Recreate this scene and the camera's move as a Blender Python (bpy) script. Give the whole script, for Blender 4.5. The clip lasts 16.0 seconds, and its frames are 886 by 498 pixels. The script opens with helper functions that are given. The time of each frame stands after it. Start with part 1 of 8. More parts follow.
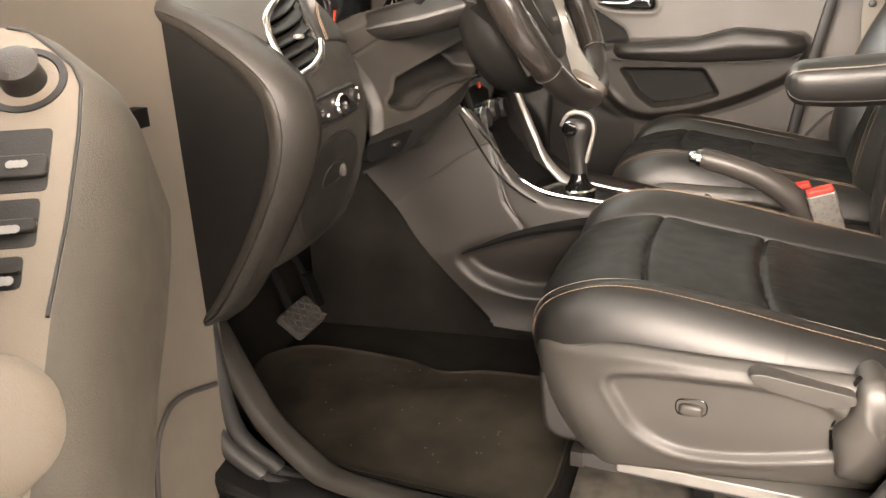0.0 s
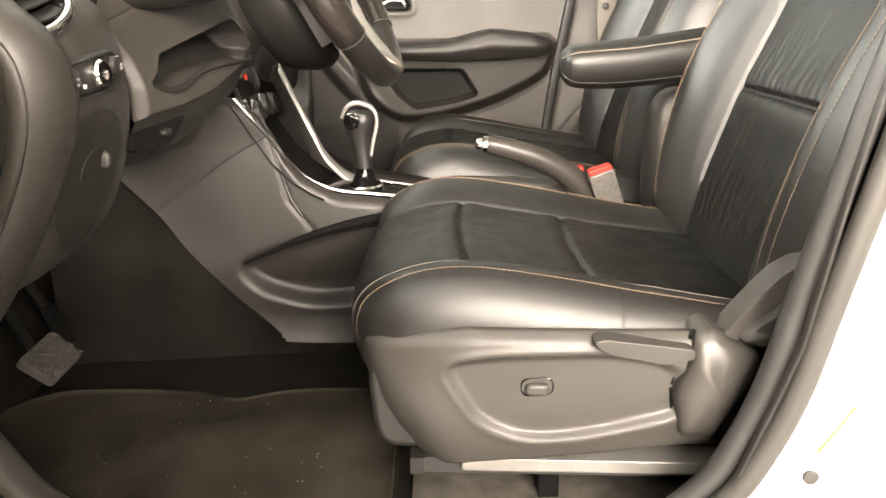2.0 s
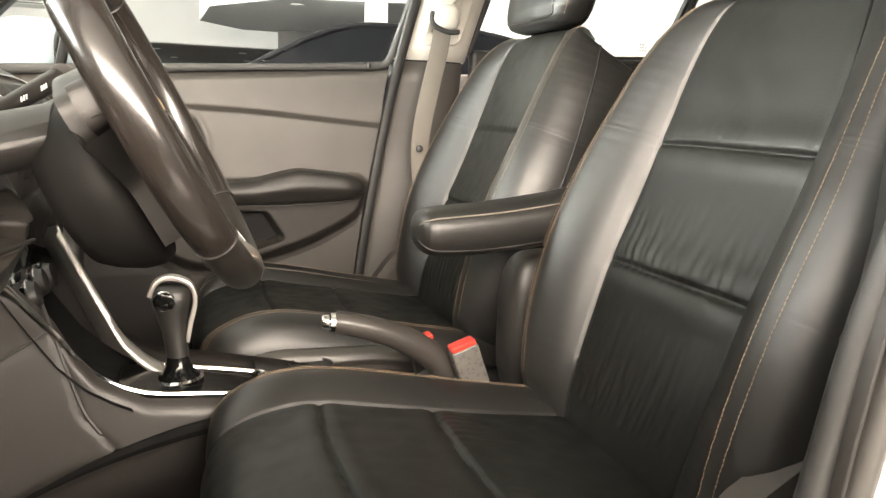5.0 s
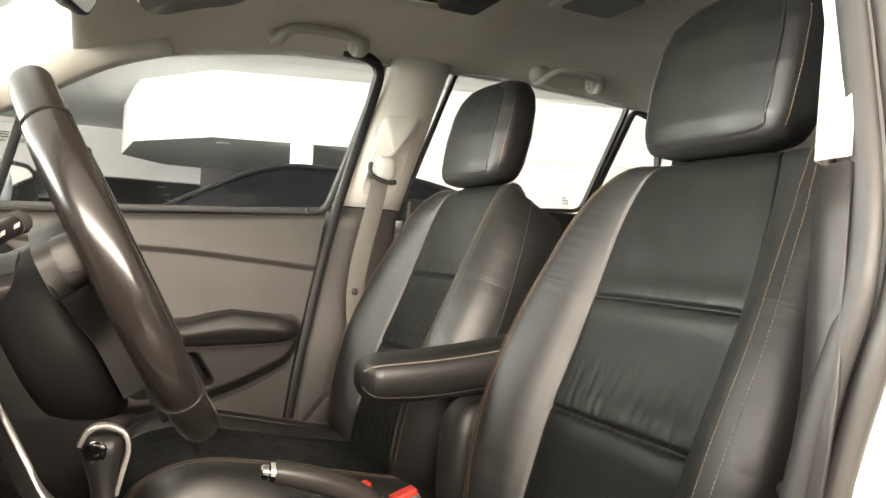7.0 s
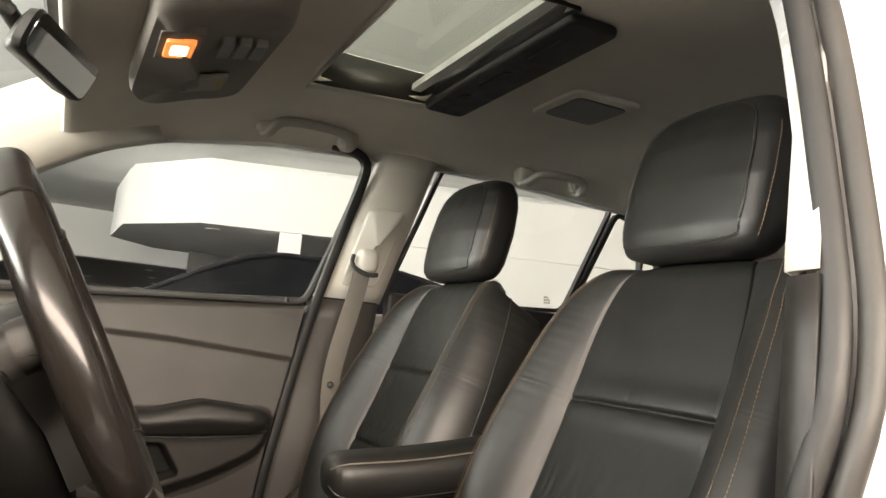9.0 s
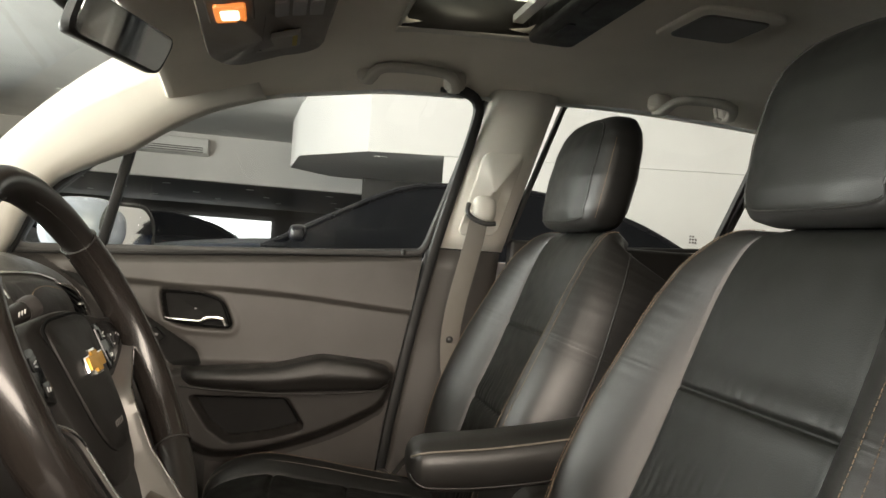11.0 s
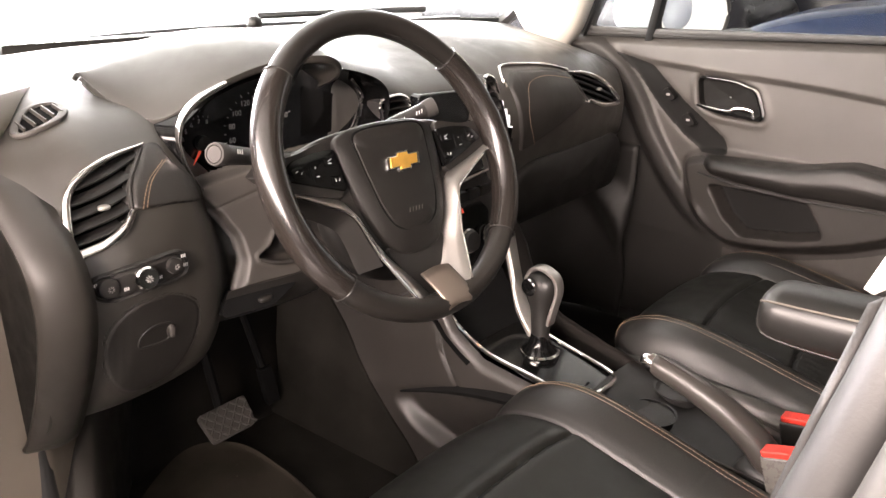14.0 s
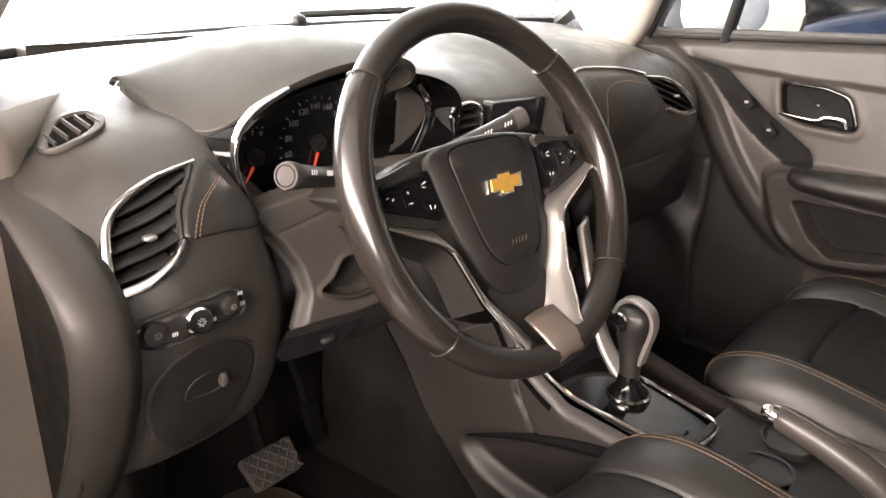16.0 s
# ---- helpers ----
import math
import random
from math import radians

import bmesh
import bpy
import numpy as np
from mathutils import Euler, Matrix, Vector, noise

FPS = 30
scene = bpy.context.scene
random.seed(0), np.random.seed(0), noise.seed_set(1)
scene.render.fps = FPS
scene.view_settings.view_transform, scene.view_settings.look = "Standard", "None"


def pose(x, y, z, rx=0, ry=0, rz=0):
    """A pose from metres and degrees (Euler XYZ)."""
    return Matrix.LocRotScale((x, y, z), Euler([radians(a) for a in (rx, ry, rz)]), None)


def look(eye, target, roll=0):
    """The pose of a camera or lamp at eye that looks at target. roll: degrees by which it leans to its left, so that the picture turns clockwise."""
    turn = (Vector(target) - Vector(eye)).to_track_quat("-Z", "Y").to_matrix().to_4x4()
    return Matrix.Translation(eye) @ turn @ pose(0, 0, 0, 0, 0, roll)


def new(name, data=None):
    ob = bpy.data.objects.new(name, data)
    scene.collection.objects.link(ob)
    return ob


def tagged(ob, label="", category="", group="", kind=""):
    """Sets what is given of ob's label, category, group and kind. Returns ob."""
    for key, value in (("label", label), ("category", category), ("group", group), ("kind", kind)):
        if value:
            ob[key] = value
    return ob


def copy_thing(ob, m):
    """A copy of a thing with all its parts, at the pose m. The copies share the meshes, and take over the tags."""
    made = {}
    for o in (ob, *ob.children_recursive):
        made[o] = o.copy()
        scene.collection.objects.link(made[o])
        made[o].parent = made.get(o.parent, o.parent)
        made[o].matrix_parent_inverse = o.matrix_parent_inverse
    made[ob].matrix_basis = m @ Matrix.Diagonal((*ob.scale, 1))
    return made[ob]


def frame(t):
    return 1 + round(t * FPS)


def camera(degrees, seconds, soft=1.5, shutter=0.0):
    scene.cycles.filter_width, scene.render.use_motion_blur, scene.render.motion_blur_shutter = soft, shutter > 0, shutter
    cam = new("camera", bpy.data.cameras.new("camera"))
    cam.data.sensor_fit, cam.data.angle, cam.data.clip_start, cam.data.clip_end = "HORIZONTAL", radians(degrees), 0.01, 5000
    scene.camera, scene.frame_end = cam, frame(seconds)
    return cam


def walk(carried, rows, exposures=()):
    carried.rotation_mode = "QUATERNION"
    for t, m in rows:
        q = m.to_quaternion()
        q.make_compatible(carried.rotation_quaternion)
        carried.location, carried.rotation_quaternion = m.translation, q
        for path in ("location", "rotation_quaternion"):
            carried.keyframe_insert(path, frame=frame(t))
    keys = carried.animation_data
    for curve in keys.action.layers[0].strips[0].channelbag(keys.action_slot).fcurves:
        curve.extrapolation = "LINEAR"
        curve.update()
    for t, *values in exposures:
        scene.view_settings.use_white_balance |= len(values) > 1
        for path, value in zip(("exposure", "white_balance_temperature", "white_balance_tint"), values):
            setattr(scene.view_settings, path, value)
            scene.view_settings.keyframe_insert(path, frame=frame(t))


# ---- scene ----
cam = camera(61.0, 16.0)
EXPOSURES = [(0, 0.32, 6650, 14), (1.2, 0.55, 6550, 12), (3.7, 0.34, 6550, 11), (5.8, -0.16, 6550, 10), (7.0, -0.48, 6600, 11), (8.2, -0.85, 6750, 12), (10.3, -1.36, 6600, 11), (11.0, -1.38, 6550, 10), (11.5, -0.97, 6500, 10), (12.0, -0.52, 6400, 12), (12.4, -0.02, 6250, 15), (13.0, 0.32, 6350, 19), (14.2, 0.04, 6400, 21), (16.0, -0.06, 6350, 20)]
PATH = [
    (0, (-0.122, -1.418, 0.995), (-0.783, 0.34, 0.308), -2.0),
    (0.5, (-0.161, -1.415, 0.949), (-0.577, 0.424, 0.282), -0.5),
    (1, (-0.185, -1.411, 0.923), (-0.448, 0.458, 0.262), 0.0),
    (1.5, (-0.212, -1.398, 0.919), (-0.342, 0.495, 0.286), -0.2),
    (2, (-0.224, -1.348, 0.916), (-0.223, 0.551, 0.288), -0.3),
    (2.5, (-0.229, -1.282, 0.93), (-0.151, 0.618, 0.313), -0.9),
    (3, (-0.268, -1.211, 0.941), (-0.074, 0.693, 0.359), -0.9),
    (3.5, (-0.301, -1.141, 0.958), (0.041, 0.749, 0.401), -0.7),
    (3.7, (-0.313, -1.119, 0.964), (0.095, 0.763, 0.423), -0.4),
    (5.8, (-0.368, -1.122, 0.996), (0.377, 0.722, 0.787), 2.6),
    (6, (-0.377, -1.127, 0.998), (0.401, 0.707, 0.828), 2.5),
    (6.5, (-0.387, -1.132, 1.003), (0.437, 0.689, 0.929), 2.5),
    (7, (-0.396, -1.132, 1.005), (0.447, 0.682, 1.016), 3.3),
    (7.5, (-0.392, -1.132, 1.002), (0.46, 0.673, 1.114), 4.0),
    (8, (-0.398, -1.135, 1.005), (0.462, 0.659, 1.21), 5.3),
    (8.2, (-0.394, -1.135, 1.006), (0.468, 0.652, 1.257), 5.4),
    (10.5, (-0.314, -1.118, 1.042), (0.413, 0.728, 1.295), 6.2),
    (11, (-0.222, -1.069, 1.106), (0.214, 0.883, 1.105), 4.2),
    (11.5, (-0.102, -1.021, 1.139), (-0.109, 0.964, 0.894), 3.8),
    (12, (-0.002, -1.011, 1.137), (-0.394, 0.904, 0.713), 4.4),
    (12.5, (0.079, -1.019, 1.144), (-0.692, 0.741, 0.59), 3.2),
    (13, (0.139, -1.017, 1.158), (-0.816, 0.629, 0.544), 1.9),
    (13.2, (0.165, -1.012, 1.157), (-0.857, 0.592, 0.537), 1.5),
    (13.5, (0.192, -0.994, 1.189), (-0.915, 0.52, 0.494), 1.8),
    (14, (0.228, -0.976, 1.216), (-0.982, 0.435, 0.477), 1.7),
    (14.5, (0.243, -0.967, 1.236), (-1.008, 0.422, 0.524), 1.3),
    (15, (0.248, -0.967, 1.231), (-0.993, 0.446, 0.55), 1.2),
    (15.5, (0.206, -0.965, 1.215), (-1.053, 0.433, 0.534), 1.4),
    (16, (0.058, -0.931, 1.193), (-1.171, 0.467, 0.462), 1.8),
]
walk(cam, [(t, look(eye, target, roll)) for t, eye, target, roll in PATH], EXPOSURES)

# ---- world and light ----
world = bpy.data.worlds.new("showroom_sky")
scene.world = world
world.use_nodes = True
sky = world.node_tree.nodes.new("ShaderNodeTexSky")
sky.sky_type, sky.sun_disc = "NISHITA", False
sky.sun_elevation, sky.sun_rotation = radians(50), radians(200)
world.node_tree.links.new(sky.outputs[0], world.node_tree.nodes["Background"].inputs[0])
world.node_tree.nodes["Background"].inputs[1].default_value = 0.08


def area(name, eye, target, w, h, watts, colour):
    data = bpy.data.lights.new(name, "AREA")
    data.shape, data.size, data.size_y, data.energy, data.color = "RECTANGLE", w, h, watts, colour
    ob = new(name, data)
    ob.matrix_world = look(eye, target)
    return ob


# daylight in the showroom's glazed front and its open driver's side
area("daylight_front", (-6.95, 1.6, 1.75), (0, 1.6, 1.75), 13.5, 2.9, 5200, (1.0, 0.98, 0.93))
area("daylight_side", (-0.3, -5.5, 2.6), (-0.2, 0, 0.8), 8.0, 1.8, 2300, (1.0, 0.87, 0.73))

# ---- mesh tools ----
def spline(pts, n, closed=False):
    """n points on a smooth curve through pts."""
    p = np.asarray(pts, float)
    k = len(p)
    if closed:
        p = np.vstack([p[-1:], p, p[:2]])
        t = np.linspace(0, k, n, endpoint=False)
    else:
        p = np.vstack([2 * p[0] - p[1], p, 2 * p[-1] - p[-2]])
        t = np.linspace(0, k - 1, n)
    i = np.minimum(t.astype(int), (k if closed else k - 1) - 1)
    f = (t - i)[:, None]
    a, b, c, d = p[i], p[i + 1], p[i + 2], p[i + 3]
    return 0.5 * (2 * b + (c - a) * f + (2 * a - 5 * b + 4 * c - d) * f ** 2 + (3 * b - a - 3 * c + d) * f ** 3)


def blend(x, xs, ys):
    """Smooth-stepped interpolation of ys over xs."""
    x = np.asarray(x, float)
    xs = np.asarray(xs, float)
    t = np.interp(x, xs, np.arange(len(xs)))
    return spline(np.asarray(ys, float)[:, None], 40 * (len(xs) - 1) + 1)[np.rint(t * 40).astype(int), 0] if len(xs) > 2 else np.interp(x, xs, ys)


def step(d, w):
    """0 below -w, 1 above w, smooth between."""
    t = np.clip(d / (2 * w) + 0.5, 0, 1)
    return t * t * (3 - 2 * t)


def inside(u, v, poly):
    """Signed distance from points to a polygon, positive inside."""
    p = np.asarray(poly, float)
    q = np.roll(p, -1, 0)
    u, v = np.asarray(u, float), np.asarray(v, float)
    best, odd = np.full(u.shape, 9.0), np.zeros(u.shape, bool)
    for (ax, ay), (bx, by) in zip(p, q):
        ex, ey = bx - ax, by - ay
        t = np.clip(((u - ax) * ex + (v - ay) * ey) / (ex * ex + ey * ey + 1e-12), 0, 1)
        best = np.minimum(best, np.hypot(u - ax - t * ex, v - ay - t * ey))
        if ay != by:
            odd ^= ((ay > v) != (by > v)) & (u < ex * (v - ay) / ey + ax)
    return np.where(odd, best, -best)


def near(u, v, line):
    """Distance from points to an open line."""
    best = np.full(np.shape(u), 9.0)
    for (ax, ay), (bx, by) in zip(line[:-1], line[1:]):
        ex, ey = bx - ax, by - ay
        t = np.clip(((u - ax) * ex + (v - ay) * ey) / (ex * ex + ey * ey + 1e-12), 0, 1)
        best = np.minimum(best, np.hypot(u - ax - t * ex, v - ay - t * ey))
    return best


def soften(poly, r, n=5):
    """A polygon with its corners rounded by about r."""
    p = np.asarray(poly, float)
    out = []
    for i in range(len(p)):
        a, b, c = p[i - 1], p[i], p[(i + 1) % len(p)]
        la, lc = np.linalg.norm(a - b), np.linalg.norm(c - b)
        s, e = b + (a - b) * min(r, la * 0.45) / la, b + (c - b) * min(r, lc * 0.45) / lc
        for t in np.linspace(0, 1, n):
            out.append((1 - t) ** 2 * s + 2 * t * (1 - t) * b + t * t * e)
    return np.array(out)


def thing(name, at, label, category, group="", kind=""):
    """An empty at its base that parents a thing's parts."""
    ob = new(name)
    ob.location = at
    ob.empty_display_size = 0.05
    return tagged(ob, label, category, group, kind)


def origin(ob):
    p = Vector((0, 0, 0))
    while ob:
        p += ob.location
        ob = ob.parent
    return p


def mesh(name, verts, faces, mat, parent=None, label="", smooth=40, bevel=0.0, solid=0.0, slots=None, sub=0, loose=False):
    """One mesh object, verts in world metres. slots: a material index for each face."""
    data = bpy.data.meshes.new(name)
    o = origin(parent) if parent else Vector((0, 0, 0))
    v = np.asarray(verts, float) - np.array(o)
    data.from_pydata(v.tolist(), [], faces)
    for m in (mat if isinstance(mat, (list, tuple)) else [mat]):
        data.materials.append(m)
    if slots is not None:
        data.polygons.foreach_set("material_index", [int(s) for s in slots])
    bm = bmesh.new()
    bm.from_mesh(data)
    if not loose:
        bmesh.ops.recalc_face_normals(bm, faces=bm.faces)
    bm.to_mesh(data)
    bm.free()
    if smooth:
        data.polygons.foreach_set("use_smooth", [True] * len(data.polygons))
        data.set_sharp_from_angle(angle=radians(smooth))
    data.update()
    ob = new(name, data)
    if parent:
        ob.parent = parent
    if solid:
        mod = ob.modifiers.new("thick", "SOLIDIFY")
        mod.thickness, mod.offset = solid, -1
    if bevel:
        mod = ob.modifiers.new("edge", "BEVEL")
        mod.width, mod.segments, mod.limit_method, mod.angle_limit = bevel, 3, "ANGLE", radians(35)
        mod.harden_normals = True
    if sub:
        mod = ob.modifiers.new("round", "SUBSURF")
        mod.levels = mod.render_levels = sub
    if label:
        ob["label"] = label
    return ob


def join(*packs):
    """Several (verts, faces) as one."""
    vs, fs, n = [], [], 0
    for v, f in packs:
        vs.append(np.asarray(v, float))
        fs += [tuple(i + n for i in q) for q in f]
        n += len(v)
    return np.vstack(vs), fs


def grid(g, wrap=False, ends=False):
    """A (rows, columns, 3) grid as verts and faces; wrap closes the columns, ends caps the rows."""
    g = np.asarray(g, float)
    a, b = g.shape[:2]
    faces = []
    for i in range(a - 1):
        for j in range(b if wrap else b - 1):
            k = (j + 1) % b
            faces.append((i * b + j, i * b + k, (i + 1) * b + k, (i + 1) * b + j))
    if ends:
        faces += [tuple(range(b))[::-1], tuple((a - 1) * b + j for j in range(b))]
    return g.reshape(-1, 3), faces


def slab(poly, axis, lo, hi):
    """A polygon drawn on the two other axes, thick from lo to hi along the axis."""
    p = np.asarray(poly, float)
    n = len(p)
    k = "xyz".index(axis)
    rows = []
    for h in (lo, hi):
        q = np.insert(p, k, h, axis=1)
        rows.append(q)
    return grid(np.array(rows), True, True)


def box(lo, hi):
    (a, b, c), (d, e, f) = lo, hi
    return slab([(a, b), (d, b), (d, e), (a, e)], "z", c, f)


def tube(path, r, sides=8, closed=False, flat=None, up=(0, 0, 1), taper=None):
    """A round or flat (width, height) bar along a path."""
    p = np.asarray(path, float)
    n = len(p)
    t = np.roll(p, -1, 0) - np.roll(p, 1, 0) if closed else np.gradient(p, axis=0)
    t /= np.linalg.norm(t, axis=1)[:, None] + 1e-12
    ref = np.asarray(up, float)
    side = np.cross(t, ref)
    bad = np.linalg.norm(side, axis=1) < 0.05
    side[bad] = np.cross(t[bad], (1, 0.3, 0))
    side /= np.linalg.norm(side, axis=1)[:, None]
    top = np.cross(side, t)
    if flat:
        w, h = flat
        prof = soften([(-w / 2, -h / 2), (w / 2, -h / 2), (w / 2, h / 2), (-w / 2, h / 2)], min(w, h) * 0.35, 3)
    else:
        a = np.linspace(0, 2 * np.pi, sides, endpoint=False)
        prof = np.c_[np.cos(a), np.sin(a)] * r
    k = np.ones(n) if taper is None else np.interp(np.linspace(0, 1, n), np.linspace(0, 1, len(taper)), taper)
    g = p[:, None] + (side[:, None] * prof[None, :, :1] + top[:, None] * prof[None, :, 1:]) * k[:, None, None]
    if closed:
        g = np.concatenate([g, g[:1]])
    return grid(g, True, not closed)


def lathe(profile, at, way, n=24):
    """A turned body: (radius, height) rows round the direction way."""
    w = Vector(way).normalized()
    s = w.orthogonal().normalized()
    u = w.cross(s)
    a = np.linspace(0, 2 * np.pi, n, endpoint=False)
    g = [[np.array(at) + np.array(w) * h + (np.array(s) * math.cos(x) + np.array(u) * math.sin(x)) * max(r, 1e-4) for x in a] for r, h in profile]
    return grid(np.array(g), True, True)


def bead(path, gap, length, r):
    """Stitches: short bars along a path."""
    p = np.asarray(path, float)
    d = np.r_[0, np.cumsum(np.linalg.norm(np.diff(p, axis=0), axis=1))]
    packs = []
    for s in np.arange(0, d[-1] - length, gap):
        ends = [[np.interp(s + k * length, d, p[:, c]) for c in range(3)] for k in (0, 0.5, 1)]
        packs.append(tube(ends, r, 4))
    return join(*packs)


def dome(centre, half, power=3.0, nu=24, nv=32, axis=2):
    """A cushion-like rounded block."""
    u = np.linspace(-np.pi / 2, np.pi / 2, nu)[:, None]
    v = np.linspace(-np.pi, np.pi, nv, endpoint=False)[None, :]

    def c(a):
        return np.sign(np.cos(a)) * np.abs(np.cos(a)) ** (2 / power)

    def s(a):
        return np.sign(np.sin(a)) * np.abs(np.sin(a)) ** (2 / power)
    q = [c(u) * c(v), c(u) * s(v), s(u) * np.ones_like(v)]
    q = q[-(axis + 1) % 3:] + q[:-(axis + 1) % 3] if axis != 2 else q
    g = np.stack([centre[i] + half[i] * q[i] for i in range(3)], -1)
    return grid(g, True, True)


# ---- materials ----
def material(name, colour, rough=0.5, metal=0.0, grain=0.0, scale=400.0, vary=0.12, rvary=0.08, spec=0.5, coat=0.0, kind="noise", blotch=6.0, emit=None, stretch=(1, 1, 1)):
    m = bpy.data.materials.new(name)
    m.use_nodes = True
    t = m.node_tree
    n, l = t.nodes, t.links
    b = n["Principled BSDF"]
    b.inputs["Base Color"].default_value = (*colour, 1)
    b.inputs["Roughness"].default_value = rough
    b.inputs["Metallic"].default_value = metal
    b.inputs["Specular IOR Level"].default_value = spec
    b.inputs["Coat Weight"].default_value = coat
    b.inputs["Coat Roughness"].default_value = 0.06
    if emit:
        b.inputs["Emission Color"].default_value = (*emit[0], 1)
        b.inputs["Emission Strength"].default_value = emit[1]
    co = n.new("ShaderNodeTexCoord")
    mp = n.new("ShaderNodeMapping")
    mp.inputs["Scale"].default_value = stretch
    l.new(co.outputs["Object"], mp.inputs["Vector"])
    big = n.new("ShaderNodeTexNoise")
    big.inputs["Scale"].default_value, big.inputs["Detail"].default_value = blotch, 5
    l.new(mp.outputs[0], big.inputs["Vector"])
    ramp = n.new("ShaderNodeMapRange")
    ramp.inputs["From Min"].default_value, ramp.inputs["From Max"].default_value = 0.3, 0.7
    ramp.inputs["To Min"].default_value, ramp.inputs["To Max"].default_value = 1 - vary, 1 + vary
    l.new(big.outputs["Fac"], ramp.inputs["Value"])
    mul = n.new("ShaderNodeVectorMath")
    mul.operation = "SCALE"
    mul.inputs[0].default_value = colour
    l.new(ramp.outputs[0], mul.inputs["Scale"])
    l.new(mul.outputs[0], b.inputs["Base Color"])
    rr = n.new("ShaderNodeMapRange")
    rr.inputs["From Min"].default_value, rr.inputs["From Max"].default_value = 0.3, 0.7
    rr.inputs["To Min"].default_value, rr.inputs["To Max"].default_value = max(rough - rvary, 0.02), min(rough + rvary, 1)
    mid = n.new("ShaderNodeTexNoise")
    mid.inputs["Scale"].default_value, mid.inputs["Detail"].default_value = blotch * 5, 6
    l.new(mp.outputs[0], mid.inputs["Vector"])
    l.new(mid.outputs["Fac"], rr.inputs["Value"])
    l.new(rr.outputs[0], b.inputs["Roughness"])
    if grain:
        if kind == "noise":
            fine = n.new("ShaderNodeTexNoise")
            fine.inputs["Detail"].default_value = 3
            out = fine.outputs["Fac"]
        else:
            fine = n.new("ShaderNodeTexVoronoi")
            fine.feature = "DISTANCE_TO_EDGE" if kind == "cells" else "F1"
            out = fine.outputs["Distance"]
        fine.inputs["Scale"].default_value = scale
        l.new(mp.outputs[0], fine.inputs["Vector"])
        bump = n.new("ShaderNodeBump")
        bump.inputs["Strength"].default_value, bump.inputs["Distance"].default_value = grain, 0.0006
        l.new(out, bump.inputs["Height"])
        l.new(bump.outputs[0], b.inputs["Normal"])
    return m


def glass(name, tint, rough=0.0, through_part=0.9):
    """Thin clear pane: mostly see-through, with a real glossy film."""
    m = bpy.data.materials.new(name)
    m.use_nodes = True
    n, l = m.node_tree.nodes, m.node_tree.links
    n.remove(n["Principled BSDF"])
    clear, gloss, mix, facing = n.new("ShaderNodeBsdfTransparent"), n.new("ShaderNodeBsdfGlossy"), n.new("ShaderNodeMixShader"), n.new("ShaderNodeLayerWeight")
    clear.inputs[0].default_value = (*tint, 1)
    gloss.inputs["Roughness"].default_value = rough
    facing.inputs["Blend"].default_value = 0.5
    power, fade = n.new("ShaderNodeMath"), n.new("ShaderNodeMath")
    power.operation, fade.operation = "POWER", "MULTIPLY_ADD"
    power.inputs[1].default_value = 4.0
    fade.inputs[1].default_value, fade.inputs[2].default_value = 0.5, 0.04
    l.new(facing.outputs["Facing"], power.inputs[0])
    l.new(power.outputs[0], fade.inputs[0])
    l.new(fade.outputs[0], mix.inputs[0])
    l.new(clear.outputs[0], mix.inputs[1])
    l.new(gloss.outputs[0], mix.inputs[2])
    l.new(mix.outputs[0], n["Material Output"].inputs["Surface"])
    return m


LEATHER = material("black_leather", (0.015, 0.0143, 0.0132), 0.40, spec=0.64, grain=0.2, scale=620, kind="cells", vary=0.12, rvary=0.025)
INSERT = material("perforated_leather", (0.0102, 0.0104, 0.0090), 0.43, spec=0.34, grain=0.2, scale=650, kind="dots", vary=0.12)
THREAD = material("tan_thread", (0.22, 0.155, 0.10), 0.7, vary=0.2, blotch=60)
PIPING = material("pale_thread", (0.17, 0.15, 0.125), 0.7, vary=0.2, blotch=60)
SEATPLASTIC = material("seat_cover_plastic", (0.052, 0.048, 0.043), 0.36, grain=0.4, scale=900, vary=0.08)
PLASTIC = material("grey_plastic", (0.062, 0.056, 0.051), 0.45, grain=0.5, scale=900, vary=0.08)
CHARCOAL = material("charcoal_plastic", (0.019, 0.017, 0.0152), 0.44, grain=0.5, scale=900, vary=0.09)
DARKPLASTIC = material("black_plastic", (0.020, 0.0185, 0.017), 0.42, grain=0.5, scale=900, vary=0.1)
SOFTPAD = material("dash_pad", (0.038, 0.0345, 0.030), 0.39, spec=0.8, grain=0.25, scale=700, vary=0.07, kind="cells")
GLOSSBLACK = material("gloss_black", (0.005, 0.005, 0.005), 0.12, vary=0.05, rvary=0.03, spec=0.28, coat=0.04)
CHROME = material("chrome", (0.82, 0.8, 0.78), 0.12, 1.0, vary=0.04, rvary=0.04)
ZINC = material("zinc_metal", (0.26, 0.25, 0.235), 0.42, 0.4, vary=0.12, blotch=20)
SATIN = material("satin_silver", (0.46, 0.44, 0.415), 0.38, 0.85, vary=0.05, grain=0.1, scale=1200)
GREIGE = material("pillar_trim", (0.62, 0.59, 0.53), 0.6, grain=0.4, scale=900, vary=0.05)
HEADLINER = material("headliner_cloth", (0.74, 0.69, 0.61), 0.95, grain=0.6, scale=1100, vary=0.05)
CARPET = material("carpet", (0.010, 0.0092, 0.008), 1.0, spec=0.05, grain=1.0, scale=600, vary=0.3, blotch=14)
MATCLOTH = material("floor_mat_cloth", (0.029, 0.025, 0.0195), 1.0, spec=0.05, grain=1.0, scale=900, vary=0.5, blotch=7)
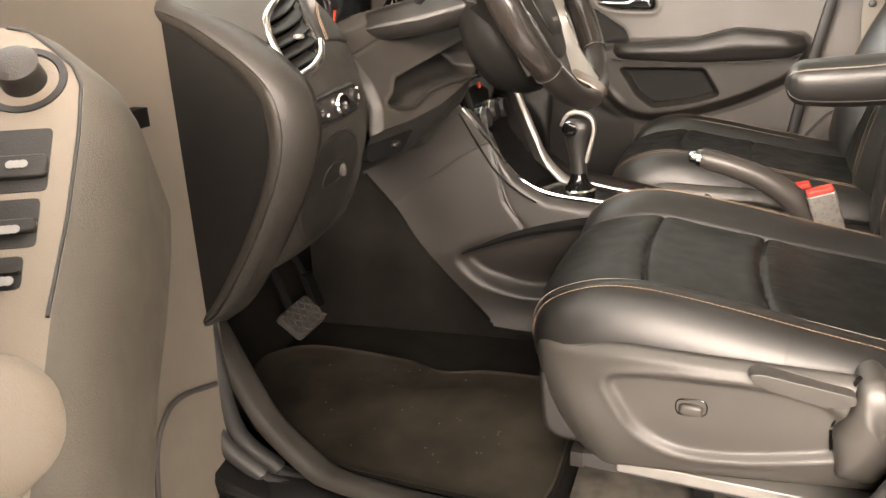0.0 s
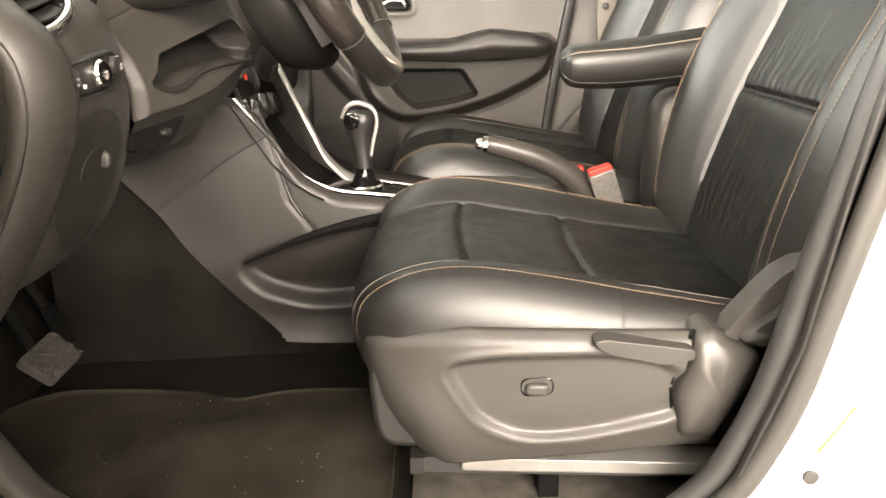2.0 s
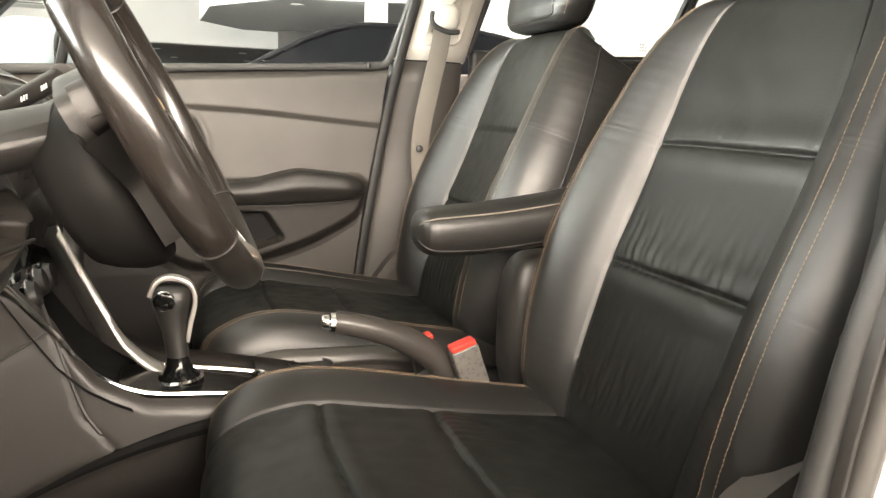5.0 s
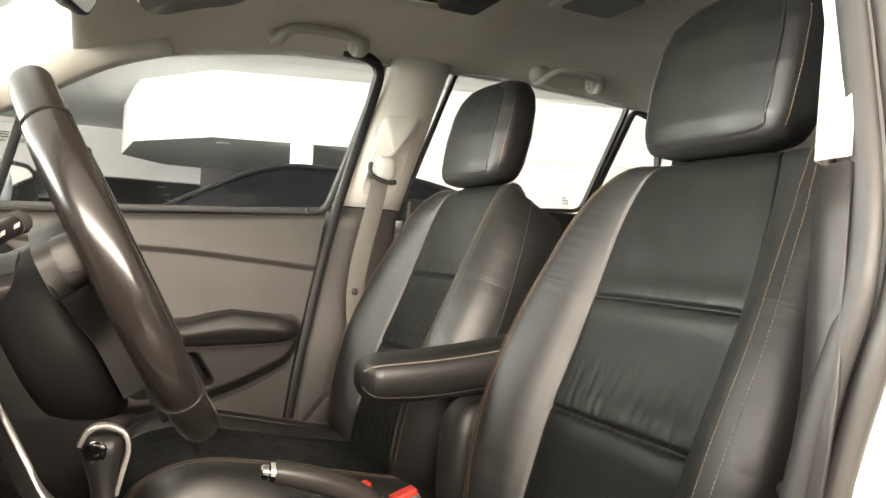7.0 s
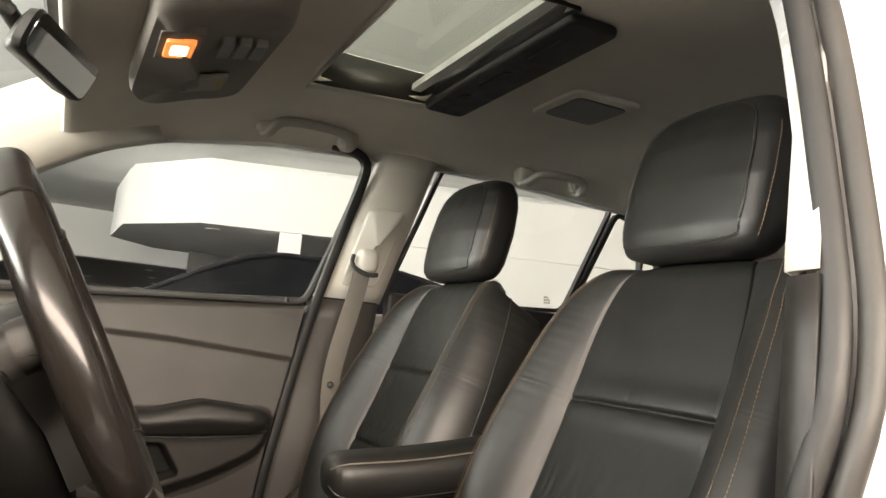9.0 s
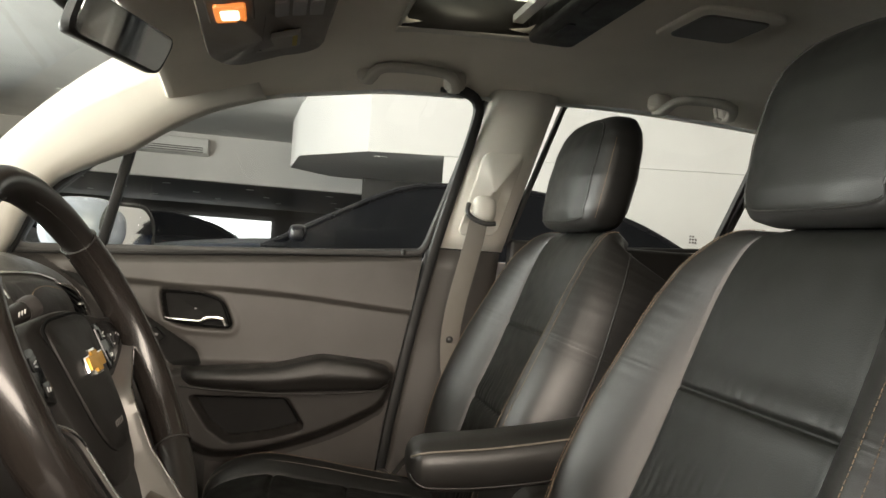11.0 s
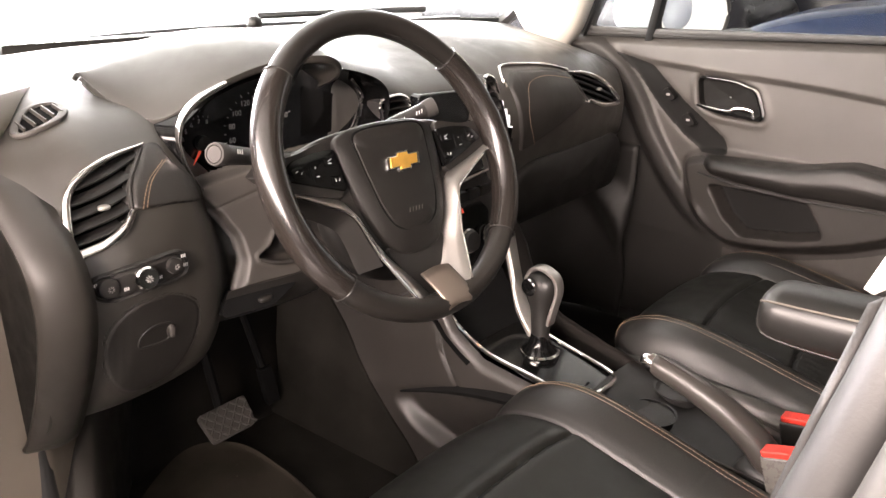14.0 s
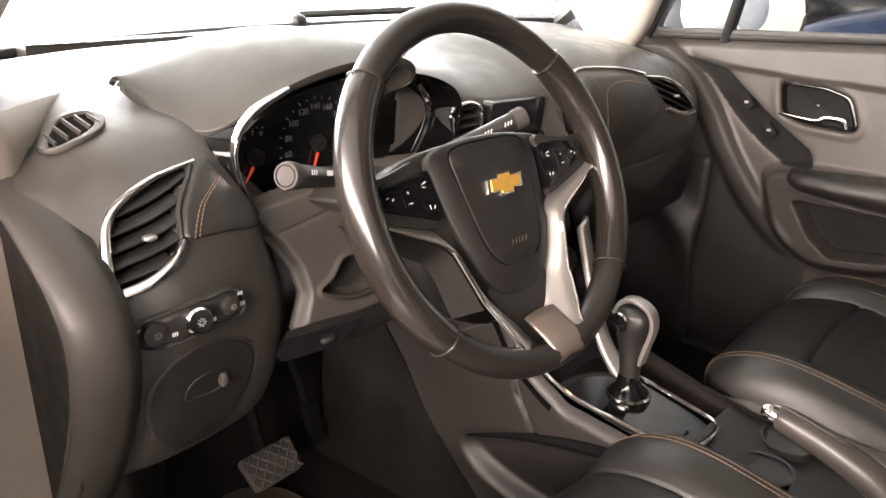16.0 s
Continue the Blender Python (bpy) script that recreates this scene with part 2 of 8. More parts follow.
BLACKRUBBER = material("black_rubber", (0.009, 0.009, 0.009), 0.5, grain=0.2, scale=500)
RUBBER = material("rubber_seal", (0.035, 0.034, 0.033), 0.5, grain=0.2, scale=500)
JAMBSEAL = material("grey_seal", (0.055, 0.052, 0.048), 0.45, grain=0.2, scale=500)
PAINT = material("white_car_paint", (0.80, 0.80, 0.79), 0.25, coat=0.8, vary=0.01, rvary=0.03)
BELT = material("seat_belt_webbing", (0.16, 0.145, 0.125), 0.75, grain=0.8, scale=1400, vary=0.06)
RED = material("red_plastic", (0.65, 0.035, 0.02), 0.4, vary=0.06)
CLEARGREY = material("clear_grey_plastic", (0.115, 0.108, 0.10), 0.3, vary=0.12, blotch=40)
PEDALRUBBER = material("pedal_rubber", (0.05, 0.045, 0.04), 0.7, grain=0.4, scale=400, vary=0.2, blotch=30)
WARMPLASTIC = material("warm_grey_plastic", (0.033, 0.029, 0.0245), 0.45, grain=0.5, scale=900, vary=0.07)
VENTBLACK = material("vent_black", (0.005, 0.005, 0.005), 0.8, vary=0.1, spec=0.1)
# driver's door lining: far lighter than the passenger's, daylight put into the colour
LITLINING = material("lit_lining_plastic", (0.21, 0.178, 0.145), 0.5, grain=0.5, scale=900, vary=0.07)
ROOFFITTING = material("roof_fitting_plastic", (0.42, 0.39, 0.34), 0.6, grain=0.3, scale=900, vary=0.04)
# armrest panel: its strong light is put into the colour
LITPANEL = material("lit_panel_plastic", (0.24, 0.20, 0.16), 0.5, grain=0.5, scale=900, vary=0.06)
WARMSATIN = material("warm_satin", (0.24, 0.20, 0.168), 0.34, 0.6, vary=0.06, grain=0.1, scale=1200)
GOLD = material("gold_badge", (0.75, 0.42, 0.08), 0.35, 0.6, vary=0.08, blotch=80)
FAINTMARK = material("faint_marking", (0.32, 0.31, 0.30), 0.6, vary=0.05)
WHITEMARK = material("white_marking", (0.75, 0.75, 0.73), 0.6, vary=0.03)
REDMARK = material("red_marking", (0.8, 0.05, 0.02), 0.5, vary=0.03, emit=((1.0, 0.12, 0.05), 0.25))
AMBER = material("lit_lamp_lens", (1.0, 0.7, 0.35), 0.3, emit=((1.0, 0.27, 0.04), 2.2))
LAMPCORE = material("lamp_core", (1, 0.9, 0.75), 0.3, emit=((1.0, 0.80, 0.55), 9.0))
MIRROR = material("mirror_glass", (0.9, 0.9, 0.9), 0.02, 1.0, vary=0.01, rvary=0.01)
SCREEN = material("dark_screen", (0.012, 0.013, 0.014), 0.12, vary=0.03, coat=0.3)
PANE = glass("clear_pane", (0.90, 0.94, 0.91))
ROOFPANE = glass("tinted_pane", (0.78, 0.84, 0.74))

# ---- showroom ----
WALLPAINT = material("white_wall_paint", (0.66, 0.655, 0.64), 0.85, grain=0.2, scale=60, vary=0.04, blotch=1.5)
CEILPAINT = material("grey_ceiling_paint", (0.72, 0.72, 0.70), 0.9, grain=0.2, scale=60, vary=0.05, blotch=1.2)
# near-black tone; in the recess and the doorway it stands in for shade
DARKDEPTH = material("dark_depth_tone", (0.07, 0.068, 0.065), 0.8, vary=0.1, blotch=1.2)
TILE = material("polished_floor_tile", (0.075, 0.072, 0.07), 0.22, vary=0.05, blotch=2)
LAMPGLOW = material("downlight_lens", (1, 0.95, 0.85), 0.4, emit=((1.0, 0.84, 0.55), 14.0))
DAYGLOW = material("daylit_distance", (1, 1, 1), 0.9, vary=0.02, emit=((1.0, 1.0, 1.0), 5.0))
LEAF = material("sunlit_leaf", (0.10, 0.16, 0.04), 0.6, vary=0.35, blotch=20)
BLUEPAINT = material("blue_car_paint", (0.004, 0.008, 0.021), 0.22, metal=0.0, spec=0.15, coat=0.05, vary=0.01, rvary=0.01)
BLACKPAINT = material("black_car_paint", (0.008, 0.008, 0.010), 0.28, spec=0.25, coat=0.1, vary=0.01, rvary=0.01)
TINTED = material("dark_car_glass", (0.006, 0.0065, 0.008), 0.12, vary=0.03, spec=0.12)
HEADLAMP = material("headlamp_lens", (0.75, 0.78, 0.8), 0.1, 0.5, vary=0.1, blotch=30)
ACWHITE = material("white_appliance_plastic", (0.72, 0.72, 0.70), 0.45, vary=0.03)
REDPAINT = material("red_sign_paint", (0.6, 0.03, 0.03), 0.4, vary=0.05)


def structure(name, pack, mat, label="", **kw):
    return tagged(mesh(name, *pack, mat, **kw), label, kind="structure")


structure("ground", box((-40, -40, -0.3), (40, 60, -0.012)), TILE, "dark polished tile floor of the showroom")
ceiling = structure("ceiling", box((-6.6, -5.6, 3.2), (9, 16.2, 3.4)), CEILPAINT, "flat grey painted showroom ceiling")
# white slab added to show the nearer ceiling's stronger light
structure("ceiling_panel", slab([(0.5, 2.0), (8.5, 2.0), (8.5, 6.9), (2.6, 7.5), (0.4, 8.0)], "z", 3.13, 3.196), WALLPAINT, "added white slab for the brighter-lit ceiling above the parked cars")
structure("wall_rear", box((8.6, -5.6, -0.01), (8.8, 16.0, 3.198)), CEILPAINT, "plain grey painted wall")
structure("wall_side", slab([(2.66, 8.33), (8.598, 6.5), (8.598, 6.7), (2.72, 8.53)], "z", -0.01, 2.318), WALLPAINT, "plain white painted wall beside the parked cars")
structure("wall_column", slab([(1.86, 8.60), (2.14, 8.51), (2.20, 8.78), (1.92, 8.87)], "z", -0.01, 2.318), WALLPAINT, "slim white column under the bulkhead", bevel=0.01)
# flat dark sheet in place of the unlit opening beyond the column
structure("wall_recess", box((1.3, 13.0, -0.01), (8.598, 13.1, 2.318)), DARKDEPTH, "dark sheet standing in for the unlit opening behind the column")
structure("wall_upper", box((-6.6, 16.0, 2.2), (8.798, 16.2, 3.198)), WALLPAINT, "white wall above a wide low opening")
structure("bulkhead", slab([(0.89, 8.9), (2.76, 8.3), (8.598, 6.45), (8.598, 13.4), (0.7, 13.4), (-0.06, 12.3), (0.03, 10.27)], "z", 2.32, 3.128), WALLPAINT, "white boxed ceiling bulkhead with chamfered corners", bevel=0.01)
structure("bulkhead_top", slab([(0.92, 8.95), (2.78, 8.35), (8.598, 6.5), (8.598, 13.3), (0.75, 13.3), (0.0, 12.3), (0.08, 10.3)], "z", 3.128, 3.198), WALLPAINT, "white top of the bulkhead against the ceiling")
structure("ceiling_low", box((-11, 16.202, 2.18), (9, 30, 2.4)), DARKDEPTH, "low dark ceiling over the deeper showroom")
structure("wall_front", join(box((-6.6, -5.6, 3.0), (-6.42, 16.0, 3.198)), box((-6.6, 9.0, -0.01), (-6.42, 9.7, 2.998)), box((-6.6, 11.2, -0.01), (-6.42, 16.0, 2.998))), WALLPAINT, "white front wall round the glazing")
structure("wall_back", box((-11, 30, -0.01), (9, 30.2, 2.178)), DARKDEPTH, "dark rear wall with a bright window strip")
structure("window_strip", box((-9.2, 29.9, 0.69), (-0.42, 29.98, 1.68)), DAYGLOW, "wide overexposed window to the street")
structure("wall_doorway", box((-6.75, 9.5, -0.01), (-6.7, 11.4, 2.6)), DARKDEPTH, "dark sheet standing in for the unlit doorway in the front wall")
structure("backdrop", box((-7.4, -5.4, 0.2), (-7.3, 9.0, 3.1)), DAYGLOW, "overexposed daylight outside the glazed front")

# downlights
def downlight(x, y, z):
    d = thing("downlight", (x, y, z), "small round recessed ceiling downlight, switched on", "ceiling light", "recessed downlights")
    mesh("trim_ring", *lathe([(0.075, 0), (0.095, -0.004), (0.095, -0.012), (0.07, -0.012)], (x, y, z), (0, 0, 1), 20), ACWHITE, d)
    mesh("lens", *lathe([(0.066, -0.004), (0.066, -0.009)], (x, y, z), (0, 0, 1), 20), LAMPGLOW, d, "glowing warm white lens")
    return d


lamp0 = downlight(-1.31, 12.0, 3.2)
for x, y, z in [(-1.35, 15.1, 3.2), (-1.3, 8.0, 3.2), (-3.7, 8.0, 3.2), (-3.7, 12.0, 3.2), (-3.2, 2.0, 3.2), (-3.2, -1.5, 3.2), (3.2, -2.0, 3.2), (1.12, 9.35, 2.32)]:
    copy_thing(lamp0, pose(x, y, z))
for i in range(5):
    for j in range(3):
        copy_thing(lamp0, pose(-6.6 + 1.9 * i + 0.35 * j, 17.6 + 3.2 * j, 2.18))

# split air conditioner on the far wall
ac = thing("air_conditioner", (-2.6, 16.0, 2.88), "long white wall-mounted air conditioner with a louvred outlet", "air conditioner")
mesh("housing", *slab(soften([(15.70, 2.74), (16.0, 2.70), (16.0, 3.07), (15.68, 3.07), (15.63, 2.88)], 0.04), "x", -3.75, -1.75), ACWHITE, ac, bevel=0.01)
for k in range(3):
    mesh("louvre", *box((-3.4, 15.62 + 0.015 * k, 2.85 - 0.045 * k), (-1.85, 15.64 + 0.015 * k, 2.868 - 0.045 * k)), DARKPLASTIC, ac)

# glazed front: mullions and plants outside
for k, y in enumerate((-5.2, -2.6, 0.4, 3.6, 5.9, 8.9)):
    structure("window_post", box((-6.5, y, 0), (-6.44, y + 0.06, 3.0)), WALLPAINT, "slim pale window post")
plant_rng = np.random.default_rng(3)


def shrub(name, at, h, n, spread):
    s = thing(name, at, "leafy green shrub outside the glass front", "shrub", "shrubs outside")
    x, y, z = at
    mesh("trunk", *tube([(x, y, z), (x + 0.03, y, z + h * 0.5), (x, y + 0.05, z + h * 0.85)], 0.03, 8, taper=[1, 0.4]), material("bark", (0.12, 0.08, 0.05), 0.9), s)
    v, f = [], []
    for i in range(n):
        c = np.array([x, y, z + h * 0.65]) + plant_rng.normal(0, 1, 3) * (spread, spread, h * 0.22)
        a, b = plant_rng.normal(0, 1, 3), plant_rng.normal(0, 1, 3)
        a, b = a / np.linalg.norm(a) * 0.07, b / np.linalg.norm(b) * 0.03
        k = len(v)
        v += [c - a, c + b, c + a, c - b]
        f.append((k, k + 1, k + 2, k + 3))
    mesh("crown", np.array(v), f, LEAF, s, loose=True)


shrub("shrub", (-6.72, 7.0, 0.0), 1.1, 900, 0.4)
shrub("shrub", (-6.72, 6.2, 0.0), 1.6, 900, 0.35)
structure("red_panel", box((-6.41, 9.05, 0.0), (-6.36, 9.3, 2.3)), REDPAINT, "red painted sign panel beside the glazing")


# parked cars beside
def parked_car(name, at, mat, label, tall=1.0):
    """Lofted body, glasshouse, wheels, lamps; nose to -x; tall stretches its height."""
    c = thing(name, at, label, "car", "parked cars")
    x0, y0, z0 = at
    st = [(-2.25, 0.62, 0.45, 0.60), (-2.15, 0.80, 0.30, 0.76), (-1.7, 0.88, 0.25, 0.90), (-0.9, 0.90, 0.25, 0.99), (0.3, 0.91, 0.25, 1.01), (1.4, 0.90, 0.25, 1.04), (2.0, 0.84, 0.3, 1.02), (2.25, 0.70, 0.45, 0.85)]
    rows = []
    for x, w, lo, hi in st:
        ring = [(-w * 0.9, lo), (-w, lo + (hi - lo) * 0.3), (-w, lo + (hi - lo) * 0.7), (-w * 0.9, hi - 0.03), (-w * 0.5, hi), (0, hi + 0.02), (w * 0.5, hi), (w * 0.9, hi - 0.03), (w, lo + (hi - lo) * 0.7), (w, lo + (hi - lo) * 0.3), (w * 0.9, lo), (0, lo)]
        rows.append([(x0 + x, y0 + a, z0 + b * tall) for a, b in spline(ring, 36, True)])
    mesh("body", *grid(np.array([spline(np.array(rows)[:, j], 40) for j in range(36)]).transpose(1, 0, 2), True, True), mat, c, smooth=60)
    gl = [(-0.95, 0.80, 0.98), (-0.15, 0.66, 1.36), (0.35, 0.63, 1.42), (0.9, 0.63, 1.41), (1.5, 0.68, 1.28), (2.0, 0.76, 1.05)]
    rows = []
    for x, w, hi in gl:
        ring = [(-0.84, 0.97), (-w, hi - 0.02), (-w * 0.5, hi + 0.012), (w * 0.5, hi + 0.012), (w, hi - 0.02), (0.84, 0.97)]
        rows.append([(x0 + x, y0 + a, z0 + min(b, hi) * tall) for a, b in ring])
    g = np.array([spline(np.array(rows)[:, j], 30) for j in range(6)]).transpose(1, 0, 2)
    mesh("glasshouse", *grid(g, True, True), TINTED, c, "dark tinted windows")
    for s in (1, 4):
        mesh("roof_rail", *tube(g[:, s], 0.02, 8), BLACKPAINT, c)
    top = np.stack([g[4:26, 1] + (0, 0, 0.012), g[4:26, 2] + (0, 0, 0.012), g[4:26, 3] + (0, 0, 0.012), g[4:26, 4] + (0, 0, 0.012)], 1)
    mesh("roof", *grid(top[6:18]), BLACKPAINT, c, solid=0.01)
    for sy in (-1, 1):
        hl = mesh("headlamp", *dome((x0 - 2.0, y0 + sy * 0.70, z0 + 0.72 * tall), (0.24, 0.14, 0.07), 2.6), TINTED, c, "dark headlamp glass")
        mesh("reflector", *dome((x0 - 2.02, y0 + sy * 0.765, z0 + 0.725 * tall), (0.085, 0.09, 0.04), 3.0), HEADLAMP, hl, "bright reflector")
        mesh("light_strip", *tube([(x0 - 2.20, y0 + sy * 0.755, z0 + 0.675 * tall), (x0 - 2.0, y0 + sy * 0.842, z0 + 0.67 * tall), (x0 - 1.84, y0 + sy * 0.83, z0 + 0.705 * tall)], 0.012, 8), HEADLAMP, hl, "bright light strip")
        for wx in (-1.35, 1.35):
            t = mesh("tyre", *lathe([(0.2, -0.1), (0.31, -0.1), (0.33, -0.05), (0.33, 0.05), (0.31, 0.1), (0.2, 0.1)], (x0 + wx, y0 + sy * 0.82, z0 + 0.33), (0, 1, 0), 28), RUBBER, c)
            mesh("rim", *lathe([(0.02, 0.05), (0.2, 0.06), (0.22, 0.09), (0.22, -0.09), (0.05, -0.05)], (x0 + wx, y0 + sy * 0.84, z0 + 0.33), (0, sy, 0), 20), SATIN, c)
    mesh("door_mirror", *dome((x0 - 0.75, y0 - 1.0, z0 + 1.05 * tall), (0.05, 0.08, 0.05), 2.8), BLACKPAINT, c)
    return c


parked_car("parked_car", (0.65, 4.3, 0), BLUEPAINT, "dark blue car parked alongside", 1.08)
parked_car("parked_car", (-4.4, 6.2, 0), BLACKPAINT, "black saloon car parked further off")
parked_car("parked_car", (-3.0, 14.5, 0), BLACKPAINT, "black car parked deep in the showroom")
parked_car("parked_car", (-3.9, 8.6, 0), BLACKPAINT, "black car parked behind the blue one")

# ---- the car's shell ----
def lerp3(a, b, t):
    return np.asarray(a, float) * (1 - t) + np.asarray(b, float) * t


structure("car_floor", join(box((-0.86, -0.66, 0.30), (1.7, 0.66, 0.345)), slab([(-0.86, 0.30), (-0.855, 0.345), (-1.02, 0.52), (-1.06, 0.75), (-1.10, 0.75), (-1.06, 0.48)], "y", -0.66, 0.66)), CARPET, "black carpeted cabin floor", bevel=0.01)
structure("firewall", box((-1.14, -0.7, 0.3), (-1.10, 0.7, 1.02)), DARKPLASTIC, "dark bulkhead behind the dashboard")

SILLBLACK = material("sill_plastic", (0.012, 0.0115, 0.011), 0.6, grain=0.5, scale=700, spec=0.2)
# door opening on the driver's side: white flank behind it, grey seal round it
edge_rear = [(-0.10, 0.345), (0.01, 0.40), (0.065, 0.48), (0.095, 0.56), (0.115, 0.66), (0.14, 0.78), (0.168, 0.93), (0.20, 1.09), (0.225, 1.25), (0.245, 1.40), (0.235, 1.47)]
er = spline(edge_rear, 40)


def flank(x, z, side):
    """How far out the body side stands."""
    return side * (0.745 - 0.30 * max(0.0, z - 0.98) ** 1.15 - 0.12 * max(0, 0.45 - z))


body_poly = np.vstack([er[3:] + (0.03, 0), [(0.6, 1.55), (1.7, 1.5), (1.9, 0.9), (1.9, 0.3), (0.2, 0.25), (-0.06, 0.28)]])
rows = []
for x, z in er:
    rows.append([(x + 0.028, flank(x, z, -1) + 0.07, z), (x + 0.033, flank(x, z, -1) + 0.03, z), (x + 0.045, flank(x, z, -1) + 0.008, z), (x + 0.075, flank(x, z, -1), z), (x + 0.12, flank(x, z, -1) - 0.003, z)] + [(x + (1.9 - x) * t, flank(x, z, -1) - 0.004, z) for t in (0.2, 0.5, 1.0)])
structure("car_side", grid(np.array(rows)), PAINT, "white painted rear flank of the car beside the open door", smooth=60, solid=0.004)
rows = []
for x in np.linspace(-1.1, 0.15, 14):
    rows.append([(x, -0.655, 0.31), (x, -0.66, 0.340), (x, -0.672, 0.352), (x, -0.70, 0.355), (x, -0.73, 0.345), (x, -0.745, 0.325)])
structure("door_sill", grid(np.array(rows)), SILLBLACK, "black plastic scuff plate along the door sill", solid=0.004)
structure("door_sill", grid(np.array(rows) * (1, -1, 1)), SILLBLACK, "black plastic scuff plate along the passenger door sill", solid=0.004)
rows = []
for x in np.linspace(-1.0, 1.9, 14):
    rows.append([(x, -0.743, 0.328), (x, -0.77, 0.322), (x, -0.795, 0.29), (x, -0.79, 0.20), (x, -0.7, 0.16)])
structure("rocker_panel", grid(np.array(rows)), PAINT, "white painted sill of the car", solid=0.004)
front_edge = [(-0.60, 0.342), (-0.70, 0.39), (-0.725, 0.52), (-0.735, 0.70), (-0.755, 0.85), (-0.775, 0.97), (-0.755, 1.06), (-0.60, 1.22), (-0.42, 1.37), (-0.25, 1.44), (0.0, 1.475), (0.15, 1.485)]
fe = spline(front_edge, 60)
ring = np.vstack([fe, er[::-1]])


def spread(x, z):
    """The windscreen pillar stands further out than the body behind it."""
    return 0.075 * float(step(np.array(-0.30 - x), 0.15)) * float(step(np.array(z - 1.0), 0.08))


def seal_path(pts, off, inset):
    return np.array([(x, flank(x, z, -1) + off - spread(x, z) - (0.034 * float(step(np.array(z - 0.95), 0.15)) if x > 0.0 else 0.0), z) for x, z in pts])


seal = thing("door_seal", (0, -0.74, 0.4), "grey ribbed rubber seal round the open door", "door seal")
loop = spline(ring[::3], 160, True)
mesh("bead", *tube(seal_path(loop, 0.055, 0), 0.013, 10, True), RUBBER, seal)
loop2 = loop + np.array([(0.02 if x > -0.2 else -0.014, 0) for x, z in loop])
mesh("flange", *tube(seal_path(loop2, 0.035, 0), 0.012, 10, True), JAMBSEAL, seal)
rows = []
for x, z in fe[:40]:
    q = flank(x, z, -1) - spread(x, z)
    rows.append([(x - 0.02, q + 0.06, z), (x - 0.03, q, z), (x - 0.05, q - 0.005, z), (x - 0.16, q - 0.004, z)])
structure("hinge_pillar", grid(np.array(rows)), SILLBLACK, "dark sealed hinge pillar beside the dashboard", solid=0.004)

# pillar trims, both sides
def pillar_b(side, dx, dy):
    p = thing("b_pillar_trim", (0.2, side * 0.66, 0.4), "pale upper and dark lower trim of the centre pillar", "pillar trim", "centre pillar trims")
    def rows_of(zs, deep):
        g = []
        for z in zs:
            x0 = np.interp(z, [0.36, 0.6, 0.75, 1.1, 1.455], [-0.02, 0.055, 0.075, 0.132, 0.236]) + dx
            x1 = np.interp(z, [0.36, 0.6, 1.1, 1.455], [0.30, 0.30, 0.315, 0.40])
            y = np.interp(z, [0.36, 0.9, 1.1, 1.46], [0.68, 0.685, 0.662, 0.585]) - deep - dy
            g.append([(x0, side * (y + 0.05), z), (x0 + 0.012, side * (y + 0.008), z), (x0 + 0.03, side * y, z), ((x0 + x1) / 2, side * (y - 0.012), z), (x1 - 0.03, side * y, z), (x1 - 0.01, side * (y + 0.01), z), (x1, side * (y + 0.05), z)])
        return np.array(g)
    up = rows_of(np.linspace(1.108, 1.475, 12), 0.0)
    up[-1, :, 1] -= side * 0.02
    mesh("upper_trim", *grid(up), GREIGE, p, "pale grey upper cover", smooth=60, solid=0.004)
    # driver's side takes a darker plastic: its shade is put into the colour
    mesh("lower_trim", *grid(rows_of(np.linspace(0.36, 1.104, 16), 0.002)), PLASTIC if side > 0 else DARKPLASTIC, p, "dark grey lower cover", smooth=60, solid=0.004)
    if side > 0:
        cover = [(0.19, 1.14), (0.285, 1.145), (0.33, 1.34), (0.232, 1.335)]
        rows = [[(0.26 + (u - 0.26) * k, float(np.interp(z, [1.1, 1.46], [0.648, 0.573])) - o, 1.24 + (z - 1.24) * k) for u, z in soften(cover, 0.02)] for k, o in ((1.0, -0.004), (0.985, 0.004), (0.95, 0.006), (0.05, 0.006))]
        mesh("anchor_cover", *grid(np.array(rows), True, True), GREIGE, p)
    return p


pillar_b(1, 0.0, 0.0)
pillar_b(-1, 0.052, 0.015)


def pillar_a(side):
    """Pale trim that sweeps from the dash up into the roof."""
    mid = spline([(-0.90, 0.645, 1.02), (-0.81, 0.63, 1.107), (-0.69, 0.60, 1.236), (-0.56, 0.575, 1.348), (-0.44, 0.56, 1.424), (-0.32, 0.55, 1.470)], 24)
    rows = []
    for i, (x, y, z) in enumerate(mid):
        y = y + (0.075 * (1 - i / 23) if side < 0 else 0.0)
        w = np.interp(i, [0, 8, 23], [0.085, 0.076, 0.080])
        e = float(np.interp(i, [0, 4.6, 7, 9, 13], [1.2, 1.0, 0.6, 0.65, 1.2])) if side > 0 else 1.0
        rows.append([(x + w * 0.62 * e, side * (y + 0.045), z - w * 0.75 * e), (x + w * 0.55 * e, side * (y + 0.01), z - w * 0.7 * e), (x + w * 0.3 * e, side * (y - 0.008), z - w * 0.25 * e), (x - w * 0.15, side * (y - 0.012), z + w * 0.3), (x - w * 0.6, side * (y - 0.002), z + w * 0.75), (x - w * 0.75, side * (y + 0.03), z + w * 0.9)])
    return structure("a_pillar_trim", grid(np.array(rows)), GREIGE, "pale grey windscreen pillar trim", smooth=60, solid=0.004)


pillar_a(1)
pillar_a(-1)

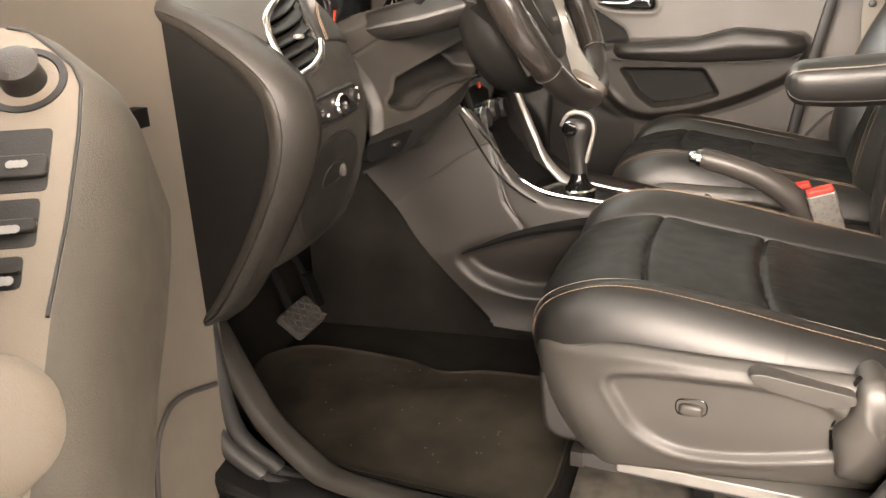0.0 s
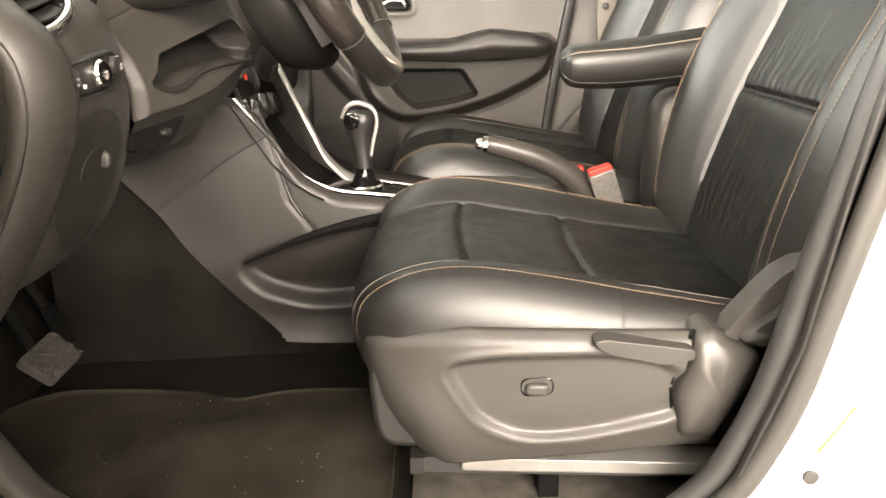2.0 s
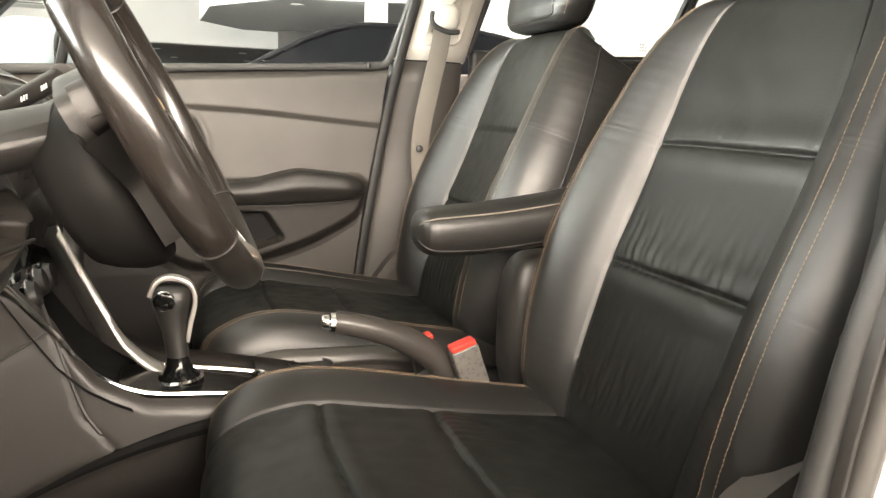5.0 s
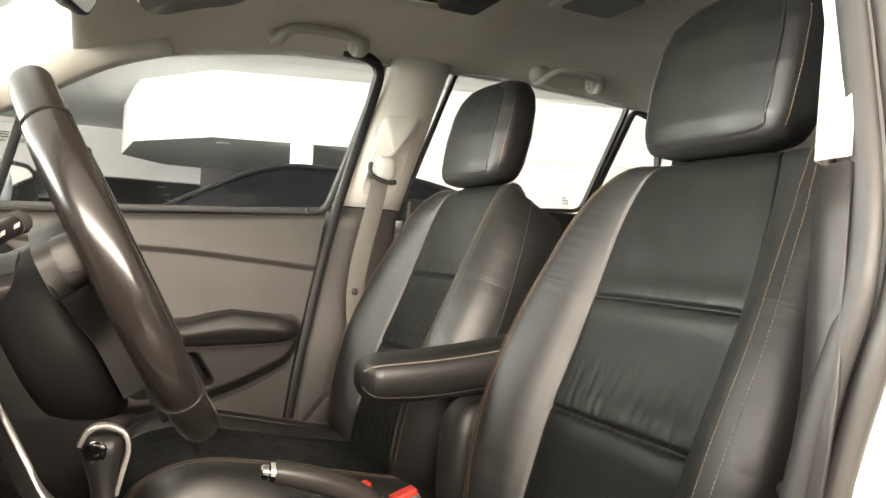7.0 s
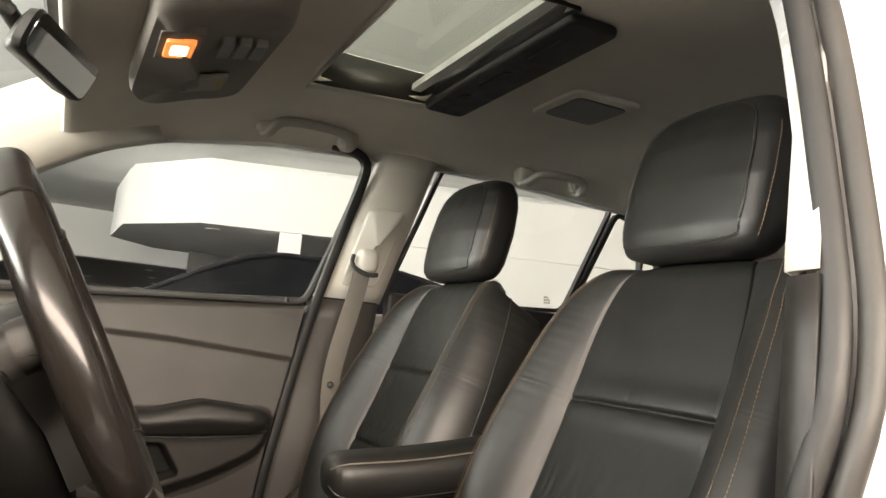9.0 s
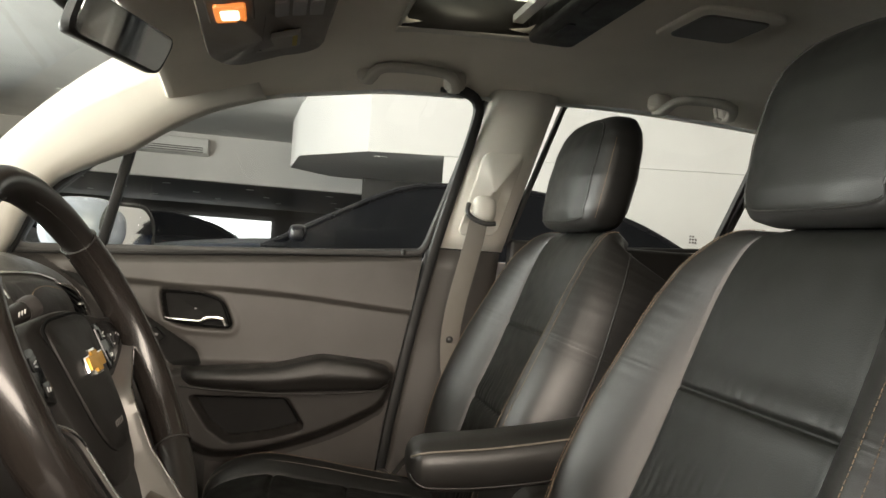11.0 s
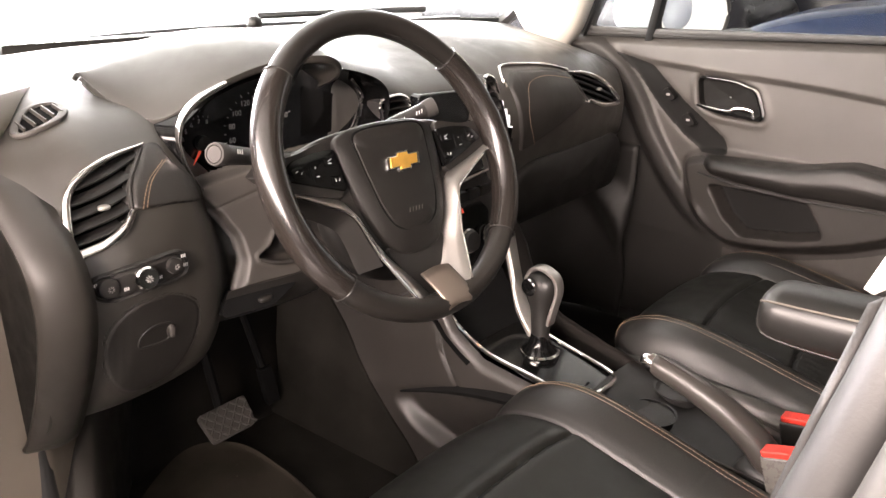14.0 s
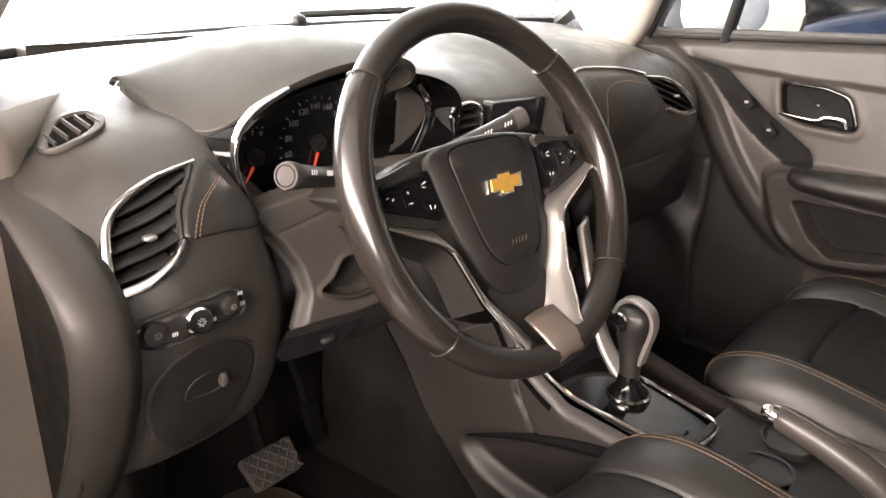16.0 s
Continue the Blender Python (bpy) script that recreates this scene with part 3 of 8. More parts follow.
# headliner with the sunroof opening
def roof_z(x, y):
    front = np.interp(x, [-0.5, -0.4, -0.25, 0.0, 0.6, 1.3, 1.7], [1.395, 1.425, 1.472, 1.512, 1.535, 1.50, 1.42])
    return front - 0.054 * np.abs(y / 0.62) ** 3.2


SUN = (-0.03, 0.21, 0.27)
rows = []
xs = [-0.46, -0.42, -0.36, -0.28, -0.2, -0.12, -0.06, SUN[0], 0.05, 0.13, SUN[1], 0.3, 0.4, 0.55, 0.75, 1.0, 1.3, 1.7]
ys = [-0.63, -0.6, -0.55, -0.48, -0.4, -0.33, -SUN[2], -0.18, -0.09, 0.0, 0.09, 0.18, SUN[2], 0.33, 0.4, 0.48, 0.55, 0.6, 0.63]
g = np.array([[(x, y, roof_z(x, y) - (0.012 if abs(y) > 0.62 else 0)) for y in ys] for x in xs])
v, f = grid(g)
ny = len(ys)
keep = []
for q in f:
    c = v[list(q)].mean(0)
    if not (SUN[0] < c[0] < SUN[1] and abs(c[1]) < SUN[2]):
        keep.append(q)
structure("headliner", (v, keep), HEADLINER, "pale grey cloth headliner with a sunroof opening", smooth=60, solid=-0.012, sub=1)
structure("car_roof", join(box((-0.36, -0.6, 1.575), (SUN[0] - 0.03, 0.6, 1.6)), box((0.42, -0.6, 1.575), (1.75, 0.6, 1.6)), box((SUN[0] - 0.03, -0.6, 1.575), (0.42, -0.33, 1.6)), box((SUN[0] - 0.03, 0.33, 1.575), (0.42, 0.6, 1.6))), PAINT, "white painted roof skin")
for side in (1, -1):
    rows = [[(x, side * 0.60, roof_z(x, 0.62) - 0.015), (x, side * 0.66, roof_z(x, 0.62) + 0.02), (x, side * 0.66, 1.56), (x, side * 0.59, 1.6)] for x in np.linspace(-0.46, 1.75, 20)]
    structure("roof_rail", grid(np.array(rows)), PAINT, "white painted roof edge above the doors", solid=0.004)

# rear of the cabin
structure("rear_side_trim", join(box((0.33, 0.66, 0.35), (1.7, 0.70, 1.14)), box((0.33, -0.70, 0.35), (1.7, -0.66, 1.14))), DARKPLASTIC, "dark rear door trim below the windows", bevel=0.01)
structure("tailgate", box((1.7, -0.7, 0.3), (1.74, 0.7, 1.57)), DARKPLASTIC, "dark inside of the tailgate")
rows = [[(0.95 + 0.35 * t, y, 0.62 + 0.52 * t + 0.03 * math.sin(9 * y)) for y in np.linspace(-0.62, 0.62, 21)] for t in np.linspace(0, 1, 10)]
rb = thing("rear_bench", (1.0, 0, 0.35), "black leather rear bench seat", "rear seat")
mesh("backrest", *grid(np.array(rows)), LEATHER, rb, solid=0.1)
mesh("cushion", *dome((0.78, 0, 0.53), (0.26, 0.6, 0.12), 4), LEATHER, rb)

# windows: panes, seals
def window_side(side, name, outline, thick, label):
    o = soften(outline, 0.03, 4)
    w = thing(name, (float(o[:, 0].mean()), side * 0.66, 1.1), label, "car window", kind="structure")
    def y_at(z):
        return side * np.interp(z, [1.0, 1.1, 1.48], [0.715, 0.70, 0.625])
    path = np.array([(x, y_at(z), z) for x, z in o])
    mesh("pane", path + (0, side * 0.012, 0), [tuple(range(len(path)))], PANE, w, smooth=0)
    mesh("pane_seal", *tube(path, thick, 8, True, flat=(thick * 1.3, thick * 2.2), up=(0, 1, 0)), RUBBER, w, "black rubber glass run")
    return w


W1 = [(-0.765, 1.045), (-0.715, 1.145), (-0.64, 1.215), (-0.54, 1.30), (-0.385, 1.392), (-0.135, 1.470), (0.02, 1.493), (0.15, 1.503), (0.228, 1.490), (0.205, 1.36), (0.165, 1.22), (0.125, 1.09)]
W2 = [(0.325, 1.12), (0.433, 1.485), (0.6, 1.502), (0.8, 1.498), (0.99, 1.468), (0.885, 1.15)]
W3 = [(0.905, 1.155), (1.01, 1.455), (1.105, 1.43), (1.14, 1.28), (1.14, 1.16)]
window_side(1, "window_1", W1, 0.012, "clear front passenger side window in black seals")
window_side(1, "window_2", W2, 0.009, "clear rear side window in black seals")
window_side(1, "window_3", W3, 0.011, "small fixed quarter window")
window_side(-1, "window_4", W2, 0.009, "clear rear side window in black seals")
window_side(-1, "window_5", W3, 0.011, "small fixed quarter window")
fs = spline([(-0.785, 1.04), (-0.735, 1.14), (-0.66, 1.218), (-0.54, 1.313), (-0.385, 1.398), (-0.135, 1.476), (0.15, 1.508)], 40)
front_seal = mesh("window_seal", *tube([(x, np.interp(z, [1.0, 1.1, 1.48], [0.700, 0.685, 0.610]), z) for x, z in fs], 0.02, 8, flat=(0.046, 0.020), up=(0, 1, 0)), BLACKRUBBER)
tagged(front_seal, "broad black seal along the passenger door opening", kind="structure")
mesh_div = mesh("window_divider", *tube([(-0.60, 0.712, 1.03), (-0.525, 0.645, 1.315)], 0.014, 8, flat=(0.034, 0.02), up=(1, 0, 0)), BLACKRUBBER)
tagged(mesh_div, "black upright divider in the passenger side window", kind="structure")
# outer skin beyond the window line on the passenger side
rows = [[(x, 0.72, np.interp(x, [-1, 0.1, 1.7], [1.0, 1.075, 1.13])), (x, 0.79, np.interp(x, [-1, 0.1, 1.7], [0.97, 1.045, 1.1])), (x, 0.86, 0.8), (x, 0.84, 0.3)] for x in np.linspace(-1.2, 1.8, 16)]
structure("car_side", grid(np.array(rows)), PAINT, "white painted passenger flank of the car", solid=0.004)
structure("rear_pillar", join(slab([(1.14, 1.14), (1.13, 1.45), (1.75, 1.56), (1.75, 1.14)], "y", 0.60, 0.66), slab([(1.14, 1.14), (1.13, 1.45), (1.75, 1.56), (1.75, 1.14)], "y", -0.66, -0.60)), GREIGE, "pale trim of the rear pillar")

# sticker in the corner of the rear side window
tagged(mesh("window_sticker", *join(*[box((0.822 + 0.008 * (i % 3), 0.694, 1.166 + 0.008 * (i // 3)), (0.827 + 0.008 * (i % 3), 0.6945, 1.171 + 0.008 * (i // 3))) for i in range(8)]), CLEARGREY), "small grey printed marks in the corner of the rear window", "sticker")
# plug and chalk line on the white flank
tagged(mesh("drain_plug", *lathe([(0.0075, -0.004), (0.0075, 0.002), (0.005, 0.003), (0.001, 0.0025)], (0.124, -0.7395, 0.485), (0, -1, 0), 20), JAMBSEAL), "small grey rubber plug in the white flank", "plug")
tagged(mesh("chalk_line", *tube([(0.126, -0.7405, 0.512), (0.140, -0.742, 0.538), (0.152, -0.743, 0.562)], 0.0012, 5), material("yellow_crayon", (0.55, 0.6, 0.08), 0.8)), "thin yellow crayon line on the white flank", "marking")

# windscreen
ws = []
for t in np.linspace(0, 1, 8):
    ws.append([(lerp3(-1.23 + 0.16 * (y / 0.62) ** 2, -0.47 + 0.05 * (y / 0.62) ** 2, t), y * (1 - 0.12 * t), lerp3(1.03, 1.445, t) + 0.02 * math.sin(math.pi * t)) for y in np.linspace(-0.68, 0.68, 13)])
ws = np.array(ws, float)
screen = thing("windscreen", (-1.2, 0, 1.03), "large clear sloping windscreen with a black edge", "windscreen", kind="structure")
mesh("pane", *grid(ws), PANE, screen)
mesh("edge_band", *tube(spline(np.vstack([ws[0], ws[1:, -1], ws[-1, ::-1][1:], ws[::-1, 0][1:-1]])[::2], 90, True), 0.016, 6, True), RUBBER, screen, "black ceramic edge")
structure("bonnet", grid(np.array([[(x, y, np.interp(x, [-2.1, -1.9, -1.3], [0.72, 0.93, 1.0]) - 0.06 * (y / 0.8) ** 2) for y in np.linspace(-0.8, 0.8, 9)] for x in np.linspace(-2.1, -1.26, 9)])), PAINT, "white painted bonnet", solid=0.004)
mesh("lower_band", *tube(spline(ws[0] + (0.012, 0, 0.014), 60), 0.01, 8, flat=(0.016, 0.022)), BLACKRUBBER, screen, "black band along the foot of the glass")
for s in (1,):
    mesh("wiper", *tube([(-1.21, 0.3 * s - 0.25, 1.07), (-1.19, 0.3 * s, 1.072), (-1.17, 0.3 * s + 0.25, 1.07)], 0.008, 6), RUBBER)
    tagged(bpy.context.scene.collection.objects[-1], "thin black wiper blade resting on the windscreen", "wiper")

# ---- seats ----
CUSH = spline([(-0.285, 0.455), (-0.325, 0.50), (-0.338, 0.545), (-0.318, 0.585), (-0.27, 0.606), (-0.20, 0.614), (-0.10, 0.602), (0.0, 0.585), (0.12, 0.567), (0.23, 0.555)], 201)
BACK = spline([(0.155, 0.55), (0.165, 0.60), (0.188, 0.68), (0.226, 0.79), (0.266, 0.885), (0.295, 0.96), (0.325, 1.05), (0.35, 1.115), (0.372, 1.15), (0.405, 1.158), (0.43, 1.145)], 201)


def along(path, s):
    i = np.clip(np.asarray(s) * (len(path) - 1), 0, len(path) - 1)
    k = np.arange(len(path))
    return np.stack([np.interp(i, k, path[:, 0]), np.interp(i, k, path[:, 1])], -1)


def across(path, s):
    """Unit vector that leaves the padding, at s along its middle line."""
    d = along(path, np.minimum(s + 0.01, 1)) - along(path, np.maximum(s - 0.01, 0))
    n = np.stack([-d[..., 1], d[..., 0]], -1)
    return n / np.linalg.norm(n, axis=-1, keepdims=True)


def padding(path, s, a, sign, h, half, yc, deep):
    """A point of padded upholstery. a: 0 middle to 1.4 down the side; h: how far the bolster stands proud."""
    aa = np.array([0, 0.30, 0.51, 0.572, 0.65, 0.76, 0.83, 0.92, 0.98, 1.005, 1.0])
    q = np.interp(a, [0, 0.30, 0.51, 0.572, 0.65, 0.76, 0.83, 0.92, 1.0, 1.12, 1.4], np.arange(11.0))
    prof_a = spline(aa[:, None], 401)[:, 0]
    i = np.rint(q * 40).astype(int)
    base = spline(np.array([0.004, 0.003, 0.0, -0.001, 0.0, 0, 0, 0, 0, 0, 0])[:, None], 401)[i, 0]
    bol = spline(np.array([0, 0, 0, 0.04, 0.58, 1.0, 1.0, 0.72, 0.2, -0.2, -0.2])[:, None], 401)[i, 0]
    drop = spline(np.array([0, 0, 0, 0, 0, 0, 0, 0.08, 0.3, 0.62, 1.0])[:, None], 401)[i, 0]
    dn = base + bol * h - drop * deep
    n = across(path, s)
    c = along(path, s)
    rim = np.clip((prof_a[i] - 0.58) / 0.42, 0, 1.1)
    if path is BACK:
        wide, shy = rim * blend(s, [0, 0.1, 0.25, 0.4, 0.55, 0.75, 1.0], [0.034, 0.046, 0.048, 0.042, 0.026, 0.010, 0.004]), 0.0
        yc = yc + 0.012
    else:
        wide, shy = 0.0, 0.042 * np.clip((np.abs(prof_a[i]) - 0.35) / 0.65, 0, 1.1) ** 2 * np.clip((0.62 - s) / 0.4, 0, 1) ** 1.5
    return np.stack([c[..., 0] + n[..., 0] * dn + shy, yc + sign * (prof_a[i] * half + wide), c[..., 1] + n[..., 1] * dn], -1)


def samples(n, lo, hi, marks):
    base = np.linspace(lo, hi, n)
    extra = [m + d for m in marks for d in (-0.012, -0.007, -0.004, -0.002, 0, 0.002, 0.004, 0.007, 0.012)]
    return np.unique(np.round(np.r_[base, extra], 5))


def upholstery(name, path, seams, halfs, proud, deep, yc, parent, label, folds, bowed=0.0):
    """Cushion or backrest skin, pressed in along its seams."""
    ss = samples(170, 0, 1, [c for c, w in seams])
    half_a = np.unique(np.r_[samples(90, 0.0, 0.62, [0.572]), np.linspace(0.62, 1.4, 26)])
    a = np.r_[-half_a[:0:-1], half_a]
    S, A = np.meshgrid(ss, a, indexing="ij")
    h, half = proud(S), halfs(S)
    P = padding(path, S, np.abs(A), np.sign(A), h, half, yc, deep)
    n = across(path, S)
    press = 0.0036 * np.exp(-((np.abs(A) - 0.572) / 0.010) ** 2) * (S > 0.16)
    for c, w in seams:
        flatpart = np.clip((0.58 - np.abs(A)) / 0.05, 0, 1)
        cc = c - 0.016 * bowed * (1 - (A / 0.57) ** 2)
        press += w * 0.0055 * np.exp(-((S - cc) / 0.0042) ** 2) * flatpart
        press -= w * 0.0028 * np.exp(-((np.abs(S - cc) - 0.020) / 0.018) ** 2) * flatpart
    rng = np.random.default_rng(7)
    rise = np.zeros_like(S)
    for c, reach, amp in folds:
        wave = np.zeros_like(S)
        for k in range(7):
            f, ph = rng.uniform(45, 130), rng.uniform(0, 6.28)
            wave += np.sin(A * f + ph + 2.5 * np.sin(S * 30 + k)) * rng.uniform(0.4, 1.0) / 7
        rise += amp * wave * np.exp(-(np.maximum(S - c, 0) / reach) ** 2) * (S > c - 0.01) * np.clip((0.6 - np.abs(A)) / 0.25, 0, 1)
    for k in range(6):
        f, g, p = rng.uniform(3, 9), rng.uniform(8, 20), rng.uniform(0, 6.28)
        rise += 0.0006 * np.sin(A * f + p) * np.sin(S * g + p * 1.7)
    d = rise - press
    P[..., 0] += n[..., 0] * d
    P[..., 2] += n[..., 1] * d
    v, f = grid(P)
    ca = np.array([np.abs((A.ravel()[q[0]] + A.ravel()[q[2]]) / 2) for q in f])
    return mesh(name, v, f, [LEATHER, INSERT], parent, label, smooth=70, slots=(ca < 0.572).astype(int), loose=False)


def cush_half(s):
    return blend(s, [0, 0.18, 0.45, 1.0], [0.235, 0.25, 0.262, 0.258])


def cush_proud(s):
    return blend(s, [0, 0.2, 0.35, 0.5, 0.8, 1.0], [0.0, 0.004, 0.016, 0.025, 0.022, 0.016])


def back_half(s):
    return blend(s, [0, 0.12, 0.3, 0.48, 0.62, 0.75, 0.86, 0.94, 1.0], [0.217, 0.231, 0.251, 0.254, 0.242, 0.216, 0.186, 0.162, 0.150])


def back_proud(s):
    return blend(s, [0, 0.1, 0.28, 0.48, 0.66, 0.78, 0.9, 1.0], [0.01, 0.035, 0.058, 0.052, 0.026, 0.007, 0.0, 0.0])


def seat(yc, out, name, label):
    """A front seat; out: -1 where the door is on the -y side."""
    st = thing(name, (0.0, yc, 0.345), label, "car seat", "front seats")
    cu = upholstery("cushion", CUSH, [(0.567, 1.0), (0.739, 1.0)], cush_half, cush_proud, 0.056, yc, st, "black perforated leather cushion with smooth bolsters", [(0.739, 0.05, 0.0010)], 1.0)
    ba = upholstery("backrest", BACK, [(0.30, 1.0), (0.493, 0.8)], back_half, back_proud, 0.11, yc, st, "black leather backrest with creased middle panels", [(0.305, 0.06, 0.0022), (0.12, 0.10, 0.0024), (0.50, 0.03, 0.0006)])
    for sg in (-1, 1):
        s = np.linspace(0.22, 0.97, 120)
        one = np.full_like(s, sg)
        seamline = padding(CUSH, s, np.full_like(s, 0.70), one, cush_proud(s), cush_half(s), yc, 0.056)
        if sg == out:
            mesh("seam", *tube(seamline + (0, 0, 0.0002), 0.0007, 5), PIPING, cu)
        for k, a in enumerate((0.84,) if sg == out else (0.79, 0.83)):
            p = padding(CUSH, s, np.full_like(s, a), one, cush_proud(s), cush_half(s), yc, 0.056)
            p[:, 2] += 0.0012
            mesh("stitching", *bead(p, 0.0058, 0.0040, 0.0006), THREAD, cu, "tan twin stitching")
        s = np.linspace(0.10, 0.90, 140)
        one = np.full_like(s, sg)
        for a in (0.79, 0.84):
            p = padding(BACK, s, np.full_like(s, a), one, back_proud(s), back_half(s), yc, 0.11)
            p += np.stack([across(BACK, s)[:, 0], 0 * s, across(BACK, s)[:, 1]], -1) * 0.0012
            mesh("stitching", *bead(p, 0.0058, 0.0040, 0.0006), THREAD, ba, "tan twin stitching")
        s = np.linspace(0.12, 0.97, 90)
        p = padding(CUSH, s, np.full_like(s, 1.08), np.full_like(s, sg), cush_proud(s), cush_half(s), yc, 0.056)
        mesh("piping", *tube(p, 0.0022, 6), LEATHER, cu)
        s = np.linspace(0.04, 0.94, 90)
        p = padding(BACK, s, np.full_like(s, 1.02), np.full_like(s, sg), back_proud(s), back_half(s), yc, 0.11)
        mesh("piping", *tube(p, 0.0022, 6), LEATHER, ba)
    # rear shell of the backrest
    rows = []
    for s in np.linspace(0, 1, 16):
        x, z = along(BACK, np.array(s))
        nx, nz = across(BACK, np.array(s))
        w = float(back_half(np.array([s]))[0])
        dp = np.interp(s, [0, 0.3, 0.85, 1], [0.09, 0.10, 0.085, 0.03])
        rows.append([(x - nx * dd, yc + a * w, z - nz * dd) for a, dd in ((-0.995, dp * 0.8), (-0.9, dp * 1.05), (-0.5, dp * 1.2), (0, dp * 1.25), (0.5, dp * 1.2), (0.9, dp * 1.05), (0.995, dp * 0.8))])
    mesh("rear_shell", *grid(np.array(rows)), DARKPLASTIC, st, smooth=60)
    # headrest
    yh = yc + 0.008
    TT = [0, 0.03, 0.08, 0.18, 0.45, 0.70, 0.84, 0.93, 0.98, 1]
    WW = [0.080, 0.112, 0.126, 0.134, 0.139, 0.136, 0.127, 0.110, 0.082, 0.034]
    DD = [0.030, 0.046, 0.055, 0.061, 0.063, 0.058, 0.050, 0.038, 0.024, 0.008]
    rings = []
    for t in np.linspace(0, 1, 30):
        z = 1.160 + 0.236 * t
        w, dpt = np.interp(t, TT, WW), np.interp(t, TT, DD)
        a = np.linspace(0, 2 * np.pi, 64, endpoint=False)
        ex = 2 / 2.9
        rings.append(np.stack([0.380 + 0.045 * t + dpt * np.sign(np.cos(a)) * np.abs(np.cos(a)) ** ex, yh + w * np.sign(np.sin(a)) * np.abs(np.sin(a)) ** ex, np.full_like(a, z)], -1))
    g = np.array([spline(np.array(rings)[:, j], 60) for j in range(64)]).transpose(1, 0, 2)
    panel = spline([(-0.096, 1.181), (0.0, 1.176), (0.096, 1.181), (0.110, 1.205), (0.113, 1.27), (0.108, 1.33), (0.090, 1.366), (0.04, 1.383), (-0.04, 1.383), (-0.090, 1.366), (-0.108, 1.33), (-0.113, 1.27), (-0.110, 1.205)], 64, True)
    v, f = grid(g, True, True)
    c = np.array([v[list(q)].mean(0) for q in f])
    front = (inside(c[:, 1] - yh, c[:, 2], panel) > 0) & (c[:, 0] < 0.385 + 0.19 * (c[:, 2] - 1.16))
    hd = mesh("headrest", v, f, [LEATHER, INSERT], st, "black leather headrest with seamed sides", smooth=70, slots=front.astype(int))

    def face_x(v, z):
        t = (z - 1.160) / 0.236
        r = np.clip(np.abs(v) / np.interp(t, TT, WW), 0, 0.999)
        return 0.380 + 0.045 * t - np.interp(t, TT, DD) * (1 - r ** 2.9) ** (1 / 2.9)
    p = np.array([(face_x(q[0], q[1]) + 0.0004, yh + q[0], q[1]) for q in panel])
    mesh("piping", *tube(p, 0.0022, 6, True), LEATHER, hd)
    for sg in (-1, 1):
        for off in (0.0, 0.005):
            zz = np.linspace(1.185, 1.345, 30)
            vv = [(np.interp((z - 1.160) / 0.236, TT, WW) * 0.975) for z in zz]
            q = [(face_x(v, z) - 0.001 + off * 1.6, yh + sg * (v + off * 0.25), z) for v, z in zip(vv, zz)]
            mesh("stitching", *bead(q, 0.0062, 0.0042, 0.0007), THREAD, hd, "tan stitching")
        mesh("headrest_post", *tube([(0.395, yh + sg * 0.06, 1.12), (0.40, yh + sg * 0.06, 1.19)], 0.006, 10), CHROME, st, "chrome post")
    # plastic valances on both sides, wrapped round the front corners
    for sg in (-1, 1):
        y0 = yc + sg * 0.262
        plan = spline([(-0.300, y0 - sg * 0.15), (-0.306, y0 - sg * 0.10), (-0.304, y0 - sg * 0.055), (-0.288, y0 - sg * 0.020), (-0.245, y0 - sg * 0.003), (-0.17, y0 + sg * 0.002), (-0.06, y0 + sg * 0.003), (0.075, y0)], 110)
        way = np.gradient(plan, axis=0)
        outw = np.stack([way[:, 1], -way[:, 0]], -1) * -sg
        outw /= np.linalg.norm(outw, axis=1)[:, None]
        if outw[-1, 1] * sg < 0:
            outw = -outw
        rec = soften([(-0.232, 0.549), (-0.17, 0.559), (-0.04, 0.562), (0.03, 0.548), (0.044, 0.492), (-0.06, 0.465), (-0.135, 0.457), (-0.19, 0.484)], 0.03, 5)
        g = []
        for (x, y), (ox, oy) in zip(plan, outw):
            side = np.clip((x + 0.285) / 0.04, 0, 1) if abs(y - y0) < 0.03 else 0.0
            top = np.interp(x, [-0.30, -0.2, 0.0, 0.075], [0.574, 0.588, 0.585, 0.584])
            bot = np.interp(x, [-0.30, -0.262, -0.1, 0.075], [0.420, 0.422, 0.436, 0.452])
            z = np.linspace(bot, top, 56)
            k = (z - bot) / (top - bot)
            d = inside(np.full_like(z, x), z, rec)
            o = 0.004 + 0.016 * np.sin(np.pi * np.clip(k, 0, 1) * 0.82 + 0.25) ** 0.8 - side * (0.010 * step(d, 0.007) - 0.004 * np.exp(-(d / 0.006) ** 2))
            o -= 0.010 * np.clip((k - 0.9) / 0.1, 0, 1) ** 2
            back = 0.058 * np.clip((0.57 - z) / 0.156, 0, 1) ** 1.6 * np.clip((-0.19 - x) / 0.09, 0, 1)
            g.append(np.stack([x + ox * o + back, y + oy * o, z], -1))
        va = mesh("side_valance", *grid(np.array(g)), SEATPLASTIC, st, "grey plastic side cover with a sunken panel", smooth=60, solid=0.003)
        if sg == out:
            y1 = y0 + sg * 0.012
            bz = soften([(-0.140, 0.511), (-0.106, 0.513), (-0.107, 0.534), (-0.141, 0.532)], 0.010, 6)
            b = mesh("adjuster_bezel", *grid(np.array([[(-0.1235 + (p[0] + 0.1235) * k, y1 + sg * o, 0.5225 + (p[1] - 0.5225) * k) for p in bz] for k, o in ((1.04, -0.006), (1.04, 0.0015), (0.97, 0.002), (0.90, -0.002), (0.02, -0.002))]), True), GLOSSBLACK, va, "black oval bezel", smooth=50)
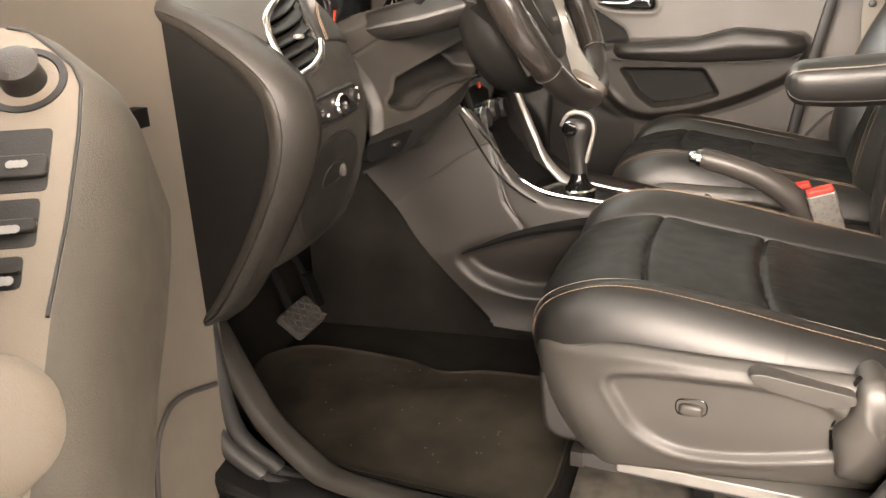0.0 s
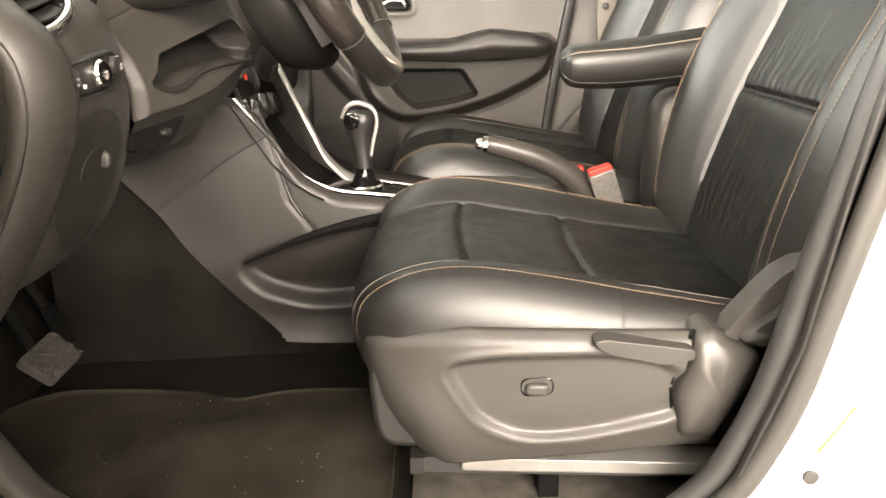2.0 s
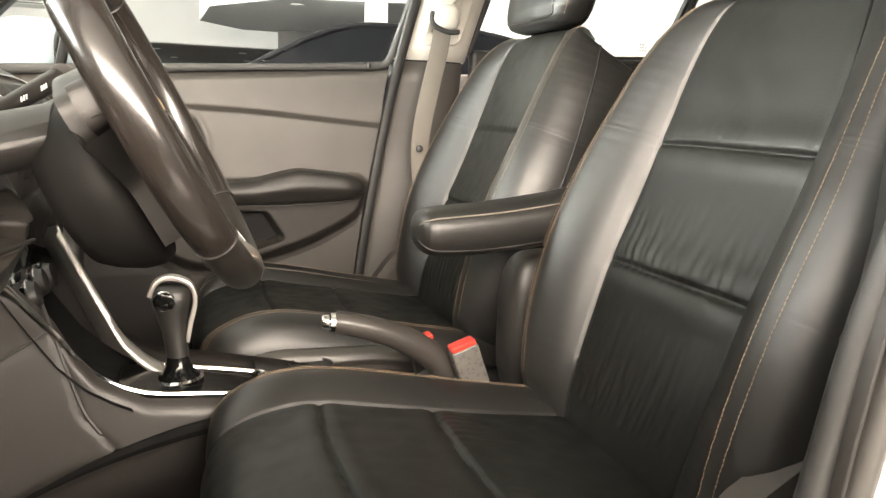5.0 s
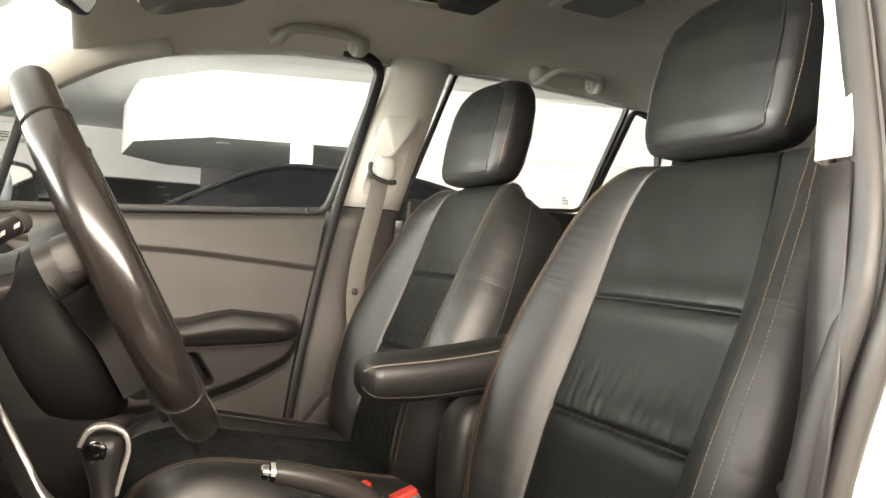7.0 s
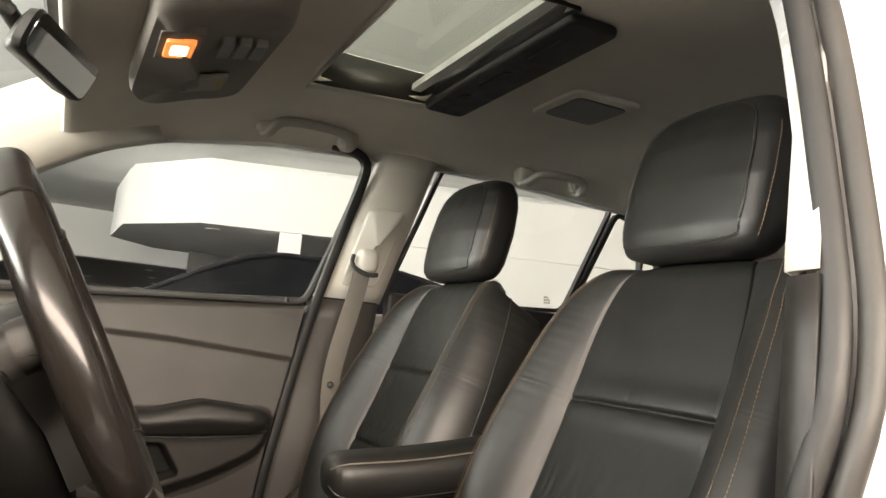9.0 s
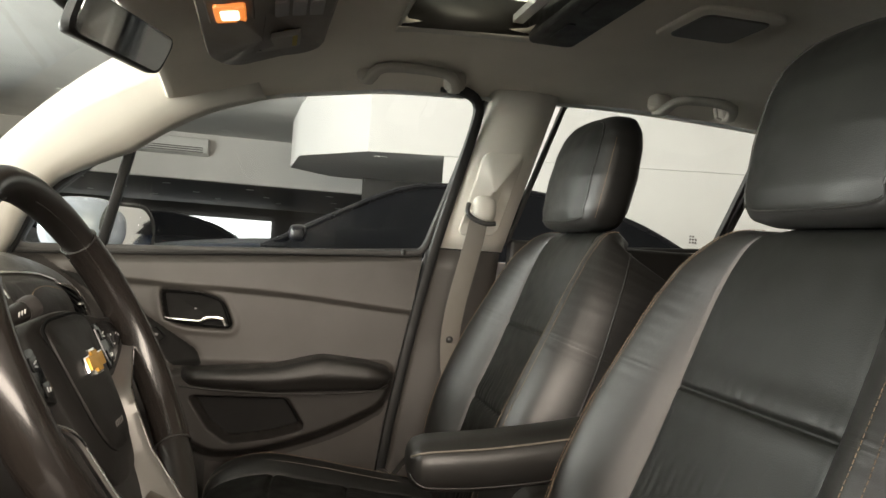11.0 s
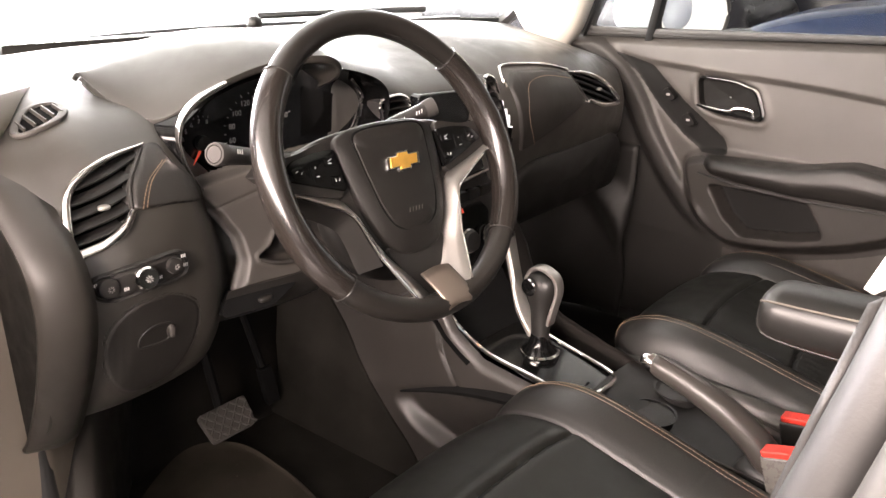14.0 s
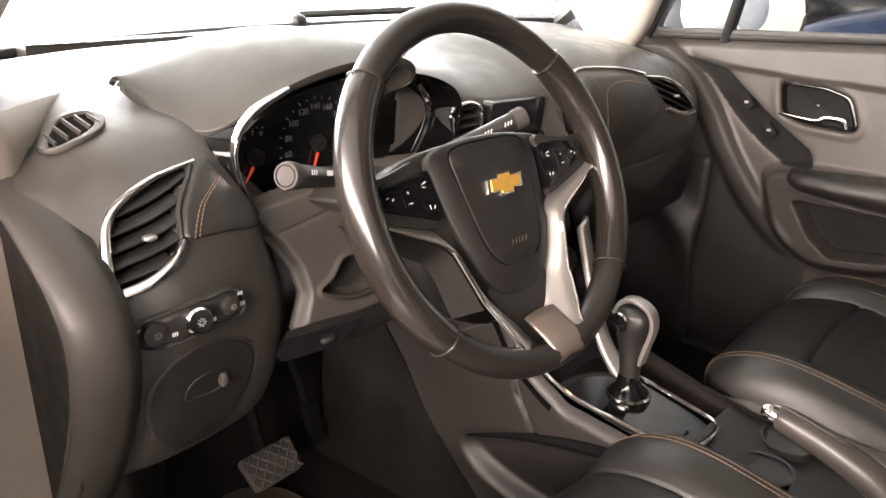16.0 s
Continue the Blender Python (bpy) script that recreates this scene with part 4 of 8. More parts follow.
            mesh("adjuster_switch", *dome((-0.1235, y1 + sg * 0.001, 0.520), (0.0135, 0.0065, 0.0075), 3.0), SEATPLASTIC, b, "small grey rocker switch")
            lev = [(-0.070, 0.582), (-0.056, 0.585), (0.036, 0.573), (0.037, 0.562), (0.007, 0.555), (-0.047, 0.566), (-0.062, 0.572)]
            mesh("height_lever", *slab(soften(lev, 0.005), "y", *sorted((y1 - sg * 0.012, y1 + sg * 0.018))), SEATPLASTIC, st, "grey height lever", bevel=0.004)
            hinge = soften([(0.039, 0.587), (0.058, 0.592), (0.074, 0.578), (0.110, 0.564), (0.098, 0.523), (0.066, 0.467), (0.030, 0.467), (0.021, 0.522), (0.034, 0.553)], 0.008, 4)
            hh = [[(0.062 + (p[0] - 0.062) * sc, y0 + sg * (o - 0.10 * max(0, p[0] - 0.075) * (o > 0) - 0.18 * max(0, p[1] - 0.562) * (o > 0)), 0.53 + (p[1] - 0.53) * sc) for p in hinge] for sc, o in ((1.0, -0.03), (1.0, 0.018), (0.985, 0.0225), (0.93, 0.0275), (0.78, 0.033), (0.55, 0.037), (0.3, 0.039), (0.03, 0.0395))]
            mesh("hinge_cover", *grid(np.array(hh), True, True), SEATPLASTIC, st, "grey hinge cover tapering to its foot", smooth=50)
            gap = [(p[0] * 1.0 - 0.002, y0 + sg * 0.010, p[1]) for p in hinge if p[0] < 0.045]
            mesh("cover_gap", *tube(sorted(gap, key=lambda p: p[2]), 0.0022, 6), VENTBLACK, st, "dark gap beside the hinge cover")
            arm = soften([(0.064, 0.568), (0.107, 0.625), (0.126, 0.646), (0.200, 0.690), (0.205, 0.668), (0.134, 0.622), (0.086, 0.570)], 0.006, 4)
            mesh("recliner_bracket", *slab(arm, "y", *sorted((y0 - sg * 0.03, y0 + sg * 0.006))), PLASTIC, st, "slanted grey recliner strap", bevel=0.005)
            piv = soften([(0.086, 0.574), (0.096, 0.590), (0.135, 0.618), (0.165, 0.620), (0.160, 0.588), (0.115, 0.568)], 0.012, 5)
            mesh("recliner_lever", *grid(np.array([[(0.13 + (p[0] - 0.13) * k, y0 + sg * o, 0.585 + (p[1] - 0.585) * k) for p in piv] for k, o in ((1.0, -0.02), (1.0, 0.012), (0.9, 0.018), (0.05, 0.020))]), True, True), SEATPLASTIC, st, "grey recliner lever", smooth=60)
        mesh("slide_rail", *slab(soften([(-0.204, 0.410), (0.30, 0.396), (0.30, 0.412), (-0.204, 0.427)], 0.003, 3), "y", *sorted((y0 + sg * 0.002, y0 - sg * 0.035))), ZINC, st, "bare metal slide rail", bevel=0.002)
        mesh("lower_rail", *slab([(-0.250, 0.404), (0.30, 0.388), (0.30, 0.396), (-0.205, 0.411), (-0.205, 0.423), (-0.250, 0.423)], "y", *sorted((y0 - sg * 0.006, y0 - sg * 0.03))), RUBBER, st, "dark lower rail")
        mesh("rail_cap", *box((-0.262, min(y0 - sg * 0.003, y0 - sg * 0.033), 0.403), (-0.246, max(y0 - sg * 0.003, y0 - sg * 0.033), 0.424)), CHARCOAL, st, "dark end cap")
        for x in (-0.10, 0.24):
            mesh("rail_foot", *box((x - 0.012, min(y0 - sg * 0.026, y0 - sg * 0.05), 0.345), (x + 0.012, max(y0 - sg * 0.026, y0 - sg * 0.05), 0.404)), VENTBLACK, st)
    mesh("seat_pan", *slab(soften([(-0.30, 0.43), (0.25, 0.43), (0.25, 0.54), (-0.31, 0.54)], 0.03), "y", yc - 0.25, yc + 0.25), DARKPLASTIC, st, bevel=0.01)
    return st


driver = seat(-0.355, -1, "driver_seat", "black leather driver's seat with tan stitching and a folding armrest")
seat(0.368, 1, "passenger_seat", "black leather passenger seat with tan stitching")


# armrest on the inner side of the driver's seat
def armrest(parent):
    mid = spline([(-0.026, 0.818), (-0.014, 0.817), (0.0, 0.817), (0.03, 0.818), (0.08, 0.821), (0.15, 0.829), (0.23, 0.841), (0.30, 0.853)], 44)
    rows = []
    for i, (x, z) in enumerate(mid):
        t = i / 43
        w = np.interp(t, [0, 0.03, 0.08, 0.16, 0.28, 0.45, 1], [0.008, 0.024, 0.036, 0.043, 0.047, 0.048, 0.048])
        h = np.interp(t, [0, 0.03, 0.08, 0.16, 0.28, 0.5, 1], [0.006, 0.017, 0.025, 0.031, 0.035, 0.038, 0.041])
        a = np.linspace(0, 2 * np.pi, 36, endpoint=False)
        c, q = np.cos(a), np.sin(a)
        yy = np.sign(c) * np.abs(c) ** (2 / 2.6)
        zz = np.sign(q) * np.abs(q) ** (2 / 2.3)
        rows.append(np.stack([np.full(36, x), -0.055 + w * yy * (1 + 0.06 * zz), z - 0.006 + h * zz - 0.004 * np.clip(-zz, 0, 1) * t], -1))
    a = mesh("armrest", *grid(np.array(rows), True, True), LEATHER, parent, "padded black leather folding armrest", smooth=70)
    g = np.array([spline(np.array(rows)[:, j], 60) for j in (14, 22)])
    for k, e in enumerate(g):
        mesh("piping", *tube(e[2:] + (0, -0.0006, 0), 0.0013, 6), PIPING if k == 0 else DARKPLASTIC, a)
    mesh("armrest_pivot", *lathe([(0.028, 0), (0.03, 0.02), (0.026, 0.05)], (0.25, -0.10, 0.85), (0, 1, 0), 20), DARKPLASTIC, parent)


armrest(driver)

# ---- dashboard ----
DASH_Y = [-0.70, -0.66, -0.60, -0.53, -0.485, -0.44, -0.34, -0.24, -0.15, -0.08, 0.0, 0.08, 0.14, 0.25, 0.38, 0.50, 0.60, 0.665]
DASH_EDGE = [(-0.685, 0.958), (-0.670, 0.972), (-0.655, 0.99), (-0.66, 0.995), (-0.675, 0.995), (-0.75, 1.0), (-0.78, 1.03), (-0.76, 1.03), (-0.70, 1.018), (-0.67, 1.005), (-0.665, 0.995), (-0.655, 0.995), (-0.625, 1.003), (-0.605, 1.016), (-0.605, 1.012), (-0.612, 0.998), (-0.632, 0.982), (-0.660, 0.970)]
DASH_FACE = [(-0.588, 0.868), (-0.588, 0.872), (-0.572, 0.885), (-0.575, 0.888), (-0.59, 0.88), (-0.66, 0.865), (-0.72, 0.87), (-0.72, 0.87), (-0.68, 0.91), (-0.64, 0.93), (-0.64, 0.93), (-0.63, 0.93), (-0.585, 0.93), (-0.56, 0.94), (-0.56, 0.935), (-0.570, 0.92), (-0.592, 0.905), (-0.630, 0.89)]
DASH_LOW = [(-0.606, 0.735), (-0.608, 0.742), (-0.592, 0.755), (-0.585, 0.76), (-0.585, 0.768), (-0.62, 0.795), (-0.635, 0.80), (-0.635, 0.80), (-0.60, 0.78), (-0.565, 0.75), (-0.565, 0.75), (-0.565, 0.75), (-0.60, 0.79), (-0.60, 0.80), (-0.60, 0.80), (-0.60, 0.80), (-0.612, 0.80), (-0.645, 0.79)]
DASH_FOOT = [(-0.675, 0.622), (-0.672, 0.63), (-0.65, 0.64), (-0.645, 0.648), (-0.645, 0.665), (-0.67, 0.725), (-0.68, 0.745), (-0.68, 0.745), (-0.63, 0.69), (-0.58, 0.60), (-0.58, 0.60), (-0.60, 0.62), (-0.66, 0.68), (-0.68, 0.68), (-0.69, 0.68), (-0.70, 0.68), (-0.71, 0.69), (-0.73, 0.69)]


def dash_shape(ys, first, last):
    """Rows of the dash between two of its seven lines, at the places ys."""
    def col(table, k):
        return blend(ys, DASH_Y, [r[k] for r in table])
    base = np.stack([-1.20 + 0.16 * (ys / 0.66) ** 2, ys, np.full_like(ys, 1.035)], -1)
    crown = np.stack([np.full_like(ys, -0.98), ys, 1.068 - 0.028 * np.abs(ys / 0.68) ** 3], -1)
    e = np.stack([col(DASH_EDGE, 0), ys, col(DASH_EDGE, 1)], -1)
    shoulder = np.stack([e[:, 0] - 0.11, ys, e[:, 2] + 0.028 + 0.012 * np.cos(ys * 2)], -1)
    f = np.stack([col(DASH_FACE, 0), ys, col(DASH_FACE, 1)], -1)
    lo = np.stack([col(DASH_LOW, 0), ys, col(DASH_LOW, 1)], -1)
    ft = np.stack([col(DASH_FOOT, 0), ys, col(DASH_FOOT, 1)], -1)
    back = ft + (-0.16, 0, -0.02)
    lines = np.stack([base, crown, shoulder, e, f, lo, ft, back], 0)
    return np.array([spline(lines[:, j], 113) for j in range(len(ys))])[:, first * 16:last * 16 + 1]


dash = thing("dashboard", (-0.9, 0, 0.62), "soft grey dashboard with hooded instruments and chrome-ringed vents", "dashboard")
ys = np.linspace(-0.70, 0.665, 260)
VENT_L = np.vstack([spline([(-0.533, 0.985), (-0.586, 0.977), (-0.620, 0.963), (-0.640, 0.945), (-0.651, 0.921), (-0.658, 0.893)], 24), spline([(-0.6545, 0.885), (-0.627, 0.893), (-0.600, 0.908), (-0.584, 0.924)], 14), spline([(-0.583, 0.928), (-0.572, 0.951), (-0.538, 0.980)], 10)])
VENT_C = [(-0.135, 0.99), (-0.128, 0.93), (-0.075, 0.915), (-0.065, 0.985), (-0.09, 0.995)]
VENT_M = [(0.098, 1.012), (0.105, 0.96), (0.135, 0.88), (0.168, 0.862), (0.155, 0.93), (0.125, 1.005)]
VENT_R = np.vstack([spline([(0.332, 0.999), (0.400, 0.989), (0.462, 0.967), (0.530, 0.924)], 22), spline([(0.532, 0.914), (0.450, 0.921), (0.382, 0.939)], 14), spline([(0.376, 0.944), (0.350, 0.970), (0.338, 0.990)], 8)])


def pierced(pack):
    """The dash skin without what lies in an air outlet."""
    v, f = pack
    c = v[np.array(f)].mean(1)
    cut = np.zeros(len(f), bool)
    for o in (VENT_L, VENT_C, VENT_M, VENT_R):
        cut |= (inside(c[:, 1], c[:, 2], o if len(o) > 20 else soften(o, 0.012, 4)) > (0.002 if len(o) > 20 else 0.006)) & (c[:, 0] > -0.80)
    return v, [q for q, k in zip(f, cut) if not k]


DASH_TAB = dash_shape(ys, 2, 7)
DASH_ZS = np.linspace(0.60, 1.05, 226)
DASH_XS = np.array([np.interp(DASH_ZS, np.minimum.accumulate(r[:, 2])[::-1], r[::-1, 0]) for r in DASH_TAB])


def dash_x(y, z):
    """Where the dash's skin stands at a place across and up."""
    i = np.clip((np.asarray(y, float) + 0.70) / (ys[1] - ys[0]), 0, 258.999)
    k = np.clip((np.asarray(z, float) - 0.60) / 0.002, 0, 224.999)
    a, b = i.astype(int), k.astype(int)
    p, q = i - a, k - b
    return (DASH_XS[a, b] * (1 - p) + DASH_XS[a + 1, b] * p) * (1 - q) + (DASH_XS[a, b + 1] * (1 - p) + DASH_XS[a + 1, b + 1] * p) * q


def applique(name, outline, height, mat, parent, label, edge=0.003, lift=None, skirt=0.008, cell=0.0022):
    """A panel laid on the dash, rounded over at its outline. lift adds relief by distance inside."""
    o = np.asarray(outline, float)
    lo, hi = o.min(0) - 0.01, o.max(0) + 0.01
    yy, zz = np.arange(lo[0], hi[0], cell), np.arange(lo[1], hi[1], cell)
    Y, Z = np.meshgrid(yy, zz, indexing="ij")
    d = inside(Y, Z, o)
    X = dash_x(Y, Z) + (height + skirt) * step(d, edge) - skirt
    if lift:
        X = X + lift(d, Y, Z)
    v, f = grid(np.stack([X, Y, Z], -1))
    dd = d.ravel()
    return mesh(name, v, [q for q in f if max(dd[k] for k in q) > -edge * 1.05], mat, parent, label, smooth=60)


mesh("upper_pad", *pierced(grid(dash_shape(ys, 0, 3))), SOFTPAD, dash, "soft grained upper pad", smooth=70)
mesh("fascia", *pierced(grid(dash_shape(ys, 3, 7))), SOFTPAD, dash, "dark grey lower fascia", smooth=70)
# defroster outlet along the windscreen
df = mesh("defroster_panel", *box((-1.09, -0.53, 1.04), (-1.055, 0.56, 1.0612)), SOFTPAD, dash)
slot = mesh("defroster_slot", *box((-1.083, -0.52, 1.05), (-1.062, -0.508, 1.0622)), CHARCOAL, df)
for k in range(1, 34):
    more = new("defroster_slot", slot.data)
    more.parent, more.location = df, (0, 0.032 * k, 0)
mesh("light_sensor", *dome((-1.12, -0.02, 1.066), (0.016, 0.016, 0.014), 2.2), DARKPLASTIC, dash)

# rounded end of the dash towards the driver's door
end = spline([(-0.76, 1.02), (-0.72, 0.978), (-0.652, 0.950), (-0.578, 0.898), (-0.556, 0.852), (-0.564, 0.795), (-0.605, 0.710), (-0.670, 0.612), (-0.715, 0.575)], 48)
rows = []
for i, (x, z) in enumerate(end):
    rows.append([(x - 0.040, -0.699, z - 0.008), (x - 0.038, -0.7055, z - 0.006), (x - 0.028, -0.711, z - 0.002), (x - 0.019, -0.7125, z), (x - 0.017, -0.7095, z), (x - 0.015, -0.7125, z), (x - 0.005, -0.707, z + 0.003), (x + 0.002, -0.688, z + 0.003), (x + 0.006, -0.672, z), (x + 0.002, -0.655, z)])
mesh("end_trim", *grid(np.array(rows)), WARMPLASTIC, dash, "rounded grey end trim beside the door", smooth=70, solid=0.004)
endp = soften([(-0.86, 1.0), (-0.735, 0.975), (-0.655, 0.940), (-0.595, 0.895), (-0.580, 0.852), (-0.588, 0.79), (-0.632, 0.70), (-0.69, 0.61), (-0.74, 0.57), (-0.86, 0.57)], 0.02)
mesh("end_panel", *slab(endp, "y", -0.7035, -0.6985), material("end_panel_plastic", (0.009, 0.0085, 0.0078), 0.5, spec=0.25, grain=0.4, scale=900), dash, "flat dark access panel at the end of the dash")

# hood over the instruments
lip = spline([(-0.785, -0.535, 1.05), (-0.72, -0.52, 1.018), (-0.665, -0.495, 1.010), (-0.63, -0.44, 1.048), (-0.612, -0.38, 1.070), (-0.602, -0.32, 1.078), (-0.59, -0.275, 1.076), (-0.605, -0.245, 1.055), (-0.66, -0.235, 1.03)], 60)
back = spline([(-0.80, -0.54, 1.052), (-0.82, -0.52, 1.062), (-0.86, -0.47, 1.074), (-0.89, -0.41, 1.082), (-0.90, -0.35, 1.085), (-0.89, -0.30, 1.082), (-0.86, -0.25, 1.074), (-0.80, -0.225, 1.062), (-0.74, -0.225, 1.05)], 60)
mids = [lip + (0, 0, -0.012), lip + (0.004, 0, -0.003), lip]
for t in (0.12, 0.35, 0.65, 1.0):
    m = lip * (1 - t) + back * t
    m[:, 2] += 0.022 * np.sin(np.pi * t ** 0.8) * np.sin(np.pi * np.linspace(0, 1, 60)) ** 0.6
    mids.append(m)
mids[-1][:, 2] -= 0.008
g = np.array(mids)
g = np.array([spline(g[:, j], 24) for j in range(60)])
hood = mesh("instrument_hood", *grid(g), SOFTPAD, dash, "grained hood with a darker lip over the dials", smooth=70, solid=0.006)
rim_yz = [(-0.462, 1.0), (-0.470, 0.962), (-0.442, 0.908), (-0.38, 0.892), (-0.28, 0.895), (-0.19, 0.92), (-0.145, 0.965), (-0.150, 1.01), (-0.21, 1.038), (-0.30, 1.048), (-0.40, 1.035)]
rim = spline(rim_yz, 60, True)
rows = []
for dx, sc in ((-0.01, 1.27), (0.035, 1.21), (0.062, 1.15), (0.062, 1.12), (0.045, 1.09), (0.02, 1.04), (0.0, 1.0), (-0.02, 0.99)):
    rows.append([(-0.69 + dx + 0.03 * (z - 0.97), -0.305 + (y + 0.305) * (sc if y < -0.36 else min(sc, 1.13)), 0.972 + (z - 0.972) * (sc if z < 0.98 else min(sc, 1.09))) for y, z in rim])
mesh("cluster_shroud", *grid(np.array(rows), True), GLOSSBLACK, dash, "gloss black surround of the dials", smooth=70)
cl = mesh("dial_face", *slab([(y, z) for y, z in rim], "x", -0.715, -0.706), SCREEN, dash, "black dial face with white figures")
arc = spline([(-0.622, -0.425, 1.050), (-0.621, -0.472, 1.030), (-0.620, -0.497, 0.998), (-0.620, -0.492, 0.955), (-0.624, -0.462, 0.905)], 36)
mesh("bezel_trim", *tube(arc, 0.0045, 8, flat=(0.004, 0.009), up=(1, 0, 0), taper=[1.5, 1.6, 1.2, 0.8, 0.3]), CHROME, cl, "bright chrome side trim")
arc = [(-0.672 + 0.03 * (z - 0.97), y, z) for y, z in spline([(-0.165, 1.025), (-0.142, 0.995), (-0.148, 0.96), (-0.17, 0.925)], 20)]
mesh("bezel_trim", *tube(arc, 0.005, 8), CHROME, cl, "bright chrome side trim")


def text_pack(body, size, at, right, up, align="CENTER"):
    """Lettering as flat mesh at a place, along right and up."""
    cu = bpy.data.curves.new("lettering", "FONT")
    cu.body, cu.size, cu.align_x, cu.align_y, cu.extrude = body, size, align, "CENTER", 0.0002
    ob = bpy.data.objects.new("lettering", cu)
    scene.collection.objects.link(ob)
    me = bpy.data.meshes.new_from_object(ob.evaluated_get(bpy.context.evaluated_depsgraph_get()))
    v = np.array([q.co for q in me.vertices]).reshape(-1, 3)
    f = [tuple(q.vertices) for q in me.polygons]
    bpy.data.objects.remove(ob)
    bpy.data.curves.remove(cu)
    bpy.data.meshes.remove(me)
    right, up = np.array(right, float), np.array(up, float)
    n = np.cross(right, up)
    return np.array(at, float) + v[:, :1] * right + v[:, 1:2] * up + v[:, 2:] * n, f


def dial(cy, cz, r, marks, a0, a1, size, needle):
    """Figures, ticks and a needle of one dial."""
    pk = []
    for k, m in enumerate(marks):
        a = radians(a0 + (a1 - a0) * k / (len(marks) - 1))
        pk.append(text_pack(m, size, (-0.7045, cy + r * math.cos(a), cz + r * math.sin(a)), (0, 1, 0), (0, 0, 1)))
    n = 2 * (len(marks) - 1)
    for k in range(n + 1):
        a = radians(a0 + (a1 - a0) * k / n)
        p = [(-0.7045, cy + q * math.cos(a), cz + q * math.sin(a)) for q in (r * 1.2, r * (1.29 if k % 2 == 0 else 1.25))]
        pk.append(tube(p, 0.0007, 4))
    mesh("figures", *join(*pk), FAINTMARK, cl, smooth=0)
    a = radians(needle)
    p = [(-0.700, cy + q * math.cos(a), cz + q * math.sin(a)) for q in (0.012, r * 0.6, r * 1.15)]
    mesh("needle", *tube(p, 0.0022, 6, taper=[1, 0.8, 0.3]), REDMARK, cl, "red pointer")
    mesh("needle_cap", *lathe([(0.011, -0.706), (0.010, -0.698), (0.002, -0.697)], (0, cy, cz), (1, 0, 0), 20), DARKPLASTIC, cl)


dial(-0.415, 0.955, 0.030, ["1", "2", "3", "4", "5", "6", "7", "8"], 235, 70, 0.0085, 236)
dial(-0.318, 0.958, 0.048, ["20", "40", "60", "80", "100", "120", "140", "160", "180", "200"], 238, 20, 0.011, 250)
mesh("display", *slab(soften([(-0.24, 0.935), (-0.175, 0.935), (-0.168, 0.995), (-0.235, 1.015)], 0.008), "x", -0.706, -0.7035), GLOSSBLACK, cl)


# vents
def vent(name, outline, x_of, slats, tilt, parent, label, depth=0.045, bar=0.0045, tab=None, frame_part=1.0):
    """An air outlet: dark box, slats and chrome ring. outline on (y, z); x_of gives the face."""
    o = soften(outline, 0.012, 4)
    path = np.array([(x_of(y, z), y, z) for y, z in o])
    vv, ff = grid(np.array([path, path - (depth, 0, 0)]), True, True)
    v = mesh(name, vv, [q for q in ff if len(q) == 4] + [ff[-1]], RUBBER, parent, label)
    v.data.polygons.foreach_set("use_smooth", [False] * len(v.data.polygons))
    k = int(len(path) * frame_part)
    mesh("chrome_ring", *tube(path[:k] + (0.003, 0, 0), bar, 8, frame_part == 1.0), CHROME, v, "bright chrome ring")
    lo, hi = o.min(0), o.max(0)
    for i in range(slats):
        if tilt == "h":
            z = lo[1] + (hi[1] - lo[1]) * (i + 0.6) / (slats + 0.2)
            yy = np.linspace(lo[0], hi[0], 60)
            ins = inside(yy, np.full(60, z), o) > 0.002
            if ins.sum() < 4:
                continue
            yy = yy[ins]
            p = [(x_of(y, z) - 0.004, y, z) for y in (yy[0], yy[len(yy) // 2], yy[-1])]
            mesh("slat", *tube(p, 0.003, 6, flat=(0.014, 0.0028), up=(0.35, 0, 1)), DARKPLASTIC, v)
        else:
            y = lo[0] + (hi[0] - lo[0]) * (i + 0.7) / (slats + 0.4)
            zz = np.linspace(lo[1], hi[1], 60)
            ins = inside(np.full(60, y), zz, o) > 0.002
            if ins.sum() < 4:
                continue
            zz = zz[ins]
            p = [(x_of(y, z) - 0.003, y, z) for z in (zz[0], zz[len(zz) // 2], zz[-1])]
            mesh("slat", *tube(p, 0.003, 6, flat=(0.003, 0.012), up=(1, 0, 0)), DARKPLASTIC, v)
    if tab:
        mesh("slider_tab", *dome((x_of(*tab) + 0.004, tab[0], tab[1]), (0.006, 0.011, 0.004), 2.6), SATIN, v, "small silver slider")
    return v


SLATBLACK = material("vent_slat_plastic", (0.010, 0.0095, 0.009), 0.45, spec=0.35, vary=0.08)


